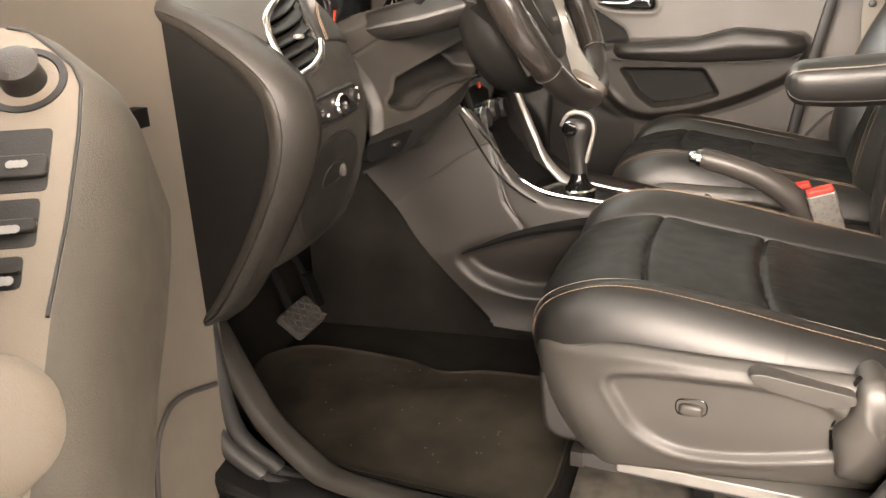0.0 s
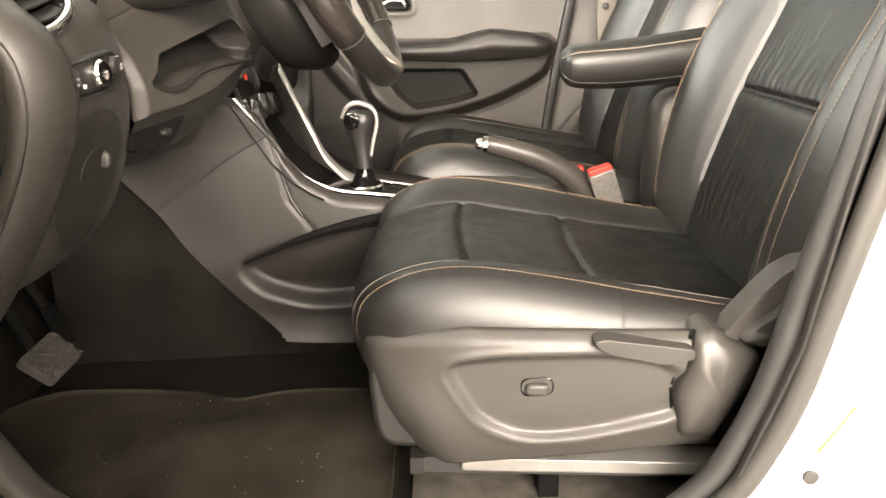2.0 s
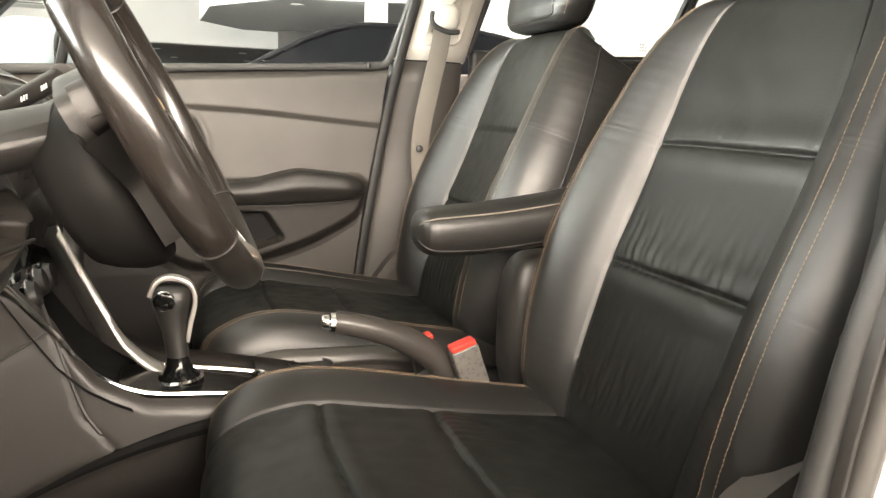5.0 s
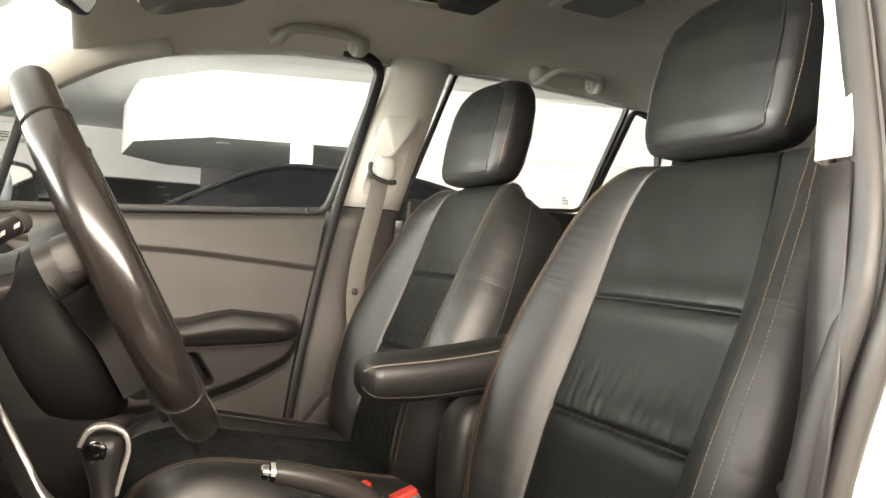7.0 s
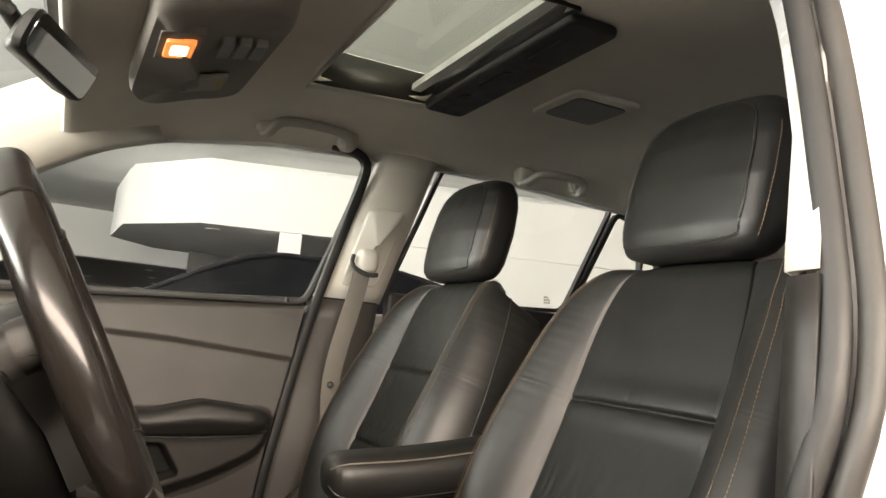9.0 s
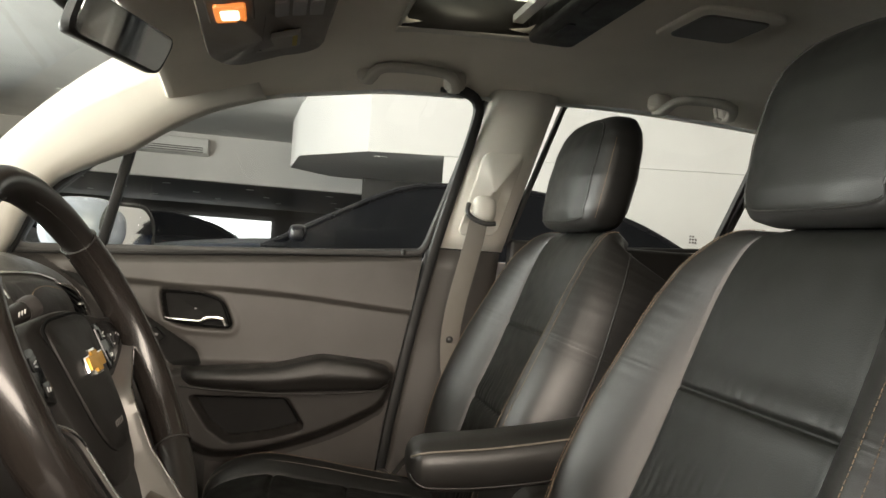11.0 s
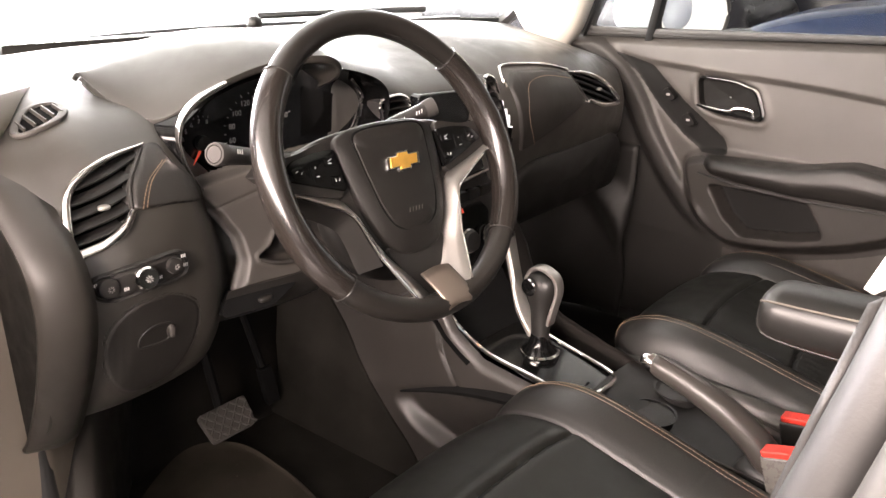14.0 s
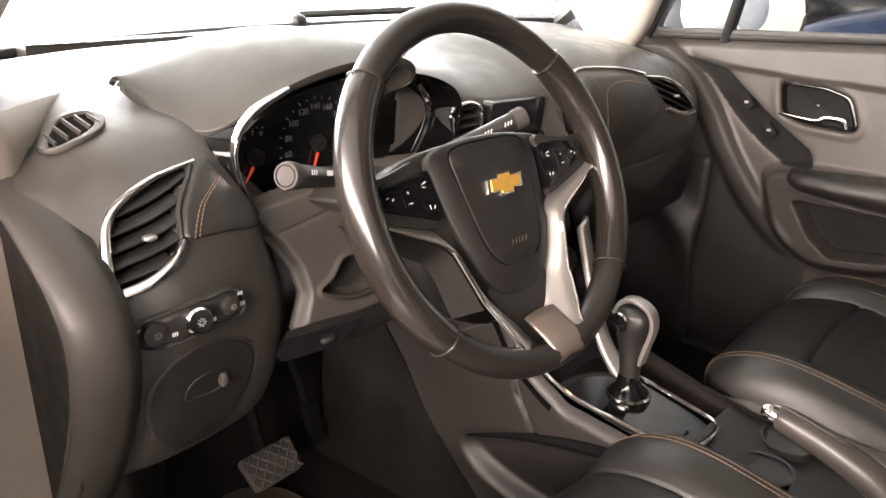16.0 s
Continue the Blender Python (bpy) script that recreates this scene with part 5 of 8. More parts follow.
def hoop_vent(outline, chrome, slope, z0, step_z, n, tab, label):
    """A side outlet: dark box, straight slats, a chrome hoop round three of its sides."""
    path = np.stack([dash_x(outline[:, 0], outline[:, 1]), outline[:, 0], outline[:, 1]], -1)
    mid = outline[:, 0].mean()
    vv, ff = grid(np.array([path + (0.001, 0, 0), path - (0.05, 0, 0)]), True, True)
    v = mesh("side_vent", vv, [q for q in ff if len(q) == 4] + [ff[-1]], VENTBLACK, dash, label)
    mesh("chrome_ring", *tube(path[:chrome] + (0.004, 0, 0), 0.0052, 12, taper=[0.3, 0.7, 0.9, 1.0, 1.1, 1.2, 1.2, 1.1, 0.9]), CHROME, v, "bright chrome hoop")
    mesh("inner_edge", *tube(path[chrome - 1:], 0.003, 6), DARKPLASTIC, v)
    for k in range(n):
        yy = np.linspace(outline[:, 0].min(), outline[:, 0].max(), 120)
        z = z0 + step_z * k + slope * (yy - mid)
        ok = inside(yy, z, outline) > 0.001
        if ok.sum() < 6:
            continue
        yy, z = yy[ok], z[ok]
        mesh("slat", *tube(np.stack([dash_x(yy, z) - 0.006, yy, z], -1)[::3], 0.003, 6, flat=(0.016, 0.003), up=(0.35, 0, 1)), SLATBLACK, v)
    mesh("slider_tab", *dome((float(dash_x(*tab)) + 0.002, tab[0], tab[1]), (0.006, 0.007, 0.003), 2.6), SATIN, v, "small silver slider")


hoop_vent(VENT_L, 38, 0.30, 0.896, 0.0125, 7, (-0.612, 0.931), "large side air vent in a chrome hoop")
hoop_vent(VENT_R, 36, -0.30, 0.935, 0.0125, 5, (0.435, 0.955), "side air vent in a chrome hoop by the passenger door")


def dash_top(x, y):
    k = (y + 0.70) / (ys[1] - ys[0])
    i = int(k)
    a, b = (float(np.interp(x, r[:70, 0], r[:70, 2])) for r in (DASH_TAB[i], DASH_TAB[i + 1]))
    return a + (b - a) * (k - i)


oval = spline([(-0.762, -0.620), (-0.758, -0.588), (-0.738, -0.582), (-0.712, -0.594), (-0.704, -0.614), (-0.712, -0.644), (-0.732, -0.648)], 40, True)
dv = mesh("demister_vent", *grid(np.array([[(x, y, dash_top(x, y) + 0.002) for x, y in np.array((-0.731, -0.613)) + (oval - (-0.731, -0.613)) * k] for k in (0.86, 0.6, 0.3, 0.02)]), True), VENTBLACK, dash, "small oval side-window demister")
mesh("vent_frame", *tube([(x, y, dash_top(x, y) + 0.002) for x, y in np.array((-0.731, -0.613)) + (oval - (-0.731, -0.613)) * 0.93], 0.004, 8, True, flat=(0.010, 0.006)), PLASTIC, dv)
for k in range(5):
    y = -0.638 + 0.0115 * k
    mesh("slat", *tube([(x, y + 0.0 * x, dash_top(x, y) + 0.0035) for x in np.linspace(-0.753 + 0.004 * abs(k - 2), -0.712 - 0.003 * abs(k - 2), 6)], 0.002, 6, flat=(0.0022, 0.006)), PLASTIC, dv)
vent("centre_vent", VENT_C, lambda y, z: -0.635 + 0.1 * (0.95 - z), 6, "h", dash, "upright centre air vent", bar=0.003)
vent("centre_vent", VENT_M, lambda y, z: -0.605 + 0.1 * (0.95 - z), 8, "h", dash, "upright centre air vent with a chrome edge", bar=0.0035)

# stitched leather pad beside the left vent, and the passenger's trim panel
pad = soften([(-0.534, 0.984), (-0.512, 0.984), (-0.506, 0.962), (-0.474, 0.932), (-0.440, 0.908), (-0.485, 0.910), (-0.533, 0.919), (-0.578, 0.921), (-0.583, 0.927), (-0.571, 0.951)], 0.008)
sp_ = applique("stitched_pad", pad, 0.005, CHARCOAL, dash, "leather-look pad with tan stitching", 0.004)
for off in (0.0, 0.005):
    p = spline([(-0.520 + off, 0.966), (-0.549 + off, 0.951), (-0.564 + off, 0.936), (-0.573 + off, 0.923)], 40)
    mesh("stitching", *bead(np.stack([dash_x(p[:, 0], p[:, 1]) + 0.0056, p[:, 0], p[:, 1]], -1), 0.0058, 0.0042, 0.0006), THREAD, sp_, "tan stitching")
tp = soften([(0.158, 0.985), (0.180, 1.010), (0.27, 1.010), (0.328, 0.997), (0.346, 0.966), (0.372, 0.938), (0.33, 0.918), (0.25, 0.885), (0.182, 0.858), (0.168, 0.92)], 0.012)
tpan = applique("trim_panel", tp, 0.006, CHARCOAL, dash, "stitched leather-look passenger panel", 0.004)
p = spline([(0.215, 0.872), (0.188, 0.925), (0.190, 0.970), (0.208, 0.992), (0.255, 0.999), (0.325, 0.988)], 60)
mesh("stitching", *bead(np.stack([dash_x(p[:, 0], p[:, 1]) + 0.0066, p[:, 0], p[:, 1]], -1), 0.0058, 0.0042, 0.0006), THREAD, tpan, "tan stitching")
p = spline([(0.152, 0.985), (0.160, 1.008), (0.185, 1.020), (0.27, 1.0165), (0.335, 1.003)], 50)
mesh("trim_strip", *tube(np.stack([dash_x(p[:, 0], p[:, 1]) + 0.004, p[:, 0], p[:, 1]], -1), 0.0026, 8), CHROME, dash, "thin chrome strip")

# glovebox door
gb = soften([(0.17, 0.70), (0.60, 0.71), (0.61, 0.80), (0.56, 0.845), (0.22, 0.835), (0.18, 0.80)], 0.03)
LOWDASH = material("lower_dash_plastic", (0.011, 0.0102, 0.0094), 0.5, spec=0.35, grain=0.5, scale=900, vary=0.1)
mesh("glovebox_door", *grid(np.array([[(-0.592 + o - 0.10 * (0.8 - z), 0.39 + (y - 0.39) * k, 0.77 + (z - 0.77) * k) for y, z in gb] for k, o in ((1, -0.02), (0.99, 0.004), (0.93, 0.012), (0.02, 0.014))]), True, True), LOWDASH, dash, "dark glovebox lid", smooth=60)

# lamp switches
pod = soften([(-0.652, 0.847), (-0.645, 0.859), (-0.600, 0.868), (-0.546, 0.871), (-0.532, 0.862), (-0.530, 0.842), (-0.538, 0.831), (-0.633, 0.821), (-0.648, 0.830)], 0.010, 5)
ls = applique("lamp_switch_panel", pod, 0.006, DARKPLASTIC, dash, "oval light switch panel", 0.0022, lambda d, Y, Z: -0.0035 * np.exp(-((d - 0.0055) / 0.0016) ** 2), cell=0.0012)
for y, z, r in ((-0.632, 0.845, 0.0115), (-0.590, 0.848, 0.0125), (-0.554, 0.853, 0.0095)):
    px = float(dash_x(y, z)) + 0.003
    k = mesh("knob", *lathe([(r * 1.08, -0.004), (r * 1.08, 0.004), (r * 0.98, 0.0075), (r * 0.75, 0.0085), (0.001, 0.008)], (px + 0.002, y, z), (1, -0.1, 0.1), 28), DARKPLASTIC, ls)
    if r > 0.012:
        mesh("knob_ring", *lathe([(r * 1.1, 0.002), (r * 1.14, 0.006), (r * 0.98, 0.0088)], (px + 0.002, y, z), (1, -0.1, 0.1), 28), CHROME, k, "chrome ring")
    mesh("symbol", *join(*[tube([(px + 0.0118, y + 0.38 * r * math.cos(a), z + 0.38 * r * math.sin(a)), (px + 0.0118, y + 0.15 * r * math.cos(a), z + 0.15 * r * math.sin(a))], 0.0004, 4) for a in np.arange(0, 6.2, 0.8)]), FAINTMARK, k)
for y, z in ((-0.613, 0.839), (-0.573, 0.843), (-0.540, 0.861), (-0.538, 0.849), (-0.645, 0.850)):
    px = float(dash_x(y, z)) + 0.006
    mesh("marking", *join(*[box((px, y - 0.003 + 0.0022 * i, z - 0.002), (px + 0.001, y - 0.0018 + 0.0022 * i, z + 0.002)) for i in range(3)]), WHITEMARK, ls)

# bonnet release and its moulded cover
cov = spline([(-0.640, 0.755), (-0.628, 0.792), (-0.598, 0.815), (-0.555, 0.815), (-0.518, 0.790), (-0.512, 0.750), (-0.525, 0.700), (-0.550, 0.668), (-0.600, 0.662), (-0.632, 0.700)], 60, True)
bc = applique("fuse_cover", cov, 0.002, CHARCOAL, dash, "moulded lower cover", 0.0025, lambda d, Y, Z: -0.003 * np.exp(-((d - 0.004) / 0.0018) ** 2))
rec = soften([(-0.600, 0.738), (-0.598, 0.762), (-0.580, 0.776), (-0.548, 0.772), (-0.545, 0.752), (-0.560, 0.738)], 0.012)
applique("bonnet_release", rec, 0.003, DARKPLASTIC, bc, "bonnet release recess", 0.002, lambda d, Y, Z: -0.006 * step(d - 0.006, 0.002), cell=0.0015)
mesh("release_lever", *dome((float(dash_x(-0.556, 0.757)) + 0.004, -0.556, 0.757), (0.006, 0.005, 0.009), 2.8), PLASTIC, bc)

# steering column shroud and the tray under it
ring = []
for x, w, hi, lo in ((-0.66, 0.060, 0.940, 0.905), (-0.60, 0.062, 0.950, 0.905), (-0.52, 0.060, 0.970, 0.915), (-0.455, 0.055, 0.985, 0.930), (-0.445, 0.050, 0.98, 0.94)):
    o = soften([(-0.355 - w, lo + 0.02), (-0.355 - w * 0.6, lo), (-0.355 + w * 0.6, lo), (-0.355 + w, lo + 0.02), (-0.355 + w * 0.9, hi - 0.02), (-0.355 + w * 0.5, hi), (-0.355 - w * 0.5, hi), (-0.355 - w * 0.9, hi - 0.02)], 0.02, 4)
    ring.append([(x, y, z) for y, z in o])
mesh("column_shroud", *grid(np.array(ring), True, True), DARKPLASTIC, dash, "plastic steering column shroud", smooth=50, bevel=0.004)
# slanting panel below the column, with an open tray in it
KNEE = soften([(-0.488, 0.922), (-0.476, 0.902), (-0.458, 0.880), (-0.444, 0.850), (-0.442, 0.820), (-0.462, 0.780), (-0.386, 0.785), (-0.315, 0.796), (-0.246, 0.817), (-0.212, 0.832), (-0.186, 0.853), (-0.196, 0.898), (-0.200, 0.955), (-0.30, 0.955), (-0.40, 0.942)], 0.006, 4)
TRAY = soften([(-0.391, 0.852), (-0.314, 0.869), (-0.218, 0.890), (-0.204, 0.873), (-0.195, 0.850), (-0.212, 0.836), (-0.289, 0.833), (-0.335, 0.827), (-0.376, 0.813), (-0.404, 0.813), (-0.425, 0.821), (-0.405, 0.832)], 0.006, 4)


def knee_x(y, z):
    return -0.585 + 0.34 * (y + 0.45) - 0.35 * (z - 0.83)


Y, Z = np.meshgrid(np.arange(-0.500, -0.170, 0.0018), np.arange(0.765, 0.992, 0.0018), indexing="ij")
dk, dt = inside(Y, Z, KNEE), inside(Y, Z, TRAY)
X = knee_x(Y, Z) - 0.028 * step(dt - 0.001, 0.004) - 0.022 * np.clip((Z - 0.82) / 0.05, 0, 1) * step(dt - 0.004, 0.006)
X = X - 0.012 * (1 - step(dk - 0.004, 0.005)) + 0.002 * np.exp(-((dt + 0.004) / 0.003) ** 2)
X = X - 0.002 * np.exp(-(near(Y, Z, [(-0.470, 0.887), (-0.453, 0.892), (-0.368, 0.916), (-0.283, 0.942)]) / 0.0016) ** 2)
v, f = grid(np.stack([X, Y, Z], -1))
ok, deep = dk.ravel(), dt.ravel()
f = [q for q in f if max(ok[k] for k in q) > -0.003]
# faces inside the tray take a darker plastic for the shade in it
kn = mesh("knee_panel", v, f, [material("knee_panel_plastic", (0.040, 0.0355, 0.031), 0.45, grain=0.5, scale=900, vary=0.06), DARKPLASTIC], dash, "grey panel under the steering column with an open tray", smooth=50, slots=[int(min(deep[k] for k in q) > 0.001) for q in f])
lip = spline([(-0.424, 0.819), (-0.404, 0.812), (-0.376, 0.812), (-0.335, 0.826), (-0.289, 0.832), (-0.212, 0.835)], 40)
mesh("tray_lip", *tube(np.stack([knee_x(lip[:, 0], lip[:, 1]) + 0.001, lip[:, 0], lip[:, 1]], -1), 0.0042, 8, taper=[0.6, 1, 1.1, 1, 0.9, 0.6]), CHARCOAL, kn)
low = spline([(-0.47, 0.780), (-0.386, 0.786), (-0.315, 0.797), (-0.246, 0.818), (-0.212, 0.833), (-0.19, 0.852)], 40)
lx = knee_x(low[:, 0], low[:, 1])
mesh("under_panel", *grid(np.array([np.stack([lx + a, low[:, 0] + 0.3 * a, low[:, 1] + c], -1) for a, c in ((-0.006, 0.004), (-0.012, -0.012), (-0.022, -0.034), (-0.05, -0.058), (-0.12, -0.078), (-0.24, -0.09))])), DARKPLASTIC, dash, "dark lower edge under the tray", smooth=60)
slot = soften([(-0.475, 0.771), (-0.376, 0.778), (-0.415, 0.753), (-0.484, 0.748)], 0.008, 4)
sx = knee_x(slot[:, 0], slot[:, 1])
# closed black block; its colour stands in for the slot's shaded inside
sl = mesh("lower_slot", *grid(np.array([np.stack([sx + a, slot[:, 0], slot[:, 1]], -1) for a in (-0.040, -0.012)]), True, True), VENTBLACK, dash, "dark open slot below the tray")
mesh("slot_switch", *dome((float(knee_x(-0.425, 0.764)) - 0.010, -0.425, 0.764), (0.006, 0.011, 0.005), 2.6), CHARCOAL, sl)

# centre stack
mesh("display_screen", *slab(soften([(-0.055, 0.935), (0.085, 0.925), (0.09, 0.985), (-0.05, 0.99)], 0.008), "x", -0.65, -0.628), SCREEN, dash, "dark glossy display screen", bevel=0.003)
stack = []
for z, x in ((0.93, -0.625), (0.87, -0.60), (0.80, -0.572), (0.73, -0.548), (0.68, -0.525), (0.65, -0.50)):
    stack.append([(x - 0.35 * max(0, abs(y) - 0.09), y, z) for y in np.linspace(-0.115, 0.125, 11)])
cs = mesh("centre_panel", *grid(np.array(stack)), GLOSSBLACK, dash, "gloss black centre stack", smooth=60, solid=0.006)
mesh("stack_trim", *tube([(-0.585, -0.09, 0.845), (-0.578, 0.0, 0.838), (-0.585, 0.10, 0.845)], 0.003, 8), CHROME, cs)
for y, z in ((-0.065, 0.735), (-0.01, 0.74), (0.05, 0.735)):
    k = mesh("climate_knob", *lathe([(0.021, -0.004), (0.021, 0.008), (0.017, 0.02), (0.013, 0.021), (0.001, 0.02)], (-0.548, y, z), (1, 0, 0.25), 28), DARKPLASTIC, cs)
    mesh("knob_ring", *lathe([(0.0225, 0.004), (0.0225, 0.010), (0.020, 0.012)], (-0.548, y, z), (1, 0, 0.25), 28), CHROME, k, "bright knob ring")
tri = [(-0.007, 0.785), (0.004, 0.785), (-0.0015, 0.795)]
mesh("hazard_triangle", *slab(tri, "x", -0.5700, -0.5655), REDMARK, cs, "red hazard triangle")
for i in range(5):
    y = -0.07 + 0.035 * i
    mesh("button", *slab(soften([(y - 0.014, 0.804), (y + 0.014, 0.804), (y + 0.014, 0.822), (y - 0.014, 0.822)], 0.004, 3), "x", -0.575, -0.566 - 0.002 * abs(i - 2)), DARKPLASTIC, cs)


# stalks
STALKCAP = material("stalk_cap", (0.055, 0.051, 0.049), 0.6, spec=0.2)
def stalk(name, a, b, label):
    s = thing(name, a, label, "steering stalk")
    a, b = np.array(a), np.array(b)
    mesh("arm", *tube([a, a * 0.6 + b * 0.4, b], 0.0095, 14, taper=[0.9, 1.0, 1.25]), DARKPLASTIC, s)
    w = (b - a) / np.linalg.norm(b - a)
    mesh("tip", *lathe([(0.0125, -0.012), (0.0135, 0.0), (0.0125, 0.004), (0.0105, 0.0045), (0.0098, 0.003), (0.0090, 0.0045), (0.001, 0.005)], b, w, 24), STALKCAP, s, "grey end cap")
    up = np.cross(w, (1, 0, 0.4))
    up /= np.linalg.norm(up)
    for k in (0.3, 0.55, 0.75):
        c = a * (1 - k) + b * k
        mesh("marking", *join(*[tube([c + np.array((0.012, 0, 0.004)) + w * (0.004 * i), c + np.array((0.012, 0, 0.009)) + w * (0.004 * i)], 0.0008, 4) for i in range(3)]), WHITEMARK, s)
    return s


stalk("indicator_stalk", (-0.525, -0.405, 0.965), (-0.478, -0.535, 1.003), "black indicator stalk with a round grey end cap")
stalk("wiper_stalk", (-0.525, -0.31, 0.965), (-0.470, -0.195, 1.012), "black wiper stalk with white markings")

# ---- steering wheel ----
WC = np.array((-0.372, -0.358, 0.981))
WN = np.array((0.886, -0.045, 0.462))
WN /= np.linalg.norm(WN)
WR = np.cross((0, 0, 1), WN)
WR /= np.linalg.norm(WR)
WU = np.cross(WN, WR)


def on_wheel(r, u, n=0.0):
    return WC + np.multiply.outer(r, WR) + np.multiply.outer(u, WU) + np.multiply.outer(n, WN)


wheel = thing("steering_wheel", tuple(WC), "black leather steering wheel with satin silver spokes", "steering wheel")


def rim_arc(a0, a1, r_in, n=40):
    a = np.radians(np.linspace(a0, a1, n))
    return on_wheel(0.1735 * np.cos(a), 0.1735 * np.sin(a), np.zeros(n))


def rim_piece(a0, a1, fat, mat, label):
    p = rim_arc(a0, a1, 0)
    a = np.linspace(0, 2 * np.pi, 18, endpoint=False)
    rows = []
    ang = np.radians(np.linspace(a0, a1, 40))
    for k, q in enumerate(p):
        o = math.cos(ang[k]) * WR + math.sin(ang[k]) * WU
        t = k / 39
        f = fat * (1 - 0.05 * (abs(2 * t - 1) ** 8))
        rows.append([q + o * f * math.cos(x) * 0.95 + WN * f * math.sin(x) * 1.12 for x in a])
    return mesh("rim", *grid(np.array(rows), True, True), mat, wheel, label, smooth=70)


RIMLEATHER = material("rim_leather", (0.017, 0.0152, 0.0135), 0.33, grain=0.15, scale=700, kind="cells", vary=0.06, rvary=0.03)
RIMGLOSS = material("rim_gloss", (0.017, 0.0142, 0.0125), 0.24, grain=0.03, scale=500, vary=0.05, rvary=0.02, coat=0.25)
rim_piece(43, 137, 0.0155, RIMLEATHER, "smooth leather upper rim")
rim_piece(137, 222, 0.0172, RIMGLOSS, "glossy leather grip")
rim_piece(222, 318, 0.0155, RIMLEATHER, "smooth leather lower rim")
rim_piece(-42, 43, 0.0172, RIMGLOSS, "glossy leather grip")
for a in (43, 137, 222, 318):
    x = radians(a)
    o = math.cos(x) * WR + math.sin(x) * WU
    c = on_wheel(0.1735 * math.cos(x), 0.1735 * math.sin(x), 0.0)
    b = np.linspace(0, 2 * np.pi, 24, endpoint=False)
    mesh("rim_seam", *tube([c + o * 0.0166 * math.cos(q) + WN * 0.0186 * math.sin(q) for q in b], 0.0009, 5, True), DARKPLASTIC, wheel)
for a0, a1 in ((20, 78), (102, 160), (-40, -12), (192, 220)):
    a = np.radians(np.linspace(a0, a1, 60))
    p = on_wheel(0.1585 * np.cos(a), 0.1585 * np.sin(a), np.full(60, 0.006))
    mesh("stitching", *bead(p, 0.005, 0.0036, 0.0009), DARKPLASTIC, wheel)


def wheel_plate(name, outline, n0, n1, mat, parent, label="", crown=0.0, rnd=0.012):
    o = soften(outline, rnd, 5)
    c = o.mean(0)
    rows = []
    for k, h in ((1.0, n0), (1.0, n1 - 0.003), (0.97, n1), (0.75, n1 + crown * 0.5), (0.4, n1 + crown * 0.9), (0.03, n1 + crown)):
        q = c + (o - c) * k
        rows.append([on_wheel(r, u, h) for r, u in q])
    return mesh(name, *grid(np.array(rows), True, True), mat, parent, label, smooth=50)


AIRBAG = material("airbag_plastic", (0.0135, 0.0122, 0.011), 0.5, spec=0.34, grain=0.5, scale=900, vary=0.08)
hub = wheel_plate("hub", [(-0.140, 0.030), (-0.095, 0.049), (-0.05, 0.055), (0.05, 0.055), (0.095, 0.049), (0.140, 0.030), (0.138, -0.006), (0.085, -0.028), (0.062, -0.070), (0.045, -0.100), (-0.045, -0.100), (-0.062, -0.070), (-0.085, -0.028), (-0.138, -0.006)], -0.050, -0.021, CHARCOAL, wheel, "grey plastic hub", 0.004)
ab = wheel_plate("airbag_cover", [(-0.078, 0.042), (-0.056, 0.053), (-0.02, 0.056), (0.02, 0.056), (0.056, 0.053), (0.078, 0.042), (0.074, 0.0), (0.063, -0.045), (0.050, -0.080), (0.032, -0.101), (0.010, -0.106), (-0.010, -0.106), (-0.032, -0.101), (-0.050, -0.080), (-0.063, -0.045), (-0.074, 0.0)], -0.034, -0.010, AIRBAG, wheel, "soft black airbag cover", 0.011, 0.014)
PANEL = [(-0.056, 0.043), (-0.035, 0.049), (0.035, 0.049), (0.056, 0.043), (0.051, 0.0), (0.043, -0.045), (0.033, -0.068), (0.016, -0.077), (-0.016, -0.077), (-0.033, -0.068), (-0.043, -0.045), (-0.051, 0.0)]
wheel_plate("cover_panel", PANEL, -0.008, -0.0022, AIRBAG, ab, "", 0.0045, 0.012)
edge = soften(PANEL, 0.012, 5)
mesh("cover_groove", *tube([on_wheel(r * 1.01, u * 1.01, -0.0050) for r, u in edge], 0.0016, 6, True), VENTBLACK, ab)
# badge: a plain gold cross bar in a silver edge
for nm, sc, n1, m in (("badge_edge", 1.0, 0.0050, CHROME), ("badge", 0.82, 0.0066, GOLD)):
    bow = [(-0.033, -0.0085), (-0.012, -0.0085), (-0.012, -0.014), (0.010, -0.014), (0.012, -0.0085), (0.029, -0.0085), (0.033, 0.0085), (0.012, 0.0085), (0.012, 0.014), (-0.010, 0.014), (-0.012, 0.0085), (-0.029, 0.0085)]
    wheel_plate(nm, [(a * sc * 0.84 + 0.002, b * sc * 0.85 + 0.002) for a, b in bow], -0.002, n1, m, ab, "gold badge" if m is GOLD else "silver badge edge", 0.0005, 0.001)
mesh("moulded_mark", *join(*[tube([on_wheel(-0.010 + 0.005 * i, -0.058, 0.0016), on_wheel(-0.008 + 0.005 * i, -0.053, 0.0018)], 0.0006, 4) for i in range(5)]), PLASTIC, ab)
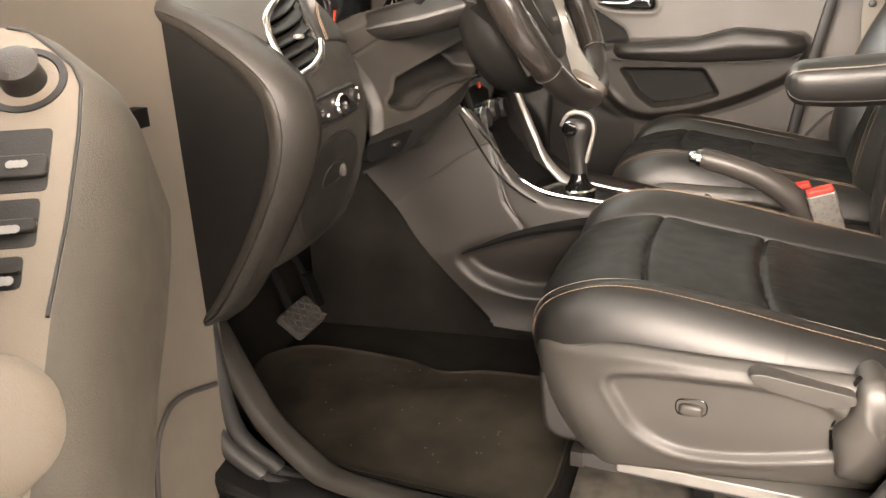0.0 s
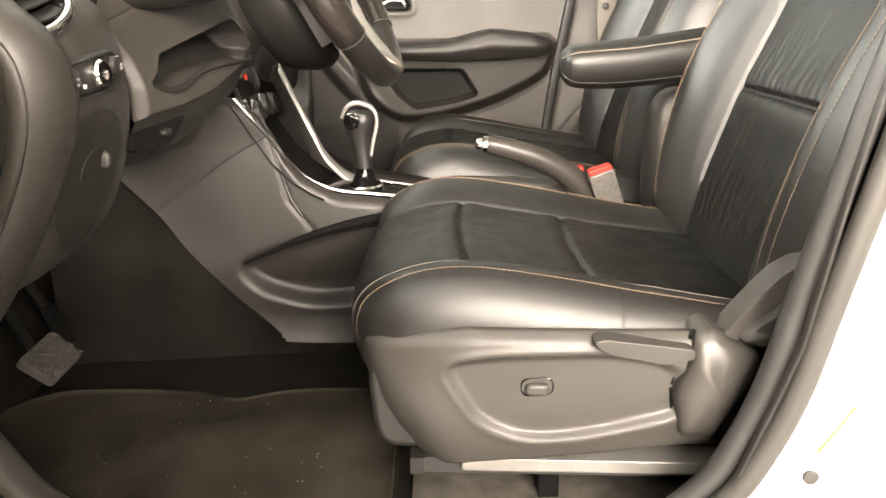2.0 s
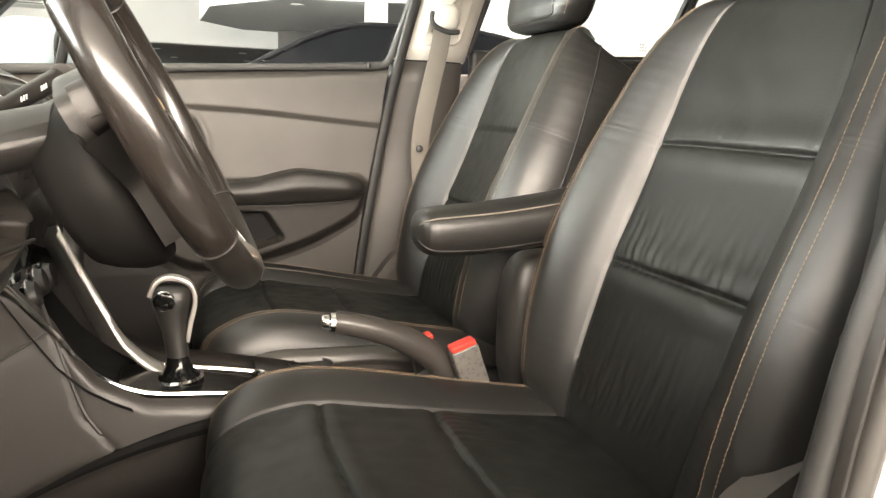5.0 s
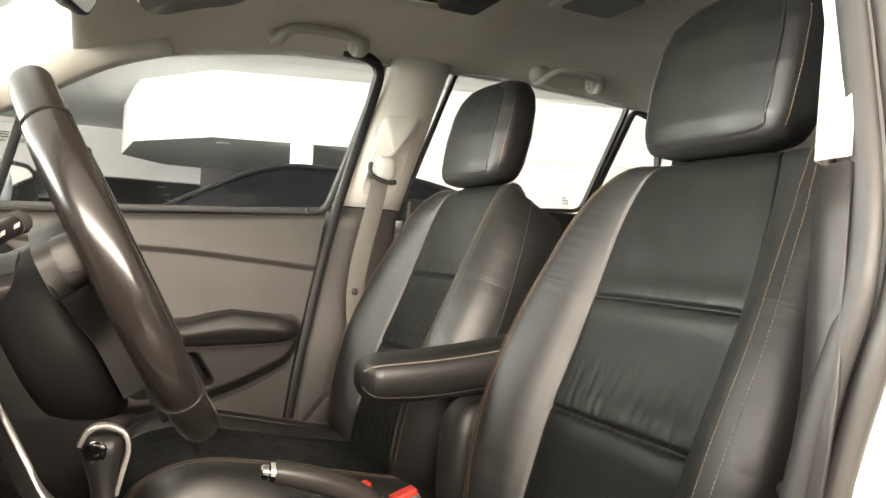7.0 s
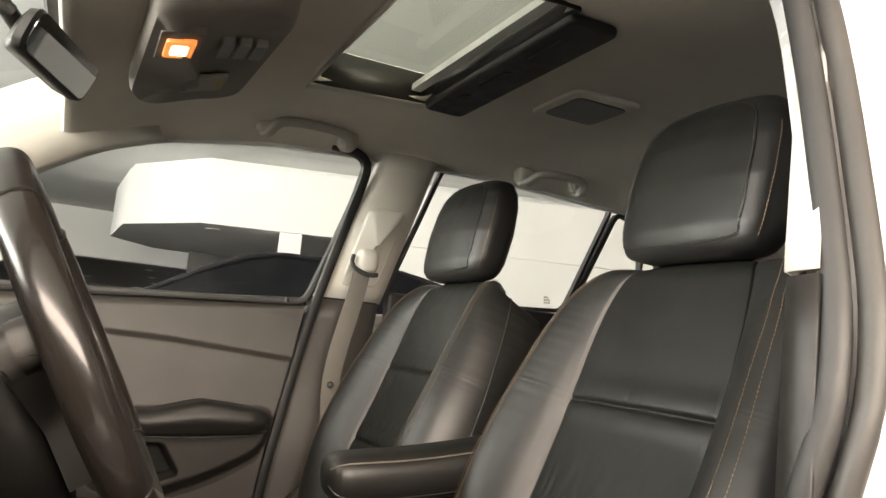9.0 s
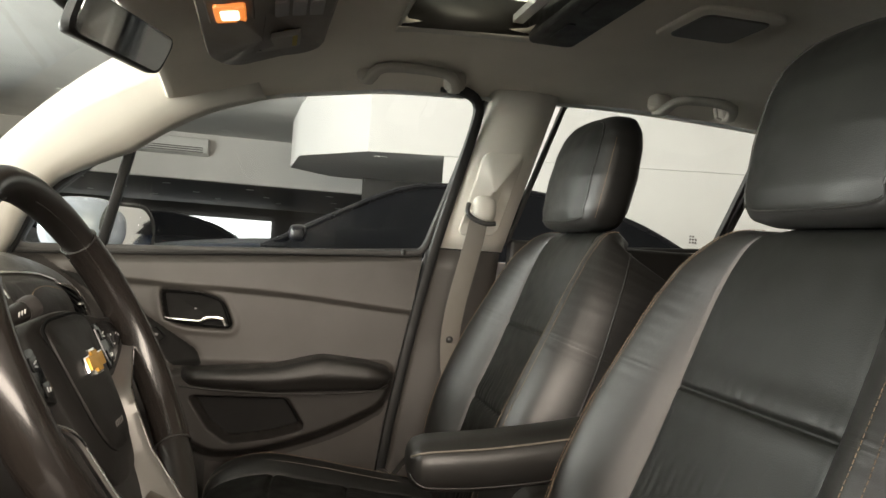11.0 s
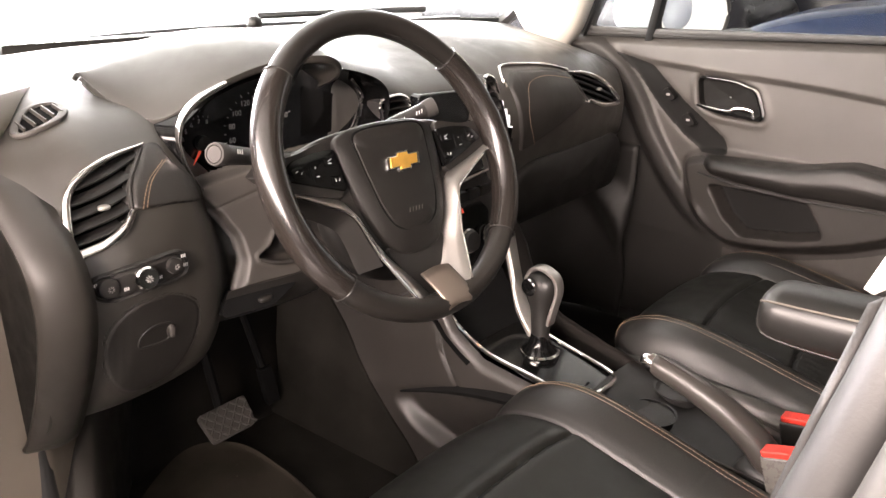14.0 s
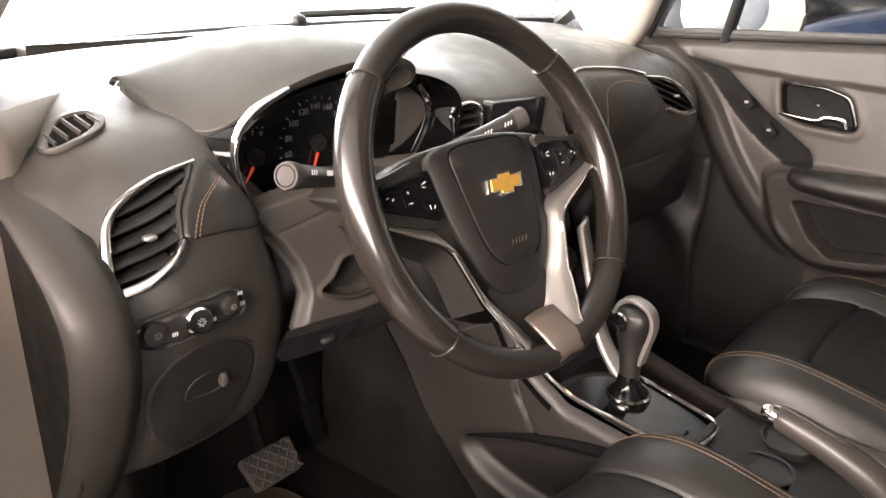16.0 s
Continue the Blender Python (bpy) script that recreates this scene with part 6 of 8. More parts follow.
# side spokes with switch pads
for s in (-1, 1):
    arm = [(s * 0.085, 0.047), (s * 0.13, 0.036), (s * 0.166, 0.036), (s * 0.168, 0.002), (s * 0.13, -0.010), (s * 0.080, -0.024)]
    sp = wheel_plate("spoke", arm if s > 0 else arm[::-1], -0.034, -0.013, CHARCOAL, wheel, "", 0.002)
    pd = [(s * 0.080, 0.034), (s * 0.110, 0.034), (s * 0.140, 0.029), (s * 0.157, 0.012), (s * 0.120, -0.002), (s * 0.078, -0.016)]
    pad = wheel_plate("switch_pad", pd if s > 0 else pd[::-1], -0.016, -0.008, GLOSSBLACK, sp, "gloss black control pad", 0.001, 0.006)
    for i, (r, u, w, h) in enumerate(((0.092, 0.021, 0.008, 0.006), (0.089, -0.001, 0.008, 0.006), (0.113, 0.012, 0.007, 0.010), (0.135, 0.015, 0.008, 0.006))):
        bt = wheel_plate("button", [(s * r - w, u - h), (s * r + w, u - h), (s * r + w, u + h), (s * r - w, u + h)], -0.009, -0.0064, GLOSSBLACK, pad, "", 0.0003, 0.003)
        marks = (((-0.003, 0.0, 0.003, 0.002), (-0.003, -0.002, 0.001, -0.003)), ((-0.003, -0.002, -0.003, 0.002), (0.001, -0.002, 0.003, 0.001)), ((0.0, 0.004, 0.0, 0.006), (-0.002, -0.005, 0.002, -0.005)), ((-0.004, 0.001, -0.001, 0.002), (0.002, -0.002, 0.004, 0.0)))[i]
        mesh("symbol", *join(*[tube([on_wheel(s * r + a, u + b, -0.0059), on_wheel(s * r + c, u + d, -0.0059)], 0.0005, 4) for a, b, c, d in marks]), WHITEMARK, bt)
    outer = spline([(0.163, -0.003), (0.115, -0.027), (0.086, -0.044), (0.075, -0.070), (0.063, -0.108), (0.042, -0.166)], 36)
    inner = spline([(0.168, 0.008), (0.127, -0.003), (0.081, -0.023), (0.061, -0.066), (0.037, -0.106), (0.008, -0.160)], 36)
    rows = []
    for k, h in ((0.0, -0.007), (0.05, -0.003), (0.15, -0.003), (0.4, -0.009), (0.7, -0.017), (1.0, -0.024), (1.0, -0.028)):
        q = outer * (1 - k) + inner * k
        rows.append([on_wheel(s * r, u, h + 0.014 * min(1, max(0, (-0.10 - u) / 0.06))) for r, u in q])
    mesh("spoke_trim", *grid(np.array(rows)), SATIN, wheel, "satin silver spoke trim", smooth=60)
    fin = outer + (outer - inner) * np.linspace(0.4, 0.5, 36)[:, None]
    mesh("spoke_back", *grid(np.array([[on_wheel(s * r, u, h) for r, u in q] for q, h in ((outer[:29], -0.010), ((outer * 0.6 + fin * 0.4)[:29], -0.026), (fin[:29], -0.044), (inner[:29], -0.046))])), DARKPLASTIC, wheel, "dark back of the spoke", smooth=60)
    mesh("trim_edge", *tube([on_wheel(s * r, u, -0.003 + 0.014 * min(1, max(0, (-0.10 - u) / 0.06))) for r, u in outer], 0.0013, 6), CHROME, wheel, "bright edge line")
wheel_plate("lower_spoke", [(-0.05, -0.09), (0.05, -0.09), (0.012, -0.16), (-0.012, -0.16)], -0.03, -0.016, DARKPLASTIC, wheel, "", 0.0)
rows = []
for u, hw, n0 in ((-0.128, 0.036, -0.006), (-0.140, 0.036, 0.003), (-0.152, 0.036, 0.0125), (-0.163, 0.035, 0.0180), (-0.1715, 0.033, 0.0192), (-0.178, 0.030, 0.0182)):
    rows.append([on_wheel(0.009 + r * hw * 0.66, u - 0.003 * r * r, n0 - 0.002 * r ** 4 - 0.001) for r in np.linspace(-1, 1, 15)])
mesh("spoke_foot", *grid(np.array(rows)), WARMSATIN, wheel, "satin foot of the lower spoke over the rim", smooth=60, solid=0.003)
mesh("hub_back", *lathe([(0.070, -0.046), (0.084, -0.050), (0.088, -0.060), (0.084, -0.078), (0.074, -0.096), (0.062, -0.110)], WC + WU * -0.044, WN, 36), material("hub_back_plastic", (0.009, 0.0086, 0.008), 0.55, spec=0.12, grain=0.4, scale=800), wheel, "dark moulded back of the hub", smooth=60)
mesh("column", *tube([WC - WN * 0.03, WC - WN * 0.10], 0.045, 20), DARKPLASTIC, wheel)

# ---- centre console ----
console = thing("centre_console", (-0.3, -0.05, 0.345), "grey centre console with a gloss black gear gate", "centre console")
CT_X = [-0.86, -0.62, -0.54, -0.505, -0.485, -0.455, -0.40, -0.31, -0.22, -0.12, 0.02, 0.30]
CT_Z = [0.78, 0.79, 0.765, 0.725, 0.685, 0.645, 0.613, 0.602, 0.585, 0.560, 0.545, 0.54]


def console_top(x):
    return np.interp(x, CT_X, CT_Z)


recess = soften([(-0.565, 0.497), (-0.46, 0.535), (-0.36, 0.562), (-0.25, 0.575), (-0.20, 0.54), (-0.22, 0.47), (-0.33, 0.435), (-0.44, 0.428), (-0.52, 0.45)], 0.03, 6)
CONSOLEPLASTIC = material("console_plastic", (0.023, 0.0205, 0.0185), 0.42, grain=0.5, scale=900, vary=0.08)
for side in (-1, 1):
    xs = np.linspace(-0.86, 0.28, 190)
    g = []
    for x in xs:
        z = np.linspace(0.345, console_top(x), 74)
        X = np.full_like(z, x)
        d = inside(X, z, recess)
        y = np.interp(x, [-0.86, -0.5, -0.3, 0.28], [0.20, 0.165, 0.150, 0.125]) - 0.02 * np.clip((z - 0.5) / 0.2, 0, 1) if side < 0 else np.interp(x, [-0.86, -0.5, -0.3, 0.28], [0.19, 0.12, 0.085, 0.085]) + 0 * z
        if side < 0:
            y = y - 0.026 * step(d, 0.014) * np.clip((0.60 - z) / 0.14, 0.25, 1)
            y = y - 0.003 * np.exp(-(near(X, z, [(-0.505, 0.72), (-0.475, 0.60), (-0.42, 0.535)]) / 0.0025) ** 2)
            y = y - 0.003 * np.exp(-(near(X, z, [(-0.505, 0.715), (-0.60, 0.655), (-0.70, 0.58)]) / 0.0025) ** 2)
            y = y + 0.022 * np.clip((0.42 - z) / 0.07, 0, 1) ** 2
        r = np.clip((z - console_top(x) + 0.02) / 0.02, 0, 1)
        y = y - 0.012 * r ** 2
        g.append(np.stack([X, side * y, z], -1))
    v, f = grid(np.array(g))
    c = v[np.array(f)].mean(1)
    cloth = (inside(c[:, 0], c[:, 2], [(-0.95, 0.95), (-0.82, 0.95), (-0.80, 0.72), (-0.74, 0.645), (-0.682, 0.582), (-0.648, 0.532), (-0.61, 0.486), (-0.561, 0.432), (-0.493, 0.366), (-0.40, 0.36), (0.4, 0.36), (0.4, 0.2), (-0.95, 0.2)]) > 0).astype(int)
    sp = mesh("side_panel", v, f, [CONSOLEPLASTIC, CARPET], console, "grey moulded side panel with a sunken pocket and carpeted foot", smooth=40, slots=cloth)
    if side < 0:
        q = spline([(-0.74, 0.645), (-0.682, 0.582), (-0.648, 0.532), (-0.61, 0.486), (-0.561, 0.432), (-0.500, 0.374)], 30)
        mesh("carpet_edge", *tube([(x, -np.interp(x, [-0.86, -0.5, -0.3, 0.28], [0.20, 0.165, 0.150, 0.125]) + 0.02 * min(1, max(0, (z - 0.5) / 0.2)) - 0.022 * min(1, max(0, (0.42 - z) / 0.07)) ** 2 - 0.001, z) for x, z in q], 0.003, 8), CARPET, sp, "rolled carpet edge")
        for line in ([(-0.512, 0.745), (-0.50, 0.70), (-0.475, 0.615), (-0.455, 0.578)], [(-0.505, 0.712), (-0.57, 0.675), (-0.615, 0.643)]):
            q = spline(line, 30)
            mesh("panel_joint", *tube([(x, -np.interp(x, [-0.86, -0.5, -0.3, 0.28], [0.20, 0.165, 0.150, 0.125]) + 0.02 * min(1, max(0, (z - 0.5) / 0.2)) + 0.0012, z) for x, z in q], 0.0022, 6), RUBBER, sp)
        q = spline([(-0.560, 0.499), (-0.46, 0.540), (-0.36, 0.566), (-0.25, 0.580)], 30)
        # solid black bar that paints the shade under the pocket's upper edge
        mesh("pocket_slot", *tube([(x, -np.interp(x, [-0.86, -0.5, -0.3, 0.28], [0.20, 0.165, 0.150, 0.125]) + 0.02 * min(1, max(0, (z - 0.5) / 0.2)) + 0.006, z) for x, z in q], 0.011, 8, taper=[0.2, 0.8, 1.1, 1.2]), VENTBLACK, sp, "dark slot at the pocket's mouth")
# top deck behind the gate
xs = np.linspace(-0.25, 0.28, 30)
g = [[(x, y, console_top(x) - 0.004 - 0.006 * abs(y) / 0.1) for y in np.linspace(np.interp(x, [-0.25, 0.28], [-0.134, -0.11]), 0.085, 10)] for x in xs]
mesh("top_deck", *grid(np.array(g)), DARKPLASTIC, console, smooth=50)
# channel up to the stack with silver edges
L = spline([(-0.545, -0.172, 0.775), (-0.505, -0.150, 0.715), (-0.480, -0.135, 0.672), (-0.45, -0.124, 0.637), (-0.40, -0.118, 0.614), (-0.33, -0.113, 0.605), (-0.265, -0.108, 0.598), (-0.242, -0.095, 0.594), (-0.234, -0.065, 0.592), (-0.234, -0.020, 0.588), (-0.243, 0.006, 0.586), (-0.27, 0.016, 0.588), (-0.34, 0.018, 0.598), (-0.40, 0.018, 0.608)], 90)
mesh("chrome_edge", *tube(L, 0.004, 8), CHROME, console, "thin bright chrome edge")
R = spline([(-0.535, 0.075, 0.80), (-0.505, 0.055, 0.745), (-0.475, 0.038, 0.69), (-0.45, 0.026, 0.645), (-0.42, 0.018, 0.615), (-0.395, 0.010, 0.600)], 40)
Rw = [R + (0.012, -0.026, -0.006), R + (0.014, -0.02, 0.002), R + (0.008, 0.004, 0.006), R + (-0.004, 0.018, 0.002), R + (-0.012, 0.022, -0.02)]
mesh("silver_cheek", *grid(np.array(Rw)), SATIN, console, "curved satin silver cheek beside the gate", smooth=60, solid=0.004)
gate = soften([(-0.44, -0.112), (-0.25, -0.104), (-0.238, -0.06), (-0.24, 0.0), (-0.26, 0.012), (-0.44, 0.014)], 0.02)
rows = [[(x, y, np.interp(x, [-0.44, -0.40, -0.24], [0.620, 0.603, 0.584]) - o) for x, y in gate] for o in (0.03, 0.004)]
mesh("gear_gate", *grid(np.array(rows), True, True), GLOSSBLACK, console, "gloss black gear gate", bevel=0.003)
def on_gate(outline, lo, hi):
    return grid(np.array([[(x, y, np.interp(x, [-0.44, -0.40, -0.24], [0.620, 0.603, 0.584]) + o) for x, y in outline] for o in (lo, hi)]), True, True)


mesh("gate_slot", *on_gate(soften([(-0.335, -0.052), (-0.262, -0.050), (-0.262, -0.034), (-0.335, -0.034)], 0.006), -0.012, -0.0028), VENTBLACK, console)
mesh("gate_panel", *on_gate(soften([(-0.33, -0.088), (-0.262, -0.084), (-0.262, -0.062), (-0.33, -0.062)], 0.004), -0.012, -0.0030), DARKPLASTIC, console, "black gear position strip")
for i in range(4):
    mesh("marking", *on_gate([(-0.318 + 0.014 * i, -0.078), (-0.313 + 0.014 * i, -0.078), (-0.313 + 0.014 * i, -0.071), (-0.318 + 0.014 * i, -0.071)], -0.004, -0.0024), FAINTMARK, console, "pale gear marking")
chan = []
for x, z in ((-0.56, 0.76), (-0.53, 0.71), (-0.50, 0.665), (-0.47, 0.635), (-0.44, 0.616), (-0.42, 0.606)):
    chan.append([(x - 0.012 * math.cos((y + 0.05) * 18), y, z) for y in np.linspace(-0.16, 0.05, 9)])
# shallow sheet; its black stands in for the shade of a deep cubby
mesh("channel", *grid(np.array(chan)), VENTBLACK, console, "black channel", smooth=60)
for y in (-0.045, 0.045):
    mesh("cup_holder", *lathe([(0.036, 0.0), (0.038, 0.004), (0.034, 0.004), (0.033, -0.03)], (-0.16, y + 0.02, 0.569), (0, 0, 1), 28), RUBBER, console)

# gear selector
sel = thing("gear_selector", (-0.362, -0.035, 0.603), "gear selector with a dark grip and silver crown", "gear lever")
mesh("boot", *lathe([(0.034, -0.012), (0.031, 0.002), (0.022, 0.010), (0.017, 0.020), (0.015, 0.032)], (-0.362, -0.035, 0.603), (-0.05, 0, 1), 28), GLOSSBLACK, sel, "gloss black collar")
mesh("boot_ring", *lathe([(0.033, -0.004), (0.034, 0.000), (0.031, 0.003)], (-0.362, -0.035, 0.603), (-0.05, 0, 1), 28), CHROME, sel, "chrome collar ring")
rows = []
for t in np.linspace(0, 1, 20):
    c = np.array((-0.362 - 0.012 * t, -0.035 + 0.004 * t, 0.625 + 0.115 * t))
    wx = np.interp(t, [0, 0.4, 0.62, 0.8, 0.94, 1], [0.015, 0.0165, 0.022, 0.028, 0.025, 0.008])
    wy = np.interp(t, [0, 0.4, 0.62, 0.8, 0.94, 1], [0.013, 0.0145, 0.018, 0.021, 0.018, 0.006])
    a = np.linspace(0, 2 * np.pi, 24, endpoint=False)
    rows.append(np.stack([c[0] + 0.010 * np.clip(t - 0.6, 0, 1) + wx * np.cos(a), c[1] + wy * np.sin(a), np.full(24, c[2])], -1))
kn = mesh("grip", *grid(np.array(rows), True, True), LEATHER, sel, "dark leather grip", smooth=70)
crown = spline([(-0.398, -0.03, 0.722), (-0.388, -0.03, 0.742), (-0.368, -0.03, 0.748), (-0.345, -0.03, 0.738), (-0.338, -0.03, 0.715), (-0.345, -0.03, 0.68), (-0.350, -0.03, 0.655)], 30)
mesh("crown", *tube(crown, 0.008, 8, flat=(0.020, 0.007), up=(0.3, 0, 1)), SATIN, kn, "silver crown strip")
mesh("side_button", *lathe([(0.013, 0), (0.013, 0.007), (0.009, 0.009), (0.001, 0.009)], (-0.378, -0.052, 0.720), (-0.1, -1, 0), 20), GLOSSBLACK, kn, "round side button")
mesh("button_ring", *lathe([(0.0138, 0.0), (0.0145, 0.005), (0.0128, 0.007)], (-0.378, -0.052, 0.720), (-0.1, -1, 0), 20), CHROME, kn)

# handbrake
hb = thing("handbrake", (-0.05, -0.06, 0.555), "leather-wrapped handbrake lever with a chrome button", "handbrake")
lv = spline([(-0.150, -0.072, 0.682), (-0.135, -0.072, 0.680), (-0.09, -0.070, 0.668), (-0.04, -0.067, 0.648), (0.0, -0.064, 0.622), (0.03, -0.062, 0.592), (0.05, -0.06, 0.56)], 40)
# grip leather is raised to grey to carry the light on its top
mesh("grip", *tube(lv, 0.0185, 18, taper=[0.72, 0.90, 1.0, 1.08, 1.15, 1.2, 1.1]), material("lit_grip_leather", (0.045, 0.040, 0.036), 0.34, grain=0.2, scale=700, kind="cells", vary=0.08, rvary=0.03), hb, "worn grey leather grip", smooth=70)
mesh("seam", *tube(lv[3:30] + (0, -0.004, 0.0185), 0.0012, 5), DARKPLASTIC, hb)
mesh("release_button", *lathe([(0.0145, -0.008), (0.0140, 0.004), (0.0105, 0.006), (0.0105, 0.012), (0.008, 0.016), (0.001, 0.017)], (-0.150, -0.072, 0.682), (-1, 0, 0.08), 20), CHROME, hb, "chrome release button")
mesh("boot", *dome((0.03, -0.062, 0.56), (0.05, 0.03, 0.035), 2.6), LEATHER, hb)


# buckles
def buckle(x, y, z, lean, label, body=CLEARGREY):
    b = thing("seat_belt_buckle", (x + 0.03, y, z - 0.10), label, "belt buckle", "belt buckles")
    rot = Matrix.Rotation(radians(lean), 3, "Y")
    def put(pack):
        v, f = pack
        return np.array([np.array(rot @ Vector(q)) + (x, y, z) for q in v]), f
    mesh("body", *put(box((-0.022, -0.013, -0.095), (0.022, 0.013, -0.008))), body, b, "scuffed grey casing", bevel=0.004)
    mesh("press_button", *put(box((-0.020, -0.0115, -0.010), (0.020, 0.0115, 0.000))), RED, b, "red press button", bevel=0.003)
    mesh("strap", *put(box((-0.016, -0.004, -0.16), (0.016, 0.004, -0.09))), DARKPLASTIC, b, "", bevel=0.002)
    return b


buckle(0.040, -0.100, 0.648, -20, "seat belt buckle with a red button beside the driver's seat")
buckle(0.022, 0.048, 0.615, -14, "seat belt buckle with a red button beside the passenger seat", DARKPLASTIC)
mesh("armrest_mount", *dome((0.215, -0.045, 0.65), (0.085, 0.045, 0.125), 4.0), DARKPLASTIC, driver, "dark moulded armrest mount")

# pedals
pd = thing("brake_pedal", (-0.80, -0.37, 0.40), "ribbed rubber brake pedal", "pedal")
P0, PX, PY = np.array((-0.793, -0.3615, 0.426)), np.array((0.0, 1, 0.02)), np.array((-0.77, 0, 0.64))
PZ = np.cross(PX, PY)
def ped(u, v, w):
    return P0 + u * PX + v * PY + w * PZ
padp = soften([(-0.044, -0.029), (0.042, -0.029), (0.049, 0.028), (-0.048, 0.028)], 0.008)
mesh("pad", *grid(np.array([[ped(u, v, -0.008) for u, v in padp], [ped(u, v, 0.006) for u, v in padp]]), True, True), PEDALRUBBER, pd, bevel=0.003)
ribs = []
for i in range(9):
    for j in range(5):
        c = (-0.040 + 0.010 * i, -0.022 + 0.011 * j)
        k = 1 if (i + j) % 2 else -1
        ribs.append(tube([ped(c[0] - 0.0042, c[1] - 0.0042 * k, 0.0065), ped(c[0] + 0.0042, c[1] + 0.0042 * k, 0.0065)], 0.0022, 5))
mesh("ribs", *join(*ribs), PEDALRUBBER, pd, smooth=30)
mesh("arm", *tube([ped(0, 0.02, -0.01), (-0.86, -0.36, 0.56), (-0.93, -0.355, 0.68)], 0.009, 8), VENTBLACK, pd)
ap = thing("accelerator_pedal", (-0.82, -0.24, 0.40), "slim black accelerator pedal", "pedal")
mesh("pad", *slab(soften([(-0.838, 0.392), (-0.823, 0.388), (-0.846, 0.457), (-0.861, 0.457)], 0.005), "y", -0.252, -0.224), VENTBLACK, ap, bevel=0.004)
mesh("arm", *tube([(-0.858, -0.238, 0.455), (-0.93, -0.24, 0.60)], 0.008, 8), VENTBLACK, ap)

# floor mat
matp = spline([(-0.86, -0.41), (-0.80, -0.53), (-0.72, -0.60), (-0.62, -0.642), (-0.5, -0.65), (-0.32, -0.65), (-0.287, -0.62), (-0.285, -0.50), (-0.287, -0.37), (-0.32, -0.335), (-0.45, -0.332), (-0.53, -0.352), (-0.60, -0.330), (-0.70, -0.322), (-0.81, -0.335)], 110, True)
rows = []
mrng = np.random.default_rng(5)
for k, o in ((1.0, 0.346), (1.0, 0.352), (0.985, 0.357), (0.96, 0.354), (0.9, 0.354), (0.7, 0.3545), (0.4, 0.355), (0.02, 0.355)):
    rows.append([(-0.55 + (x + 0.55) * k, -0.43 + (y + 0.43) * k, o + (0.003 * math.sin(9 * x + 6 * y) if k < 0.99 else 0)) for x, y in matp])
fm = thing("floor_mat", (-0.55, -0.43, 0.346), "worn dusty dark carpet mat in the driver's footwell", "floor mat")
mesh("mat_top", *grid(np.array(rows), True, True), MATCLOTH, fm, smooth=60)
mesh("bound_edge", *tube(np.array([(x, y, 0.351) for x, y in matp]), 0.0035, 6, True), CARPET, fm)
specks = []
for i in range(40):
    x, y = mrng.uniform(-0.76, -0.32), mrng.uniform(-0.6, -0.36)
    r = mrng.uniform(0.0003, 0.0010)
    specks.append(box((x, y, 0.357), (x + r * 2, y + r, 0.3583)))
tagged(mesh("crumbs", *join(*specks), material("dust", (0.11, 0.10, 0.085), 0.95, spec=0.1)), "tiny pale crumbs on the floor mat", "crumbs", kind="stuff")
# carpet beside and under the seat, coloured grey for the light on it
LITCARPET = material("lit_carpet", (0.075, 0.069, 0.060), 1.0, spec=0.05, grain=1.0, scale=700, vary=0.35, blotch=30)
cp = soften([(-0.262, -0.652), (0.30, -0.652), (0.30, -0.17), (-0.262, -0.17)], 0.02)
structure("carpet_rear", grid(np.array([[(x, y, z) for x, y in -0.0 + cp] for z in (0.3445, 0.351)] + [[(0.02 + (x - 0.02) * 0.97, -0.41 + (y + 0.41) * 0.96, 0.354) for x, y in cp]]), True, True), LITCARPET, "worn carpet beside the driver's seat, coloured grey for the light on it", smooth=60)
# moulded sill cover that sweeps up into the driver's footwell
plan = spline([(-1.00, -0.43), (-0.92, -0.49), (-0.84, -0.55), (-0.75, -0.605), (-0.66, -0.645), (-0.57, -0.662), (-0.45, -0.665), (-0.20, -0.665), (0.05, -0.66)], 60)
rows = []
for x, y in plan:
    hi = float(np.interp(x, [-1.0, -0.85, -0.75, -0.66, -0.57, -0.45, 0.05], [0.66, 0.60, 0.52, 0.43, 0.375, 0.362, 0.362]))
    rows.append([(x + 0.012, y + 0.010, 0.344), (x + 0.006, y + 0.004, 0.344 + (hi - 0.344) * 0.5), (x, y - 0.004, hi - 0.006), (x - 0.004, y - 0.012, hi), (x - 0.010, y - 0.030, hi + 0.002), (x - 0.014, y - 0.045, hi - 0.006)])
structure("sill_cover", grid(np.array(rows)), material("sill_cover_plastic", (0.030, 0.026, 0.021), 0.5, grain=0.5, scale=700, vary=0.12), "dark moulded sill cover sweeping up beside the pedals", smooth=60, solid=0.003)
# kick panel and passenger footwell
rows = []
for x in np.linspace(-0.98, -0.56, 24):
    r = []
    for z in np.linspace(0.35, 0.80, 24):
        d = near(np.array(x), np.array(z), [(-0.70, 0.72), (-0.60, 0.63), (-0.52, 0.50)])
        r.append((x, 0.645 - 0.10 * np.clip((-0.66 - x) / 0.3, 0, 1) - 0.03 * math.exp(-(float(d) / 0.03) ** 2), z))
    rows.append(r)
# footwell shade is put into the kick panel's dark colour
structure("kick_panel", grid(np.array(rows)), LOWDASH, "moulded kick panel in the passenger footwell, coloured dark for the shade there", smooth=60, solid=0.004)

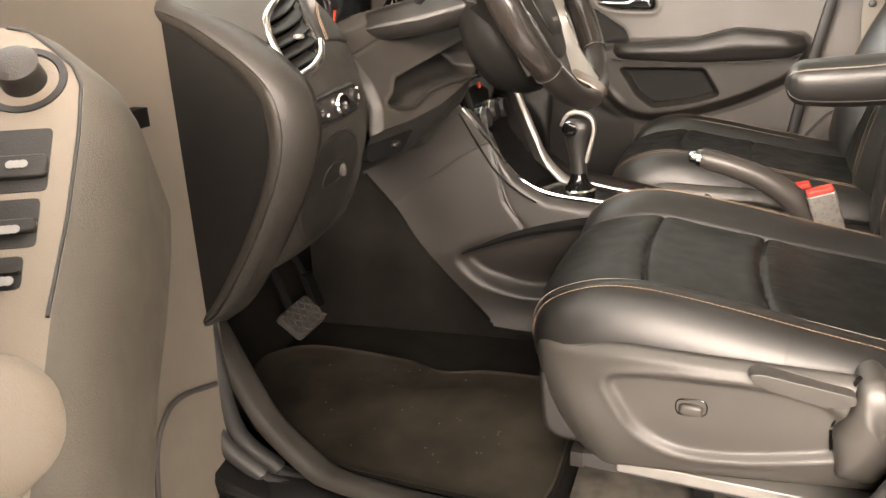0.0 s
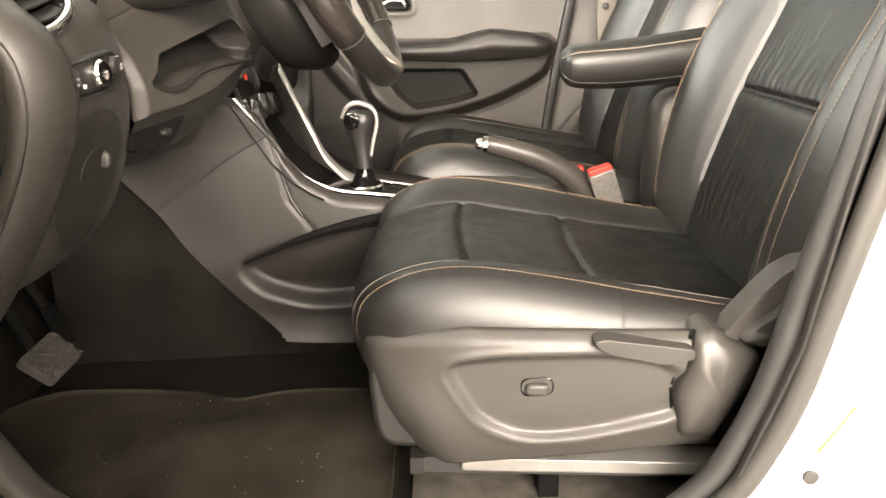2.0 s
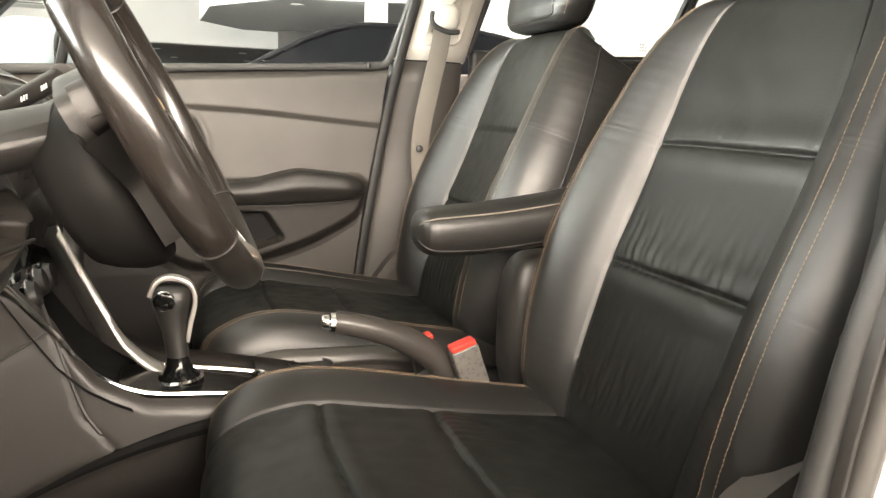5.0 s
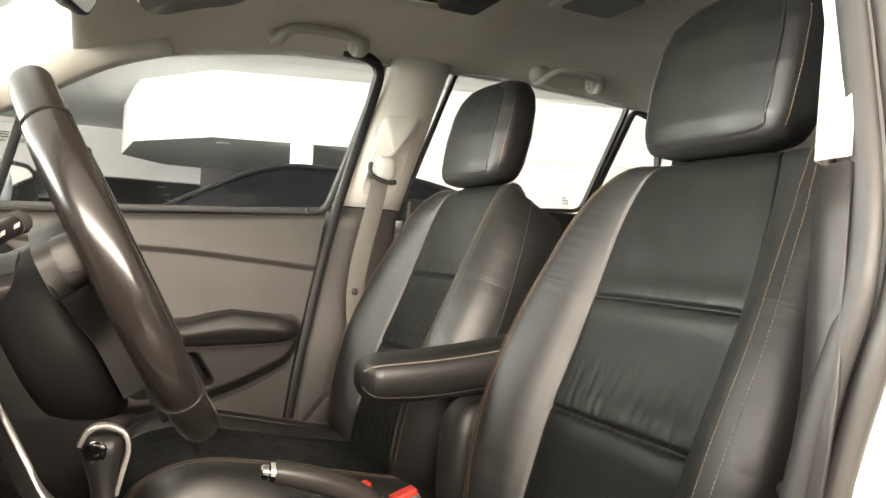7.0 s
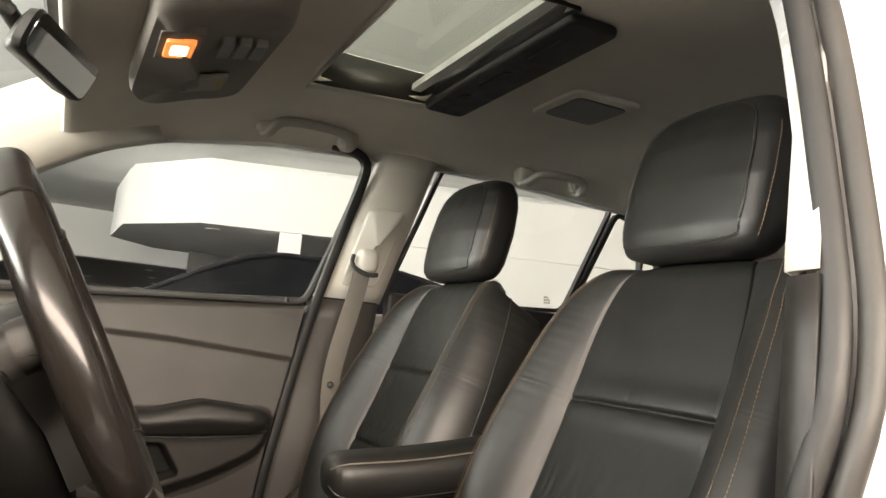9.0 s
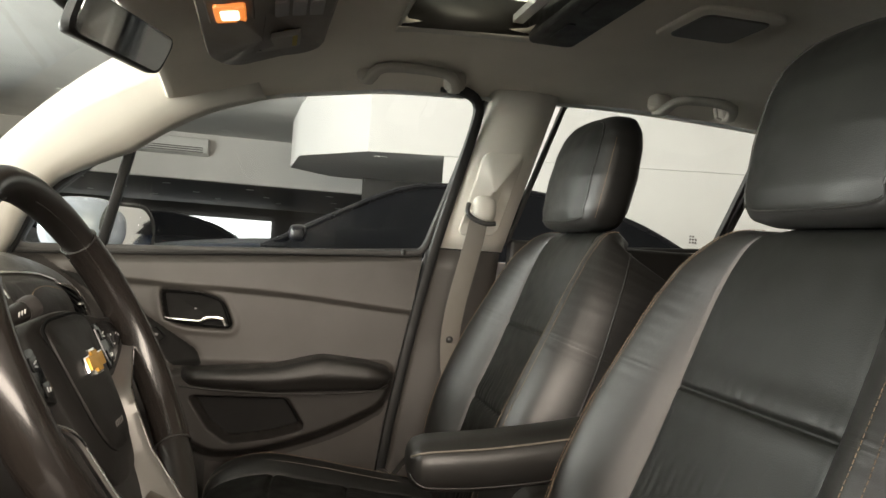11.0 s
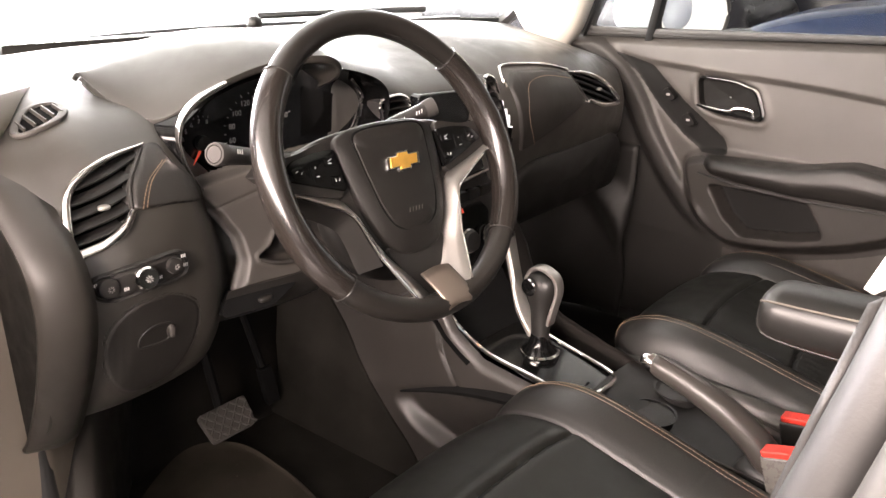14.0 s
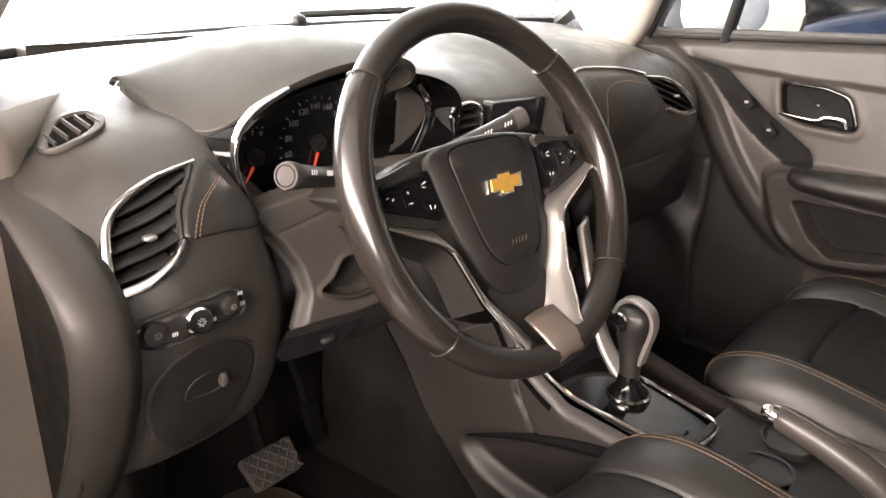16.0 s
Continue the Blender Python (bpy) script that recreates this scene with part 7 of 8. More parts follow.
# ---- passenger door ----
pdoor = thing("passenger_door", (-0.3, 0.70, 0.36), "closed grey passenger door with armrest and chrome handle", "car door")
BELTX, BELTZ = [-0.83, -0.743, -0.484, -0.226, 0.127], [1.030, 1.035, 1.049, 1.066, 1.092]
D = spline([(-0.45, 0.775), (-0.40, 0.805), (-0.30, 0.808), (-0.12, 0.812), (0.02, 0.822), (0.056, 0.815), (0.063, 0.78), (0.04, 0.735), (-0.02, 0.698), (-0.10, 0.662), (-0.20, 0.632), (-0.29, 0.618), (-0.35, 0.625), (-0.41, 0.675)], 90, True)
POCKET = soften([(-0.378, 0.744), (-0.172, 0.744), (-0.132, 0.682), (-0.20, 0.662), (-0.292, 0.648), (-0.335, 0.680)], 0.010, 5)
SWEEP = spline([(-0.80, 1.03), (-0.70, 0.99), (-0.615, 0.915), (-0.545, 0.81), (-0.47, 0.715), (-0.385, 0.645), (-0.30, 0.622), (-0.19, 0.638), (-0.06, 0.682), (0.025, 0.73)], 60)
HAND = soften([(-0.462, 0.972), (-0.448, 0.908), (-0.405, 0.894), (-0.308, 0.890), (-0.302, 0.903), (-0.326, 0.956), (-0.378, 0.970)], 0.014, 5)
SW = soften([(-0.673, 1.004), (-0.575, 0.984), (-0.489, 0.915), (-0.376, 0.843), (-0.361, 0.809), (-0.421, 0.806), (-0.477, 0.840), (-0.538, 0.888), (-0.611, 0.962)], 0.010, 4)
CREASE = spline([(-0.70, 1.012), (-0.60, 0.992), (-0.475, 0.984), (-0.219, 0.975), (-0.05, 0.962), (0.11, 0.948)], 50)


def door_relief(x, z):
    """How far the passenger's door lining stands in from its plane."""
    o = np.zeros_like(z)
    cz = np.interp(x, CREASE[:, 0], CREASE[:, 1])
    fade = np.clip((x + 0.66) / 0.12, 0, 1) * np.clip((0.14 - x) / 0.03, 0.3, 1)
    o += 0.011 * step(z - cz, 0.008) * fade
    o -= 0.012 * np.clip((z - cz) / 0.10, 0, 1) * fade
    o += 0.010 * np.clip((0.97 - z) / 0.15, 0, 1)
    bt = np.interp(x, BELTX, BELTZ)
    o -= 0.030 * np.clip((z - bt + 0.022) / 0.022, 0, 1) ** 2
    o += 0.040 * step(inside(x, z, D), 0.016)
    ds = near(x, z, SWEEP)
    o += 0.016 * np.exp(-(ds / 0.026) ** 4) * np.clip((-0.36 - x) / 0.08, 0, 1)
    o -= 0.046 * step(inside(x, z, POCKET), 0.006)
    dh = inside(x, z, HAND)
    o += 0.003 * np.exp(-((dh + 0.009) / 0.008) ** 2)
    o -= 0.028 * step(dh - 0.003, 0.007)
    o -= 0.003 * step(inside(x, z, SW), 0.009)
    o -= 0.02 * np.clip((0.60 - z) / 0.2, 0, 1)
    return o


xs, g = np.linspace(-0.82, 0.125, 330), []
mats = []
for x in xs:
    # rear edge leans with the pillar
    z = np.linspace(0.32, np.interp(x, BELTX, BELTZ), 290)
    lean = np.interp(z, [0.36, 0.61, 0.84, 1.09], [-0.11, -0.075, -0.04, 0.0])
    X = x + lean * np.clip((x + 0.1) / 0.22, 0, 1)
    g.append(np.stack([X, 0.688 - door_relief(X, z), z], -1))
g = np.array(g)
v, f = grid(g)
c = np.array([v[list(q)].mean(0) for q in f])
kind = np.zeros(len(f), int)
kind[(inside(c[:, 0], c[:, 2], D) > 0) | (near(c[:, 0], c[:, 2], SWEEP) < 0.03)] = 1
low = np.interp(c[:, 0], SWEEP[:, 0], SWEEP[:, 1])
# front foot of the lining goes darker: the dash's shade, put into colour
kind[(c[:, 0] < -0.34) & (c[:, 2] < low)] = 2
kind[(inside(c[:, 0], c[:, 2], POCKET) > 0.004)] = 3
kind[(inside(c[:, 0], c[:, 2], SW) > 0)] = 3
kind[(inside(c[:, 0], c[:, 2], HAND) > 0.0)] = 3
SWITCHPANEL = material("switch_panel_plastic", (0.010, 0.0095, 0.009), 0.6, spec=0.15, grain=0.3, scale=900)
lining = mesh("lining", v, f, [PLASTIC, material("armrest_plastic", (0.030, 0.027, 0.0245), 0.5, spec=0.35, grain=0.4, scale=900), DARKPLASTIC, SWITCHPANEL], pdoor, "grey door lining with a sweeping armrest moulding", smooth=50, slots=kind)
mesh("door_shell", *box((-0.82, 0.705, 0.34), (0.02, 0.715, 1.03)), PAINT, pdoor)
rows = []
for t in np.linspace(0, 1, 36):
    x = -0.40 + 0.462 * t
    zt = np.interp(x, [-0.40, -0.30, -0.20, -0.14, -0.10, 0.0, 0.05, 0.062], [0.805, 0.812, 0.820, 0.836, 0.845, 0.836, 0.822, 0.808])
    zb = np.interp(x, [-0.40, -0.2, 0.03, 0.062], [0.772, 0.764, 0.776, 0.795])
    w = np.interp(t, [0, 0.06, 0.2, 0.9, 0.97, 1], [0.02, 0.052, 0.062, 0.062, 0.05, 0.02])
    o = soften([(0.675, zb), (0.655 - w + 0.02, zb), (0.655 - w, (zb + zt) / 2), (0.655 - w + 0.012, zt), (0.675, zt + 0.003)], 0.012, 5)
    rows.append([(x, y, z) for y, z in o])
mesh("armrest", *grid(np.array(rows), True, True), material("armrest_pad", (0.018, 0.0165, 0.015), 0.42, grain=0.5, scale=700, kind="cells"), pdoor, "padded dark armrest", smooth=50)
p = spline([(-0.40, 0.618, 0.772), (-0.30, 0.596, 0.768), (-0.15, 0.595, 0.766), (0.0, 0.596, 0.775), (0.05, 0.615, 0.785)], 50)
mesh("armrest_seam", *tube(p, 0.0022, 6), DARKPLASTIC, pdoor)
hnd = mesh("handle_cup", *grid(np.array([[(-0.385 + (x + 0.385) * k, 0.676 + o, 0.932 + (z - 0.932) * k) for x, z in HAND] for k, o in ((0.97, 0.004), (0.94, 0.0), (0.90, 0.004), (0.87, 0.016), (0.03, 0.020))]), True), SWITCHPANEL, pdoor, "dark recessed handle cup", smooth=50)
lev = np.array([(-0.446, 0.666, 0.911), (-0.42, 0.660, 0.909), (-0.38, 0.657, 0.907), (-0.368, 0.656, 0.908), (-0.356, 0.656, 0.916), (-0.335, 0.656, 0.917), (-0.322, 0.657, 0.914), (-0.316, 0.658, 0.900)])
mesh("lever", *tube(lev, 0.006, 10, flat=(0.0075, 0.0065), up=(0, 1, 0), taper=[0.7, 0.9, 1.0, 1.1, 1.2, 1.2, 1.1, 0.9]), CHROME, hnd, "chrome door lever")
for x, z in ((-0.515, 0.925), (-0.46, 0.875)):
    sw = mesh("switch", *slab(soften([(x - 0.018, z + 0.004), (x + 0.006, z - 0.016), (x + 0.018, z - 0.006), (x - 0.004, z + 0.016)], 0.004, 3), "y", 0.662, 0.680), SWITCHPANEL, pdoor, "", bevel=0.002)
    mesh("marking", *box((x - 0.004, 0.6608, z - 0.003), (x + 0.004, 0.6618, z + 0.002)), FAINTMARK, sw)
mesh("lock_pin", *lathe([(0.005, 0), (0.005, 0.01), (0.003, 0.012)], (0.075, 0.685, 1.085), (0, 0, 1), 12), DARKPLASTIC, pdoor)
seam = spline([(0.120, 0.600, 1.472), (0.160, 0.588, 1.466), (0.188, 0.586, 1.456), (0.205, 0.592, 1.440), (0.208, 0.600, 1.405), (0.185, 0.630, 1.289), (0.143, 0.655, 1.106), (0.111, 0.670, 0.943), (0.072, 0.672, 0.72), (0.050, 0.674, 0.555), (0.020, 0.676, 0.40)], 70)
mesh("rear_seal", *tube(seam, 0.012, 8, flat=(0.024, 0.022), up=(0, 1, 0)), BLACKRUBBER, pdoor, "broad black rubber door seal")
ledge = np.array([(x, 0.700, np.interp(x, BELTX, BELTZ) + 0.004) for x in np.linspace(-0.76, 0.12, 30)])
mesh("glass_wiper", *tube(ledge, 0.007, 8), RUBBER, pdoor, "black rubber strip along the glass")

# outside mirror
om = thing("door_mirror", (-0.65, 0.85, 1.02), "white outside door mirror on the passenger side", "door mirror")
mesh("shell", *dome((-0.665, 0.865, 1.095), (0.095, 0.115, 0.072), 2.7), material("pale_blue_white_paint", (0.55, 0.60, 0.70), 0.25, coat=0.8), om, "pale painted shell")
mg = soften([(0.765, 1.035), (0.965, 1.035), (0.975, 1.11), (0.93, 1.155), (0.79, 1.155), (0.76, 1.11)], 0.03, 5)
def mirror_x(y):
    return -0.566 + 0.38 * (y - 0.865)


mesh("glass", *grid(np.array([[(mirror_x(y) - 0.008, y, z) for y, z in mg], [(mirror_x(y), y, z) for y, z in mg]]), True, True), MIRROR, om, "mirror glass turned towards the driver")
mesh("glass_rim", *tube([(mirror_x(y) - 0.002, y, z) for y, z in mg], 0.006, 6, True), RUBBER, om)
mesh("foot", *slab([(-0.72, 1.0), (-0.58, 1.0), (-0.60, 1.05), (-0.70, 1.05)], "y", 0.72, 0.80), DARKPLASTIC, om, bevel=0.01)

# passenger seat belt
sb = thing("seat_belt", (0.22, 0.60, 1.17), "grey seat belt hanging from the centre pillar", "seat belt")
p = spline([(0.232, 0.606, 1.185), (0.222, 0.598, 1.13), (0.203, 0.592, 1.05), (0.187, 0.598, 0.96), (0.185, 0.610, 0.88), (0.20, 0.622, 0.78), (0.215, 0.63, 0.68)], 30)
mesh("webbing", *tube(p, 0.02, 6, flat=(0.044, 0.002), up=(0, 1, 0)), BELT, sb, "grey woven webbing")
mesh("anchor_housing", *dome((0.243, 0.612, 1.205), (0.028, 0.024, 0.030), 3.0), GREIGE, sb, "pale anchor housing")
loop = spline([(0.205, 0.604, 1.215), (0.202, 0.60, 1.195), (0.215, 0.597, 1.180), (0.245, 0.594, 1.170), (0.268, 0.594, 1.172)], 20)
mesh("guide_loop", *tube(loop, 0.0055, 8), RUBBER, sb, "black belt guide")
mesh("stop_button", *dome((0.181, 0.599, 0.90), (0.008, 0.006, 0.008), 2.2), RUBBER, sb)

# driver's belt behind the pillar
db = thing("seat_belt", (0.26, -0.62, 0.9), "grey seat belt beside the driver's seat", "seat belt")
p = spline([(0.30, -0.622, 1.10), (0.27, -0.632, 0.98), (0.235, -0.635, 0.86), (0.21, -0.63, 0.72), (0.20, -0.62, 0.60)], 20)
mesh("webbing", *tube(p, 0.02, 6, flat=(0.044, 0.002), up=(0, 1, 0)), BELT, db)
mesh("stop_button", *dome((0.215, -0.625, 0.80), (0.012, 0.006, 0.008), 2.4), RUBBER, db)


# ---- roof fittings ----
def grab_handle(x0, x1, y, z, hook):
    h = thing("grab_handle", ((x0 + x1) / 2, y, z + 0.03), "pale plastic grab handle on the headliner", "grab handle", "grab handles")
    L = x1 - x0
    p = spline([(x0, y + 0.05, z - 0.006), (x0 + 0.002, y + 0.02, z - 0.010), (x0 + L * 0.10, y - 0.006, z + 0.006), (x0 + L * 0.3, y - 0.016, z + 0.012), (x0 + L * 0.7, y - 0.016, z + 0.013), (x0 + L * 0.90, y - 0.006, z + 0.008), (x1 - 0.002, y + 0.02, z - 0.008), (x1, y + 0.05, z - 0.004)], 40)
    mesh("bar", *tube(p, 0.011, 12, flat=(0.022, 0.017), up=(0, 0.4, 1), taper=[1.3, 1.05, 0.95, 0.95, 0.95, 1.05, 1.3]), ROOFFITTING, h, smooth=60)
    for x in (x0, x1):
        mesh("foot", *dome((x, y + 0.04, z + 0.010), (0.024, 0.024, 0.022), 3), ROOFFITTING, h)
    if hook:
        mesh("coat_hook", *tube([(x0 + L * 0.68, y, z + 0.01), (x0 + L * 0.68, y - 0.01, z - 0.02), (x0 + L * 0.74, y - 0.012, z - 0.024)], 0.005, 8), ROOFFITTING, h)


grab_handle(-0.055, 0.135, 0.495, 1.462, False)
grab_handle(0.625, 0.80, 0.495, 1.470, True)

# roof console with lamp, switches and label
DARKCLOTH = material("roof_console_plastic", (0.27, 0.245, 0.215), 0.6, grain=0.4, scale=900)
rc = thing("roof_console", (-0.27, 0.05, 1.44), "grey roof console with a lit map lamp and buttons", "roof console")
o = soften([(-0.345, -0.16), (-0.19, -0.16), (-0.155, -0.10), (-0.165, 0.28), (-0.20, 0.32), (-0.33, 0.33), (-0.355, 0.25)], 0.03, 5)
rows = [[(-0.26 + (x + 0.26) * k, 0.08 + (y - 0.08) * k, (1.425 if x < -0.26 else 1.436) + 0.18 * (x + 0.26) - dz) for x, y in o] for k, dz in ((1.06, -0.05), (1.03, -0.01), (1.0, 0.004), (0.95, 0.012), (0.02, 0.014))]
body = mesh("body", *grid(np.array(rows), True, True), DARKCLOTH, rc, smooth=50)
def under(x, y, d=0.0):
    return (x, y, 1.4245 + 0.18 * (x + 0.26) - 0.014 + (0.011 * max(0.0, min(1.0, (x + 0.28) / 0.04))) - d)
def plate(name, x0, x1, y0, y1, mat, label="", th=0.006, r=0.006, par=None):
    q = soften([(x0, y0), (x1, y0), (x1, y1), (x0, y1)], r, 4)
    return mesh(name, *grid(np.array([[under(x, y, -0.008) for x, y in q], [under(x, y, th) for x, y in q]]), True, True), mat, par or rc, label, bevel=0.002)
plate("lamp_lens", -0.322, -0.282, -0.06, 0.012, AMBER, "glowing amber map lamp", 0.008)
plate("lamp_core", -0.314, -0.290, -0.045, -0.003, LAMPCORE, "white-hot middle of the lamp", 0.0095)
plate("lamp_surround", -0.332, -0.272, -0.085, 0.035, DARKCLOTH, "", 0.003)
for i in range(3):
    plate("roof_button", -0.245 + 0.024 * i, -0.226 + 0.024 * i, -0.03, 0.035, SATIN, "pale sunroof button", 0.006, 0.004)
lb = plate("warning_label", -0.275, -0.205, 0.15, 0.225, material("label_card", (0.42, 0.40, 0.36), 0.6), "small pale warning label with coloured panel", 0.002, 0.003)
plate("label_panel", -0.232, -0.210, 0.155, 0.22, material("label_yellow", (0.55, 0.45, 0.12), 0.6), "", 0.0035, 0.002, lb)
for i in range(4):
    plate("label_line", -0.270 + 0.009 * i, -0.266 + 0.009 * i, 0.16, 0.215, DARKPLASTIC, "", 0.0032, 0.001, lb)
# rear dome lamp
dl = thing("dome_lamp", (0.50, 0.10, 1.52), "dark switched-off dome lamp in the headliner", "dome lamp")
mesh("frame", *slab(soften([(0.42, 0.02), (0.585, 0.02), (0.585, 0.20), (0.42, 0.20)], 0.03), "z", 1.5215, 1.54), HEADLINER, dl, bevel=0.006)
mesh("lens", *slab(soften([(0.44, 0.045), (0.565, 0.045), (0.565, 0.175), (0.44, 0.175)], 0.02), "z", 1.5185, 1.53), material("smoked_lens", (0.10, 0.095, 0.085), 0.35, vary=0.03, rvary=0.02), dl, "dark lens", bevel=0.004)

# sunroof
sr = thing("sunroof", (0.12, 0, 1.55), "half-open glass sunroof with a dark sliding shade", "sunroof", kind="structure")
mesh("glass", *grid(np.array([[(x, y, 1.585) for y in (-0.33, 0, 0.33)] for x in (-0.06, 0.2, 0.42)])), ROOFPANE, sr, "green-tinted glass panel")
x0, x1, w = SUN
for a, b in (((x0, -w), (x0, w)), ((x0, w), (x1, w)), ((x1, w), (x1, -w)), ((x1, -w), (x0, -w))):
    zz = [roof_z(*a), roof_z(*b)]
    mesh("reveal", np.array([(a[0], a[1], zz[0] - 0.004), (b[0], b[1], zz[1] - 0.004), (b[0], b[1], 1.575), (a[0], a[1], 1.575)]), [(0, 1, 2, 3)], GREIGE if a[0] == b[0] and a[0] < 0.1 else DARKPLASTIC, sr, "", solid=0.004)
mesh("shade", *slab(soften([(x1 - 0.005, -0.262), (x1 + 0.085, -0.262), (x1 + 0.085, 0.266), (x1 - 0.005, 0.266)], 0.02), "z", roof_z(x1, 0) - 0.022, roof_z(x1, 0) - 0.006), DARKPLASTIC, sr, "dark sliding sun shade", bevel=0.006)
for y in (-0.15, 0.02, 0.17):
    mesh("shade_grip", *slab(soften([(x1 + 0.02, y - 0.05), (x1 + 0.035, y - 0.05), (x1 + 0.035, y + 0.05), (x1 + 0.02, y + 0.05)], 0.006), "z", roof_z(x1, 0) - 0.0245, roof_z(x1, 0) - 0.0205), RUBBER, sr)
# extra strip that draws the headliner's lit edge beside the opening
mesh("reveal_strip", *tube([(x, w + 0.018, roof_z(x, w + 0.018) - 0.003) for x in np.linspace(x0 - 0.005, x1 + 0.01, 8)], 0.01, 8, flat=(0.034, 0.006)), GREIGE, sr, "pale strip along the opening")
mesh("front_rail", *box((x1 - 0.034, -0.265, 1.532), (x1 - 0.014, 0.265, 1.546)), PAINT, sr, "bright guide rail")
fold = np.array([[(x0 + 0.012 + 0.006 * math.sin(k * 2.1), y, 1.575 - 0.004 * k) for k in range(10)] for y in (-w + 0.01, 0, w - 0.01)])
mesh("bellows", *grid(fold), RUBBER, sr, "black pleated bellows", solid=0.002)

# interior mirror
im = thing("interior_mirror", (-0.50, 0.0, 1.36), "black interior mirror on the windscreen", "rear-view mirror")
o = soften([(-0.125, -0.03), (0.125, -0.03), (0.13, 0.03), (-0.13, 0.03)], 0.02, 5)
ang = radians(18)
def mir(u, v, n):
    return (-0.455 + 0.35 * v + n * math.cos(ang) + u * math.sin(ang), 0.09 + u * math.cos(ang) - n * math.sin(ang), 1.378 + v)
mesh("casing", *grid(np.array([[mir(u * k, v * k, n) for u, v in o] for k, n in ((0.3, -0.035), (0.8, -0.028), (1.0, -0.008), (1.0, 0.004), (0.94, 0.006))]), True, True), DARKPLASTIC, im, smooth=50)
mesh("glass", *grid(np.array([[mir(u * k, v * k, n) for u, v in o] for k, n in ((0.93, 0.004), (0.92, 0.0075), (0.02, 0.0075))]), True, True), material("dimmed_mirror", (0.22, 0.22, 0.22), 0.05, 1.0, vary=0.01, rvary=0.01), im, "dark dimming mirror glass")
mesh("stem", *tube([mir(0, 0.0, -0.03), (-0.52, -0.01, 1.40), (-0.53, -0.01, 1.41)], 0.012, 10), DARKPLASTIC, im)

# ---- driver's door, open ----
HINGE, LEAF, IN = np.array((-0.85, -0.83, 0.0)), np.array((0.7071, -0.7071, 0)), np.array((0.7071, 0.7071, 0))


def on_door(d, h, z):
    return HINGE + np.multiply.outer(d, LEAF) + np.multiply.outer(h, IN) + np.multiply.outer(z, (0, 0, 1.0))


dd = thing("driver_door", tuple(on_door(0.5, 0, 0.36)), "open grey driver's door with window switches on its armrest", "car door")
BIN = spline([(0.22, 0.62), (0.32, 0.645), (0.60, 0.63), (0.88, 0.60), (0.90, 0.45), (0.60, 0.42), (0.28, 0.43), (0.20, 0.50)], 60, True)
g = []
for d in np.linspace(-0.16, 1.0, 140):
    z = np.linspace(0.24, 1.04 + 0.03 * d, 140)
    Dd = np.full_like(z, d)
    h = 0.006 + 0.035 * step(inside(Dd, z, BIN), 0.015) - 0.004 * np.exp(-(inside(Dd, z, BIN) / 0.004) ** 2)
    h -= 0.03 * np.clip((z - 1.0) / 0.06, 0, 1) ** 2
    h += 0.145 * np.clip((0.30 - d) / 0.26, 0, 1.2) ** 1.6
    g.append(np.stack([HINGE + p * LEAF + q * IN + np.array((0, 0, r)) for p, q, r in zip(Dd, h, z)]))
lin = mesh("lining", *grid(np.array(g)), LITLINING, dd, "warm grey moulded door lining", smooth=50)
o = [(0.0, -0.012), (1.02, -0.012), (1.02, -0.09), (0.0, -0.07)]
mesh("shell", *grid(np.array([[on_door(a, b, 0.36) for a, b in o], [on_door(a, b, 1.02) for a, b in o]]), True, True), PAINT, dd, "white painted outer shell")
pk = spline([(-0.690, -0.868, 0.43), (-0.695, -0.850, 0.492), (-0.700, -0.824, 0.520), (-0.704, -0.788, 0.528), (-0.708, -0.718, 0.506)], 30)
mesh("pocket_edge", *tube(pk + (0.003, -0.002, 0), 0.0035, 8), PLASTIC, lin)
mesh("latch_gap", *box((-0.712, -0.812, 0.852), (-0.695, -0.772, 0.872)), VENTBLACK, lin)
# tilted switch panel on the armrest
AK, AA, AB, AN = np.array((-0.4965, -1.0904, 0.9457)), np.array((0.3718, -0.6426, -0.6699)), np.array((0.8656, 0.5007, 0.0)), np.array((0.3355, -0.5799, 0.7424))


def on_arm(a, b, n):
    return AK + a * AA + b * AB + n * AN


def arm_edge(a):
    return float(np.interp(a, [-0.0425, -0.037, -0.0235, -0.008, 0.006, 0.04, 0.093, 0.146, 0.26], [-0.0175, 0.001, 0.014, 0.027, 0.0323, 0.0331, 0.0311, 0.0262, 0.024]))


rows = []
for a in np.r_[np.linspace(-0.0425, 0.01, 20), np.linspace(0.02, 0.26, 24)]:
    e = arm_edge(a)
    rows.append([on_arm(a, b, n) for b, n in ((-0.075, -0.06), (-0.07, -0.006), (-0.065, 0.0), (e - 0.004, 0.0), (e, -0.0008), (e + 0.004, -0.003), (e + 0.011, -0.010), (e + 0.018, -0.024), (e + 0.021, -0.05), (e + 0.018, -0.14))])
v, f = grid(np.array(rows))
sl = np.tile(np.array([0, 0, 0, 0, 1, 1, 1, 1, 1]), len(rows) - 1)
# top light, side dark: the fall of light is in the two colours
pod = mesh("switch_pod", v, f, [LITPANEL, material("shaded_side_plastic", (0.082, 0.070, 0.054), 0.5, grain=0.5, scale=900, vary=0.08)], dd, "armrest panel with window switches, coloured as lit, its rounded side as shaded", smooth=50, slots=sl)
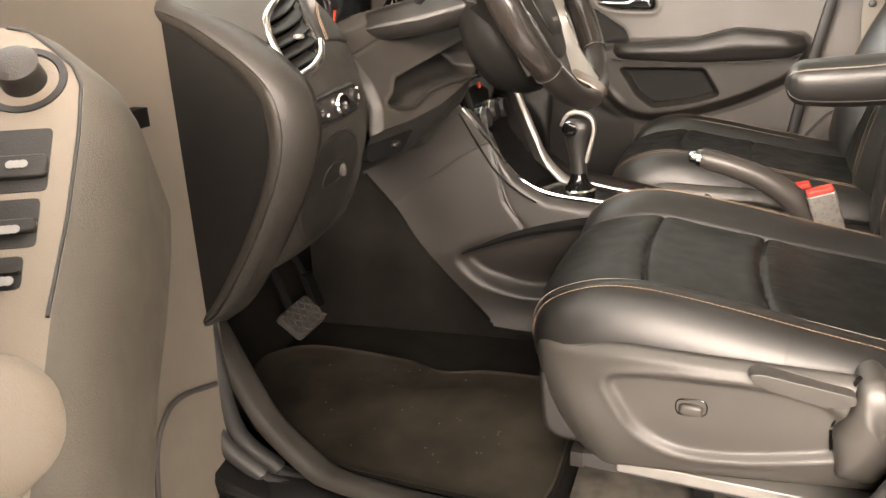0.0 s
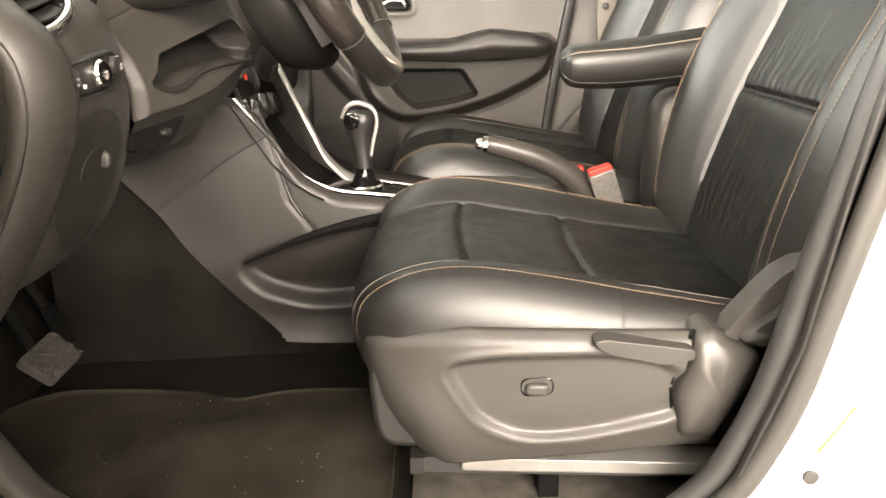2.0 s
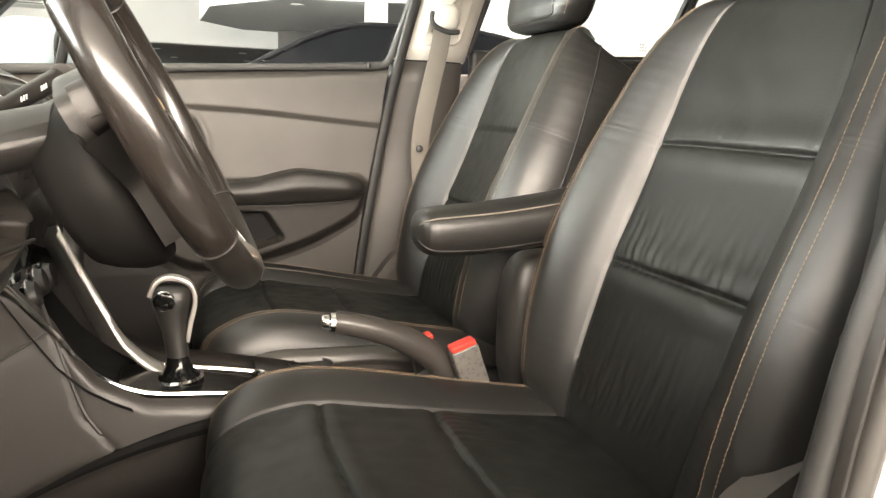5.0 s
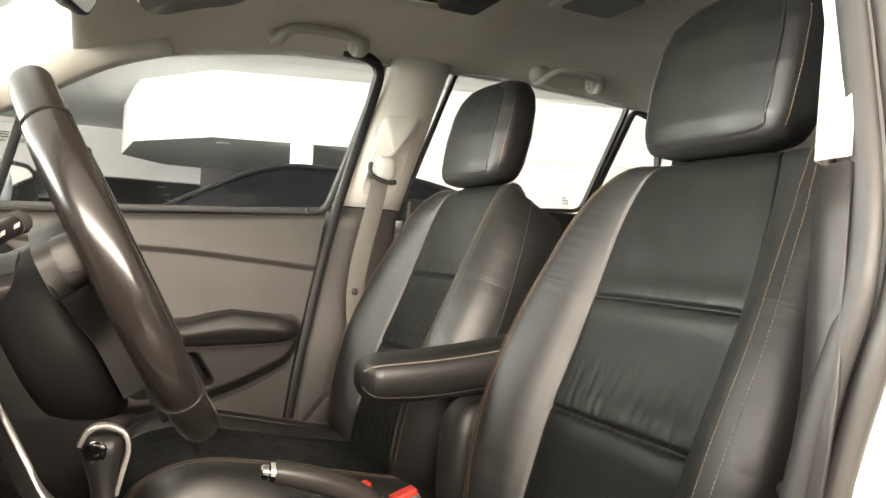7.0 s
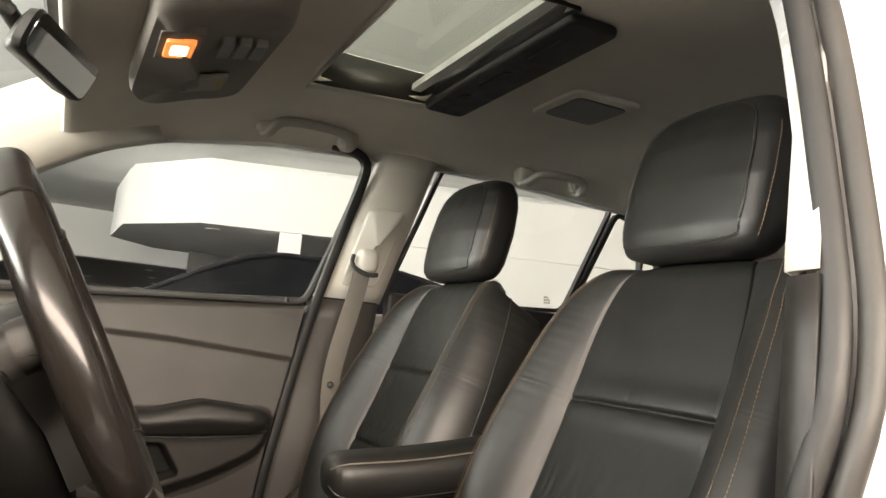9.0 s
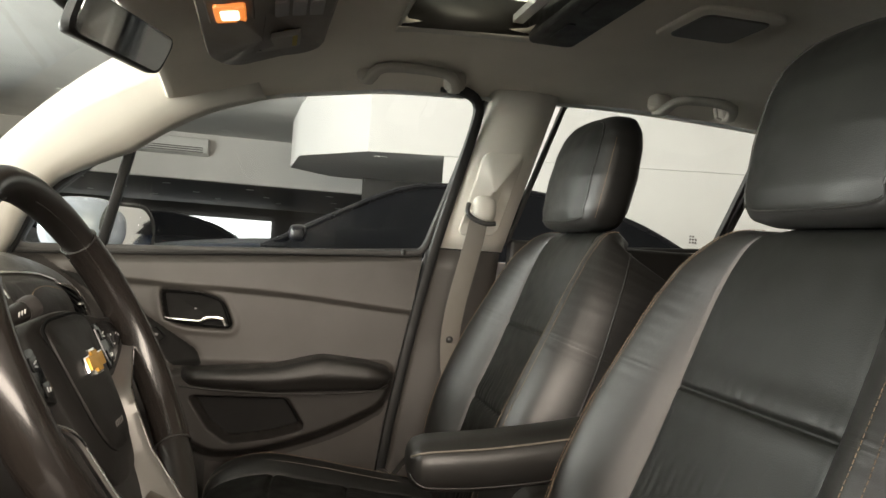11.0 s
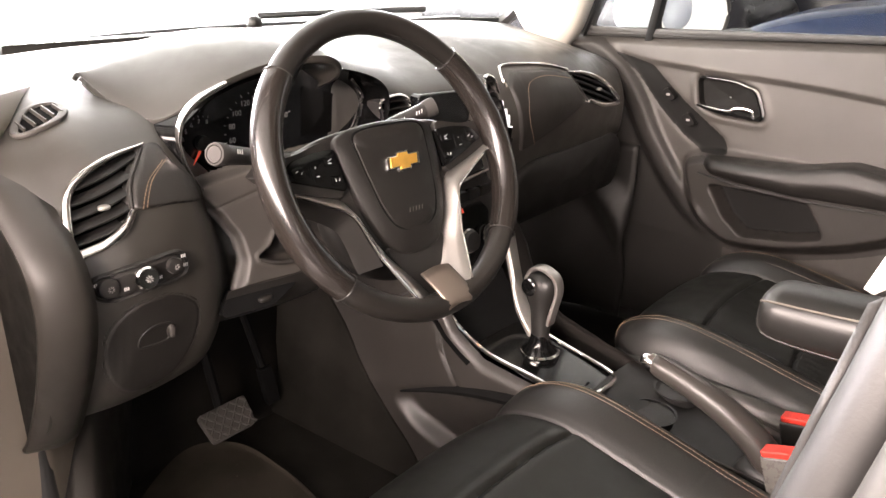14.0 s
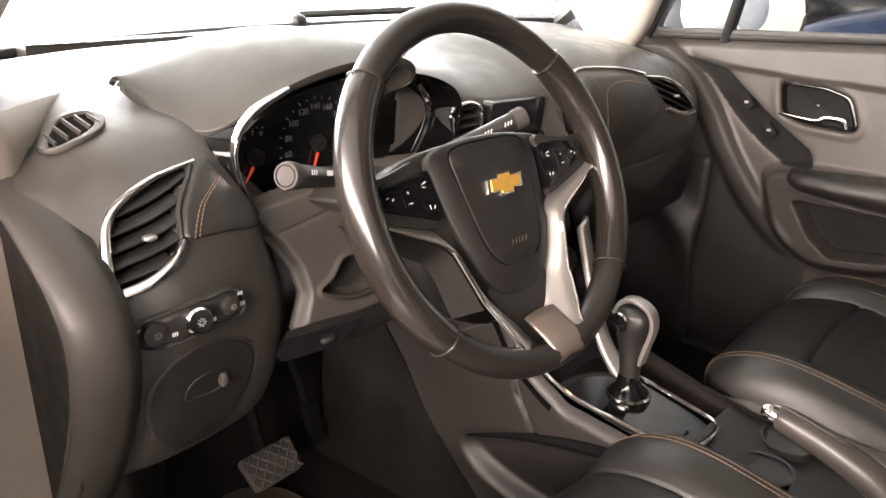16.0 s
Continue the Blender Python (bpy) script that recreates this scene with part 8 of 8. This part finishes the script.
front = [on_arm(-0.0425, b, n) for b, n in ((-0.07, -0.14), (-0.07, 0.0), (-0.0175, 0.0), (0.0, -0.14))]
mesh("pod_nose", np.array(front), [(0, 1, 2, 3)], PLASTIC, pod)
mesh("panel_joint", *tube([on_arm(a, arm_edge(a) - 0.001, 0.0004) for a in np.linspace(-0.041, 0.15, 50)], 0.0011, 5), RUBBER, pod)
kb = mesh("mirror_knob", *lathe([(0.0235, -0.002), (0.0235, 0.0012), (0.0195, 0.0012), (0.018, -0.001), (0.0125, 0.0), (0.0115, 0.010), (0.0125, 0.014), (0.010, 0.0165), (0.001, 0.017)], on_arm(0.0, 0.0, 0.0), AN, 32), DARKPLASTIC, pod, "black mirror adjuster in a round collar")
mesh("knob_cap", *lathe([(0.0122, 0.0135), (0.0128, 0.0150), (0.0095, 0.0178), (0.001, 0.018)], on_arm(0.0, 0.0, 0.0), AN, 24), PLASTIC, kb)
for a0, a1, b1 in ((0.0355, 0.0765, 0.0185), (0.0810, 0.1100, 0.0160), (0.1150, 0.1335, 0.0110)):
    am = a0 + (a1 - a0) * 0.45
    def cell(name, p, q, n0, n1, mat, par, label="", bev=0.0015):
        o = soften([(p, -0.045), (q, -0.045), (q, b1), (p, b1)], 0.003, 3)
        return mesh(name, *grid(np.array([[on_arm(a, b, n0) for a, b in o], [on_arm(a, b, n1) for a, b in o]]), True, True), mat, par, label, bevel=bev)
    cell("switch_well", a0, a1, -0.004, 0.0006, DARKPLASTIC, pod, "dark switch well", 0.0)
    bt = cell("window_switch", am, a1 - 0.008, -0.003, 0.0035, CHARCOAL, pod)
    mesh("symbol", *join(*[lathe([(0.0026, 0.0), (0.0026, 0.0006)], on_arm(am + 0.007, 0.0035 + 0.003 * k, 0.0037), AN, 10) for k in (-1, 0, 1)]), FAINTMARK, bt, "white switch symbol")
mesh("pull_handle", *dome(tuple(on_arm(0.205, -0.012, 0.0)), (0.045, 0.045, 0.035), 2.4), LITPANEL, pod, "rounded pale pull handle")
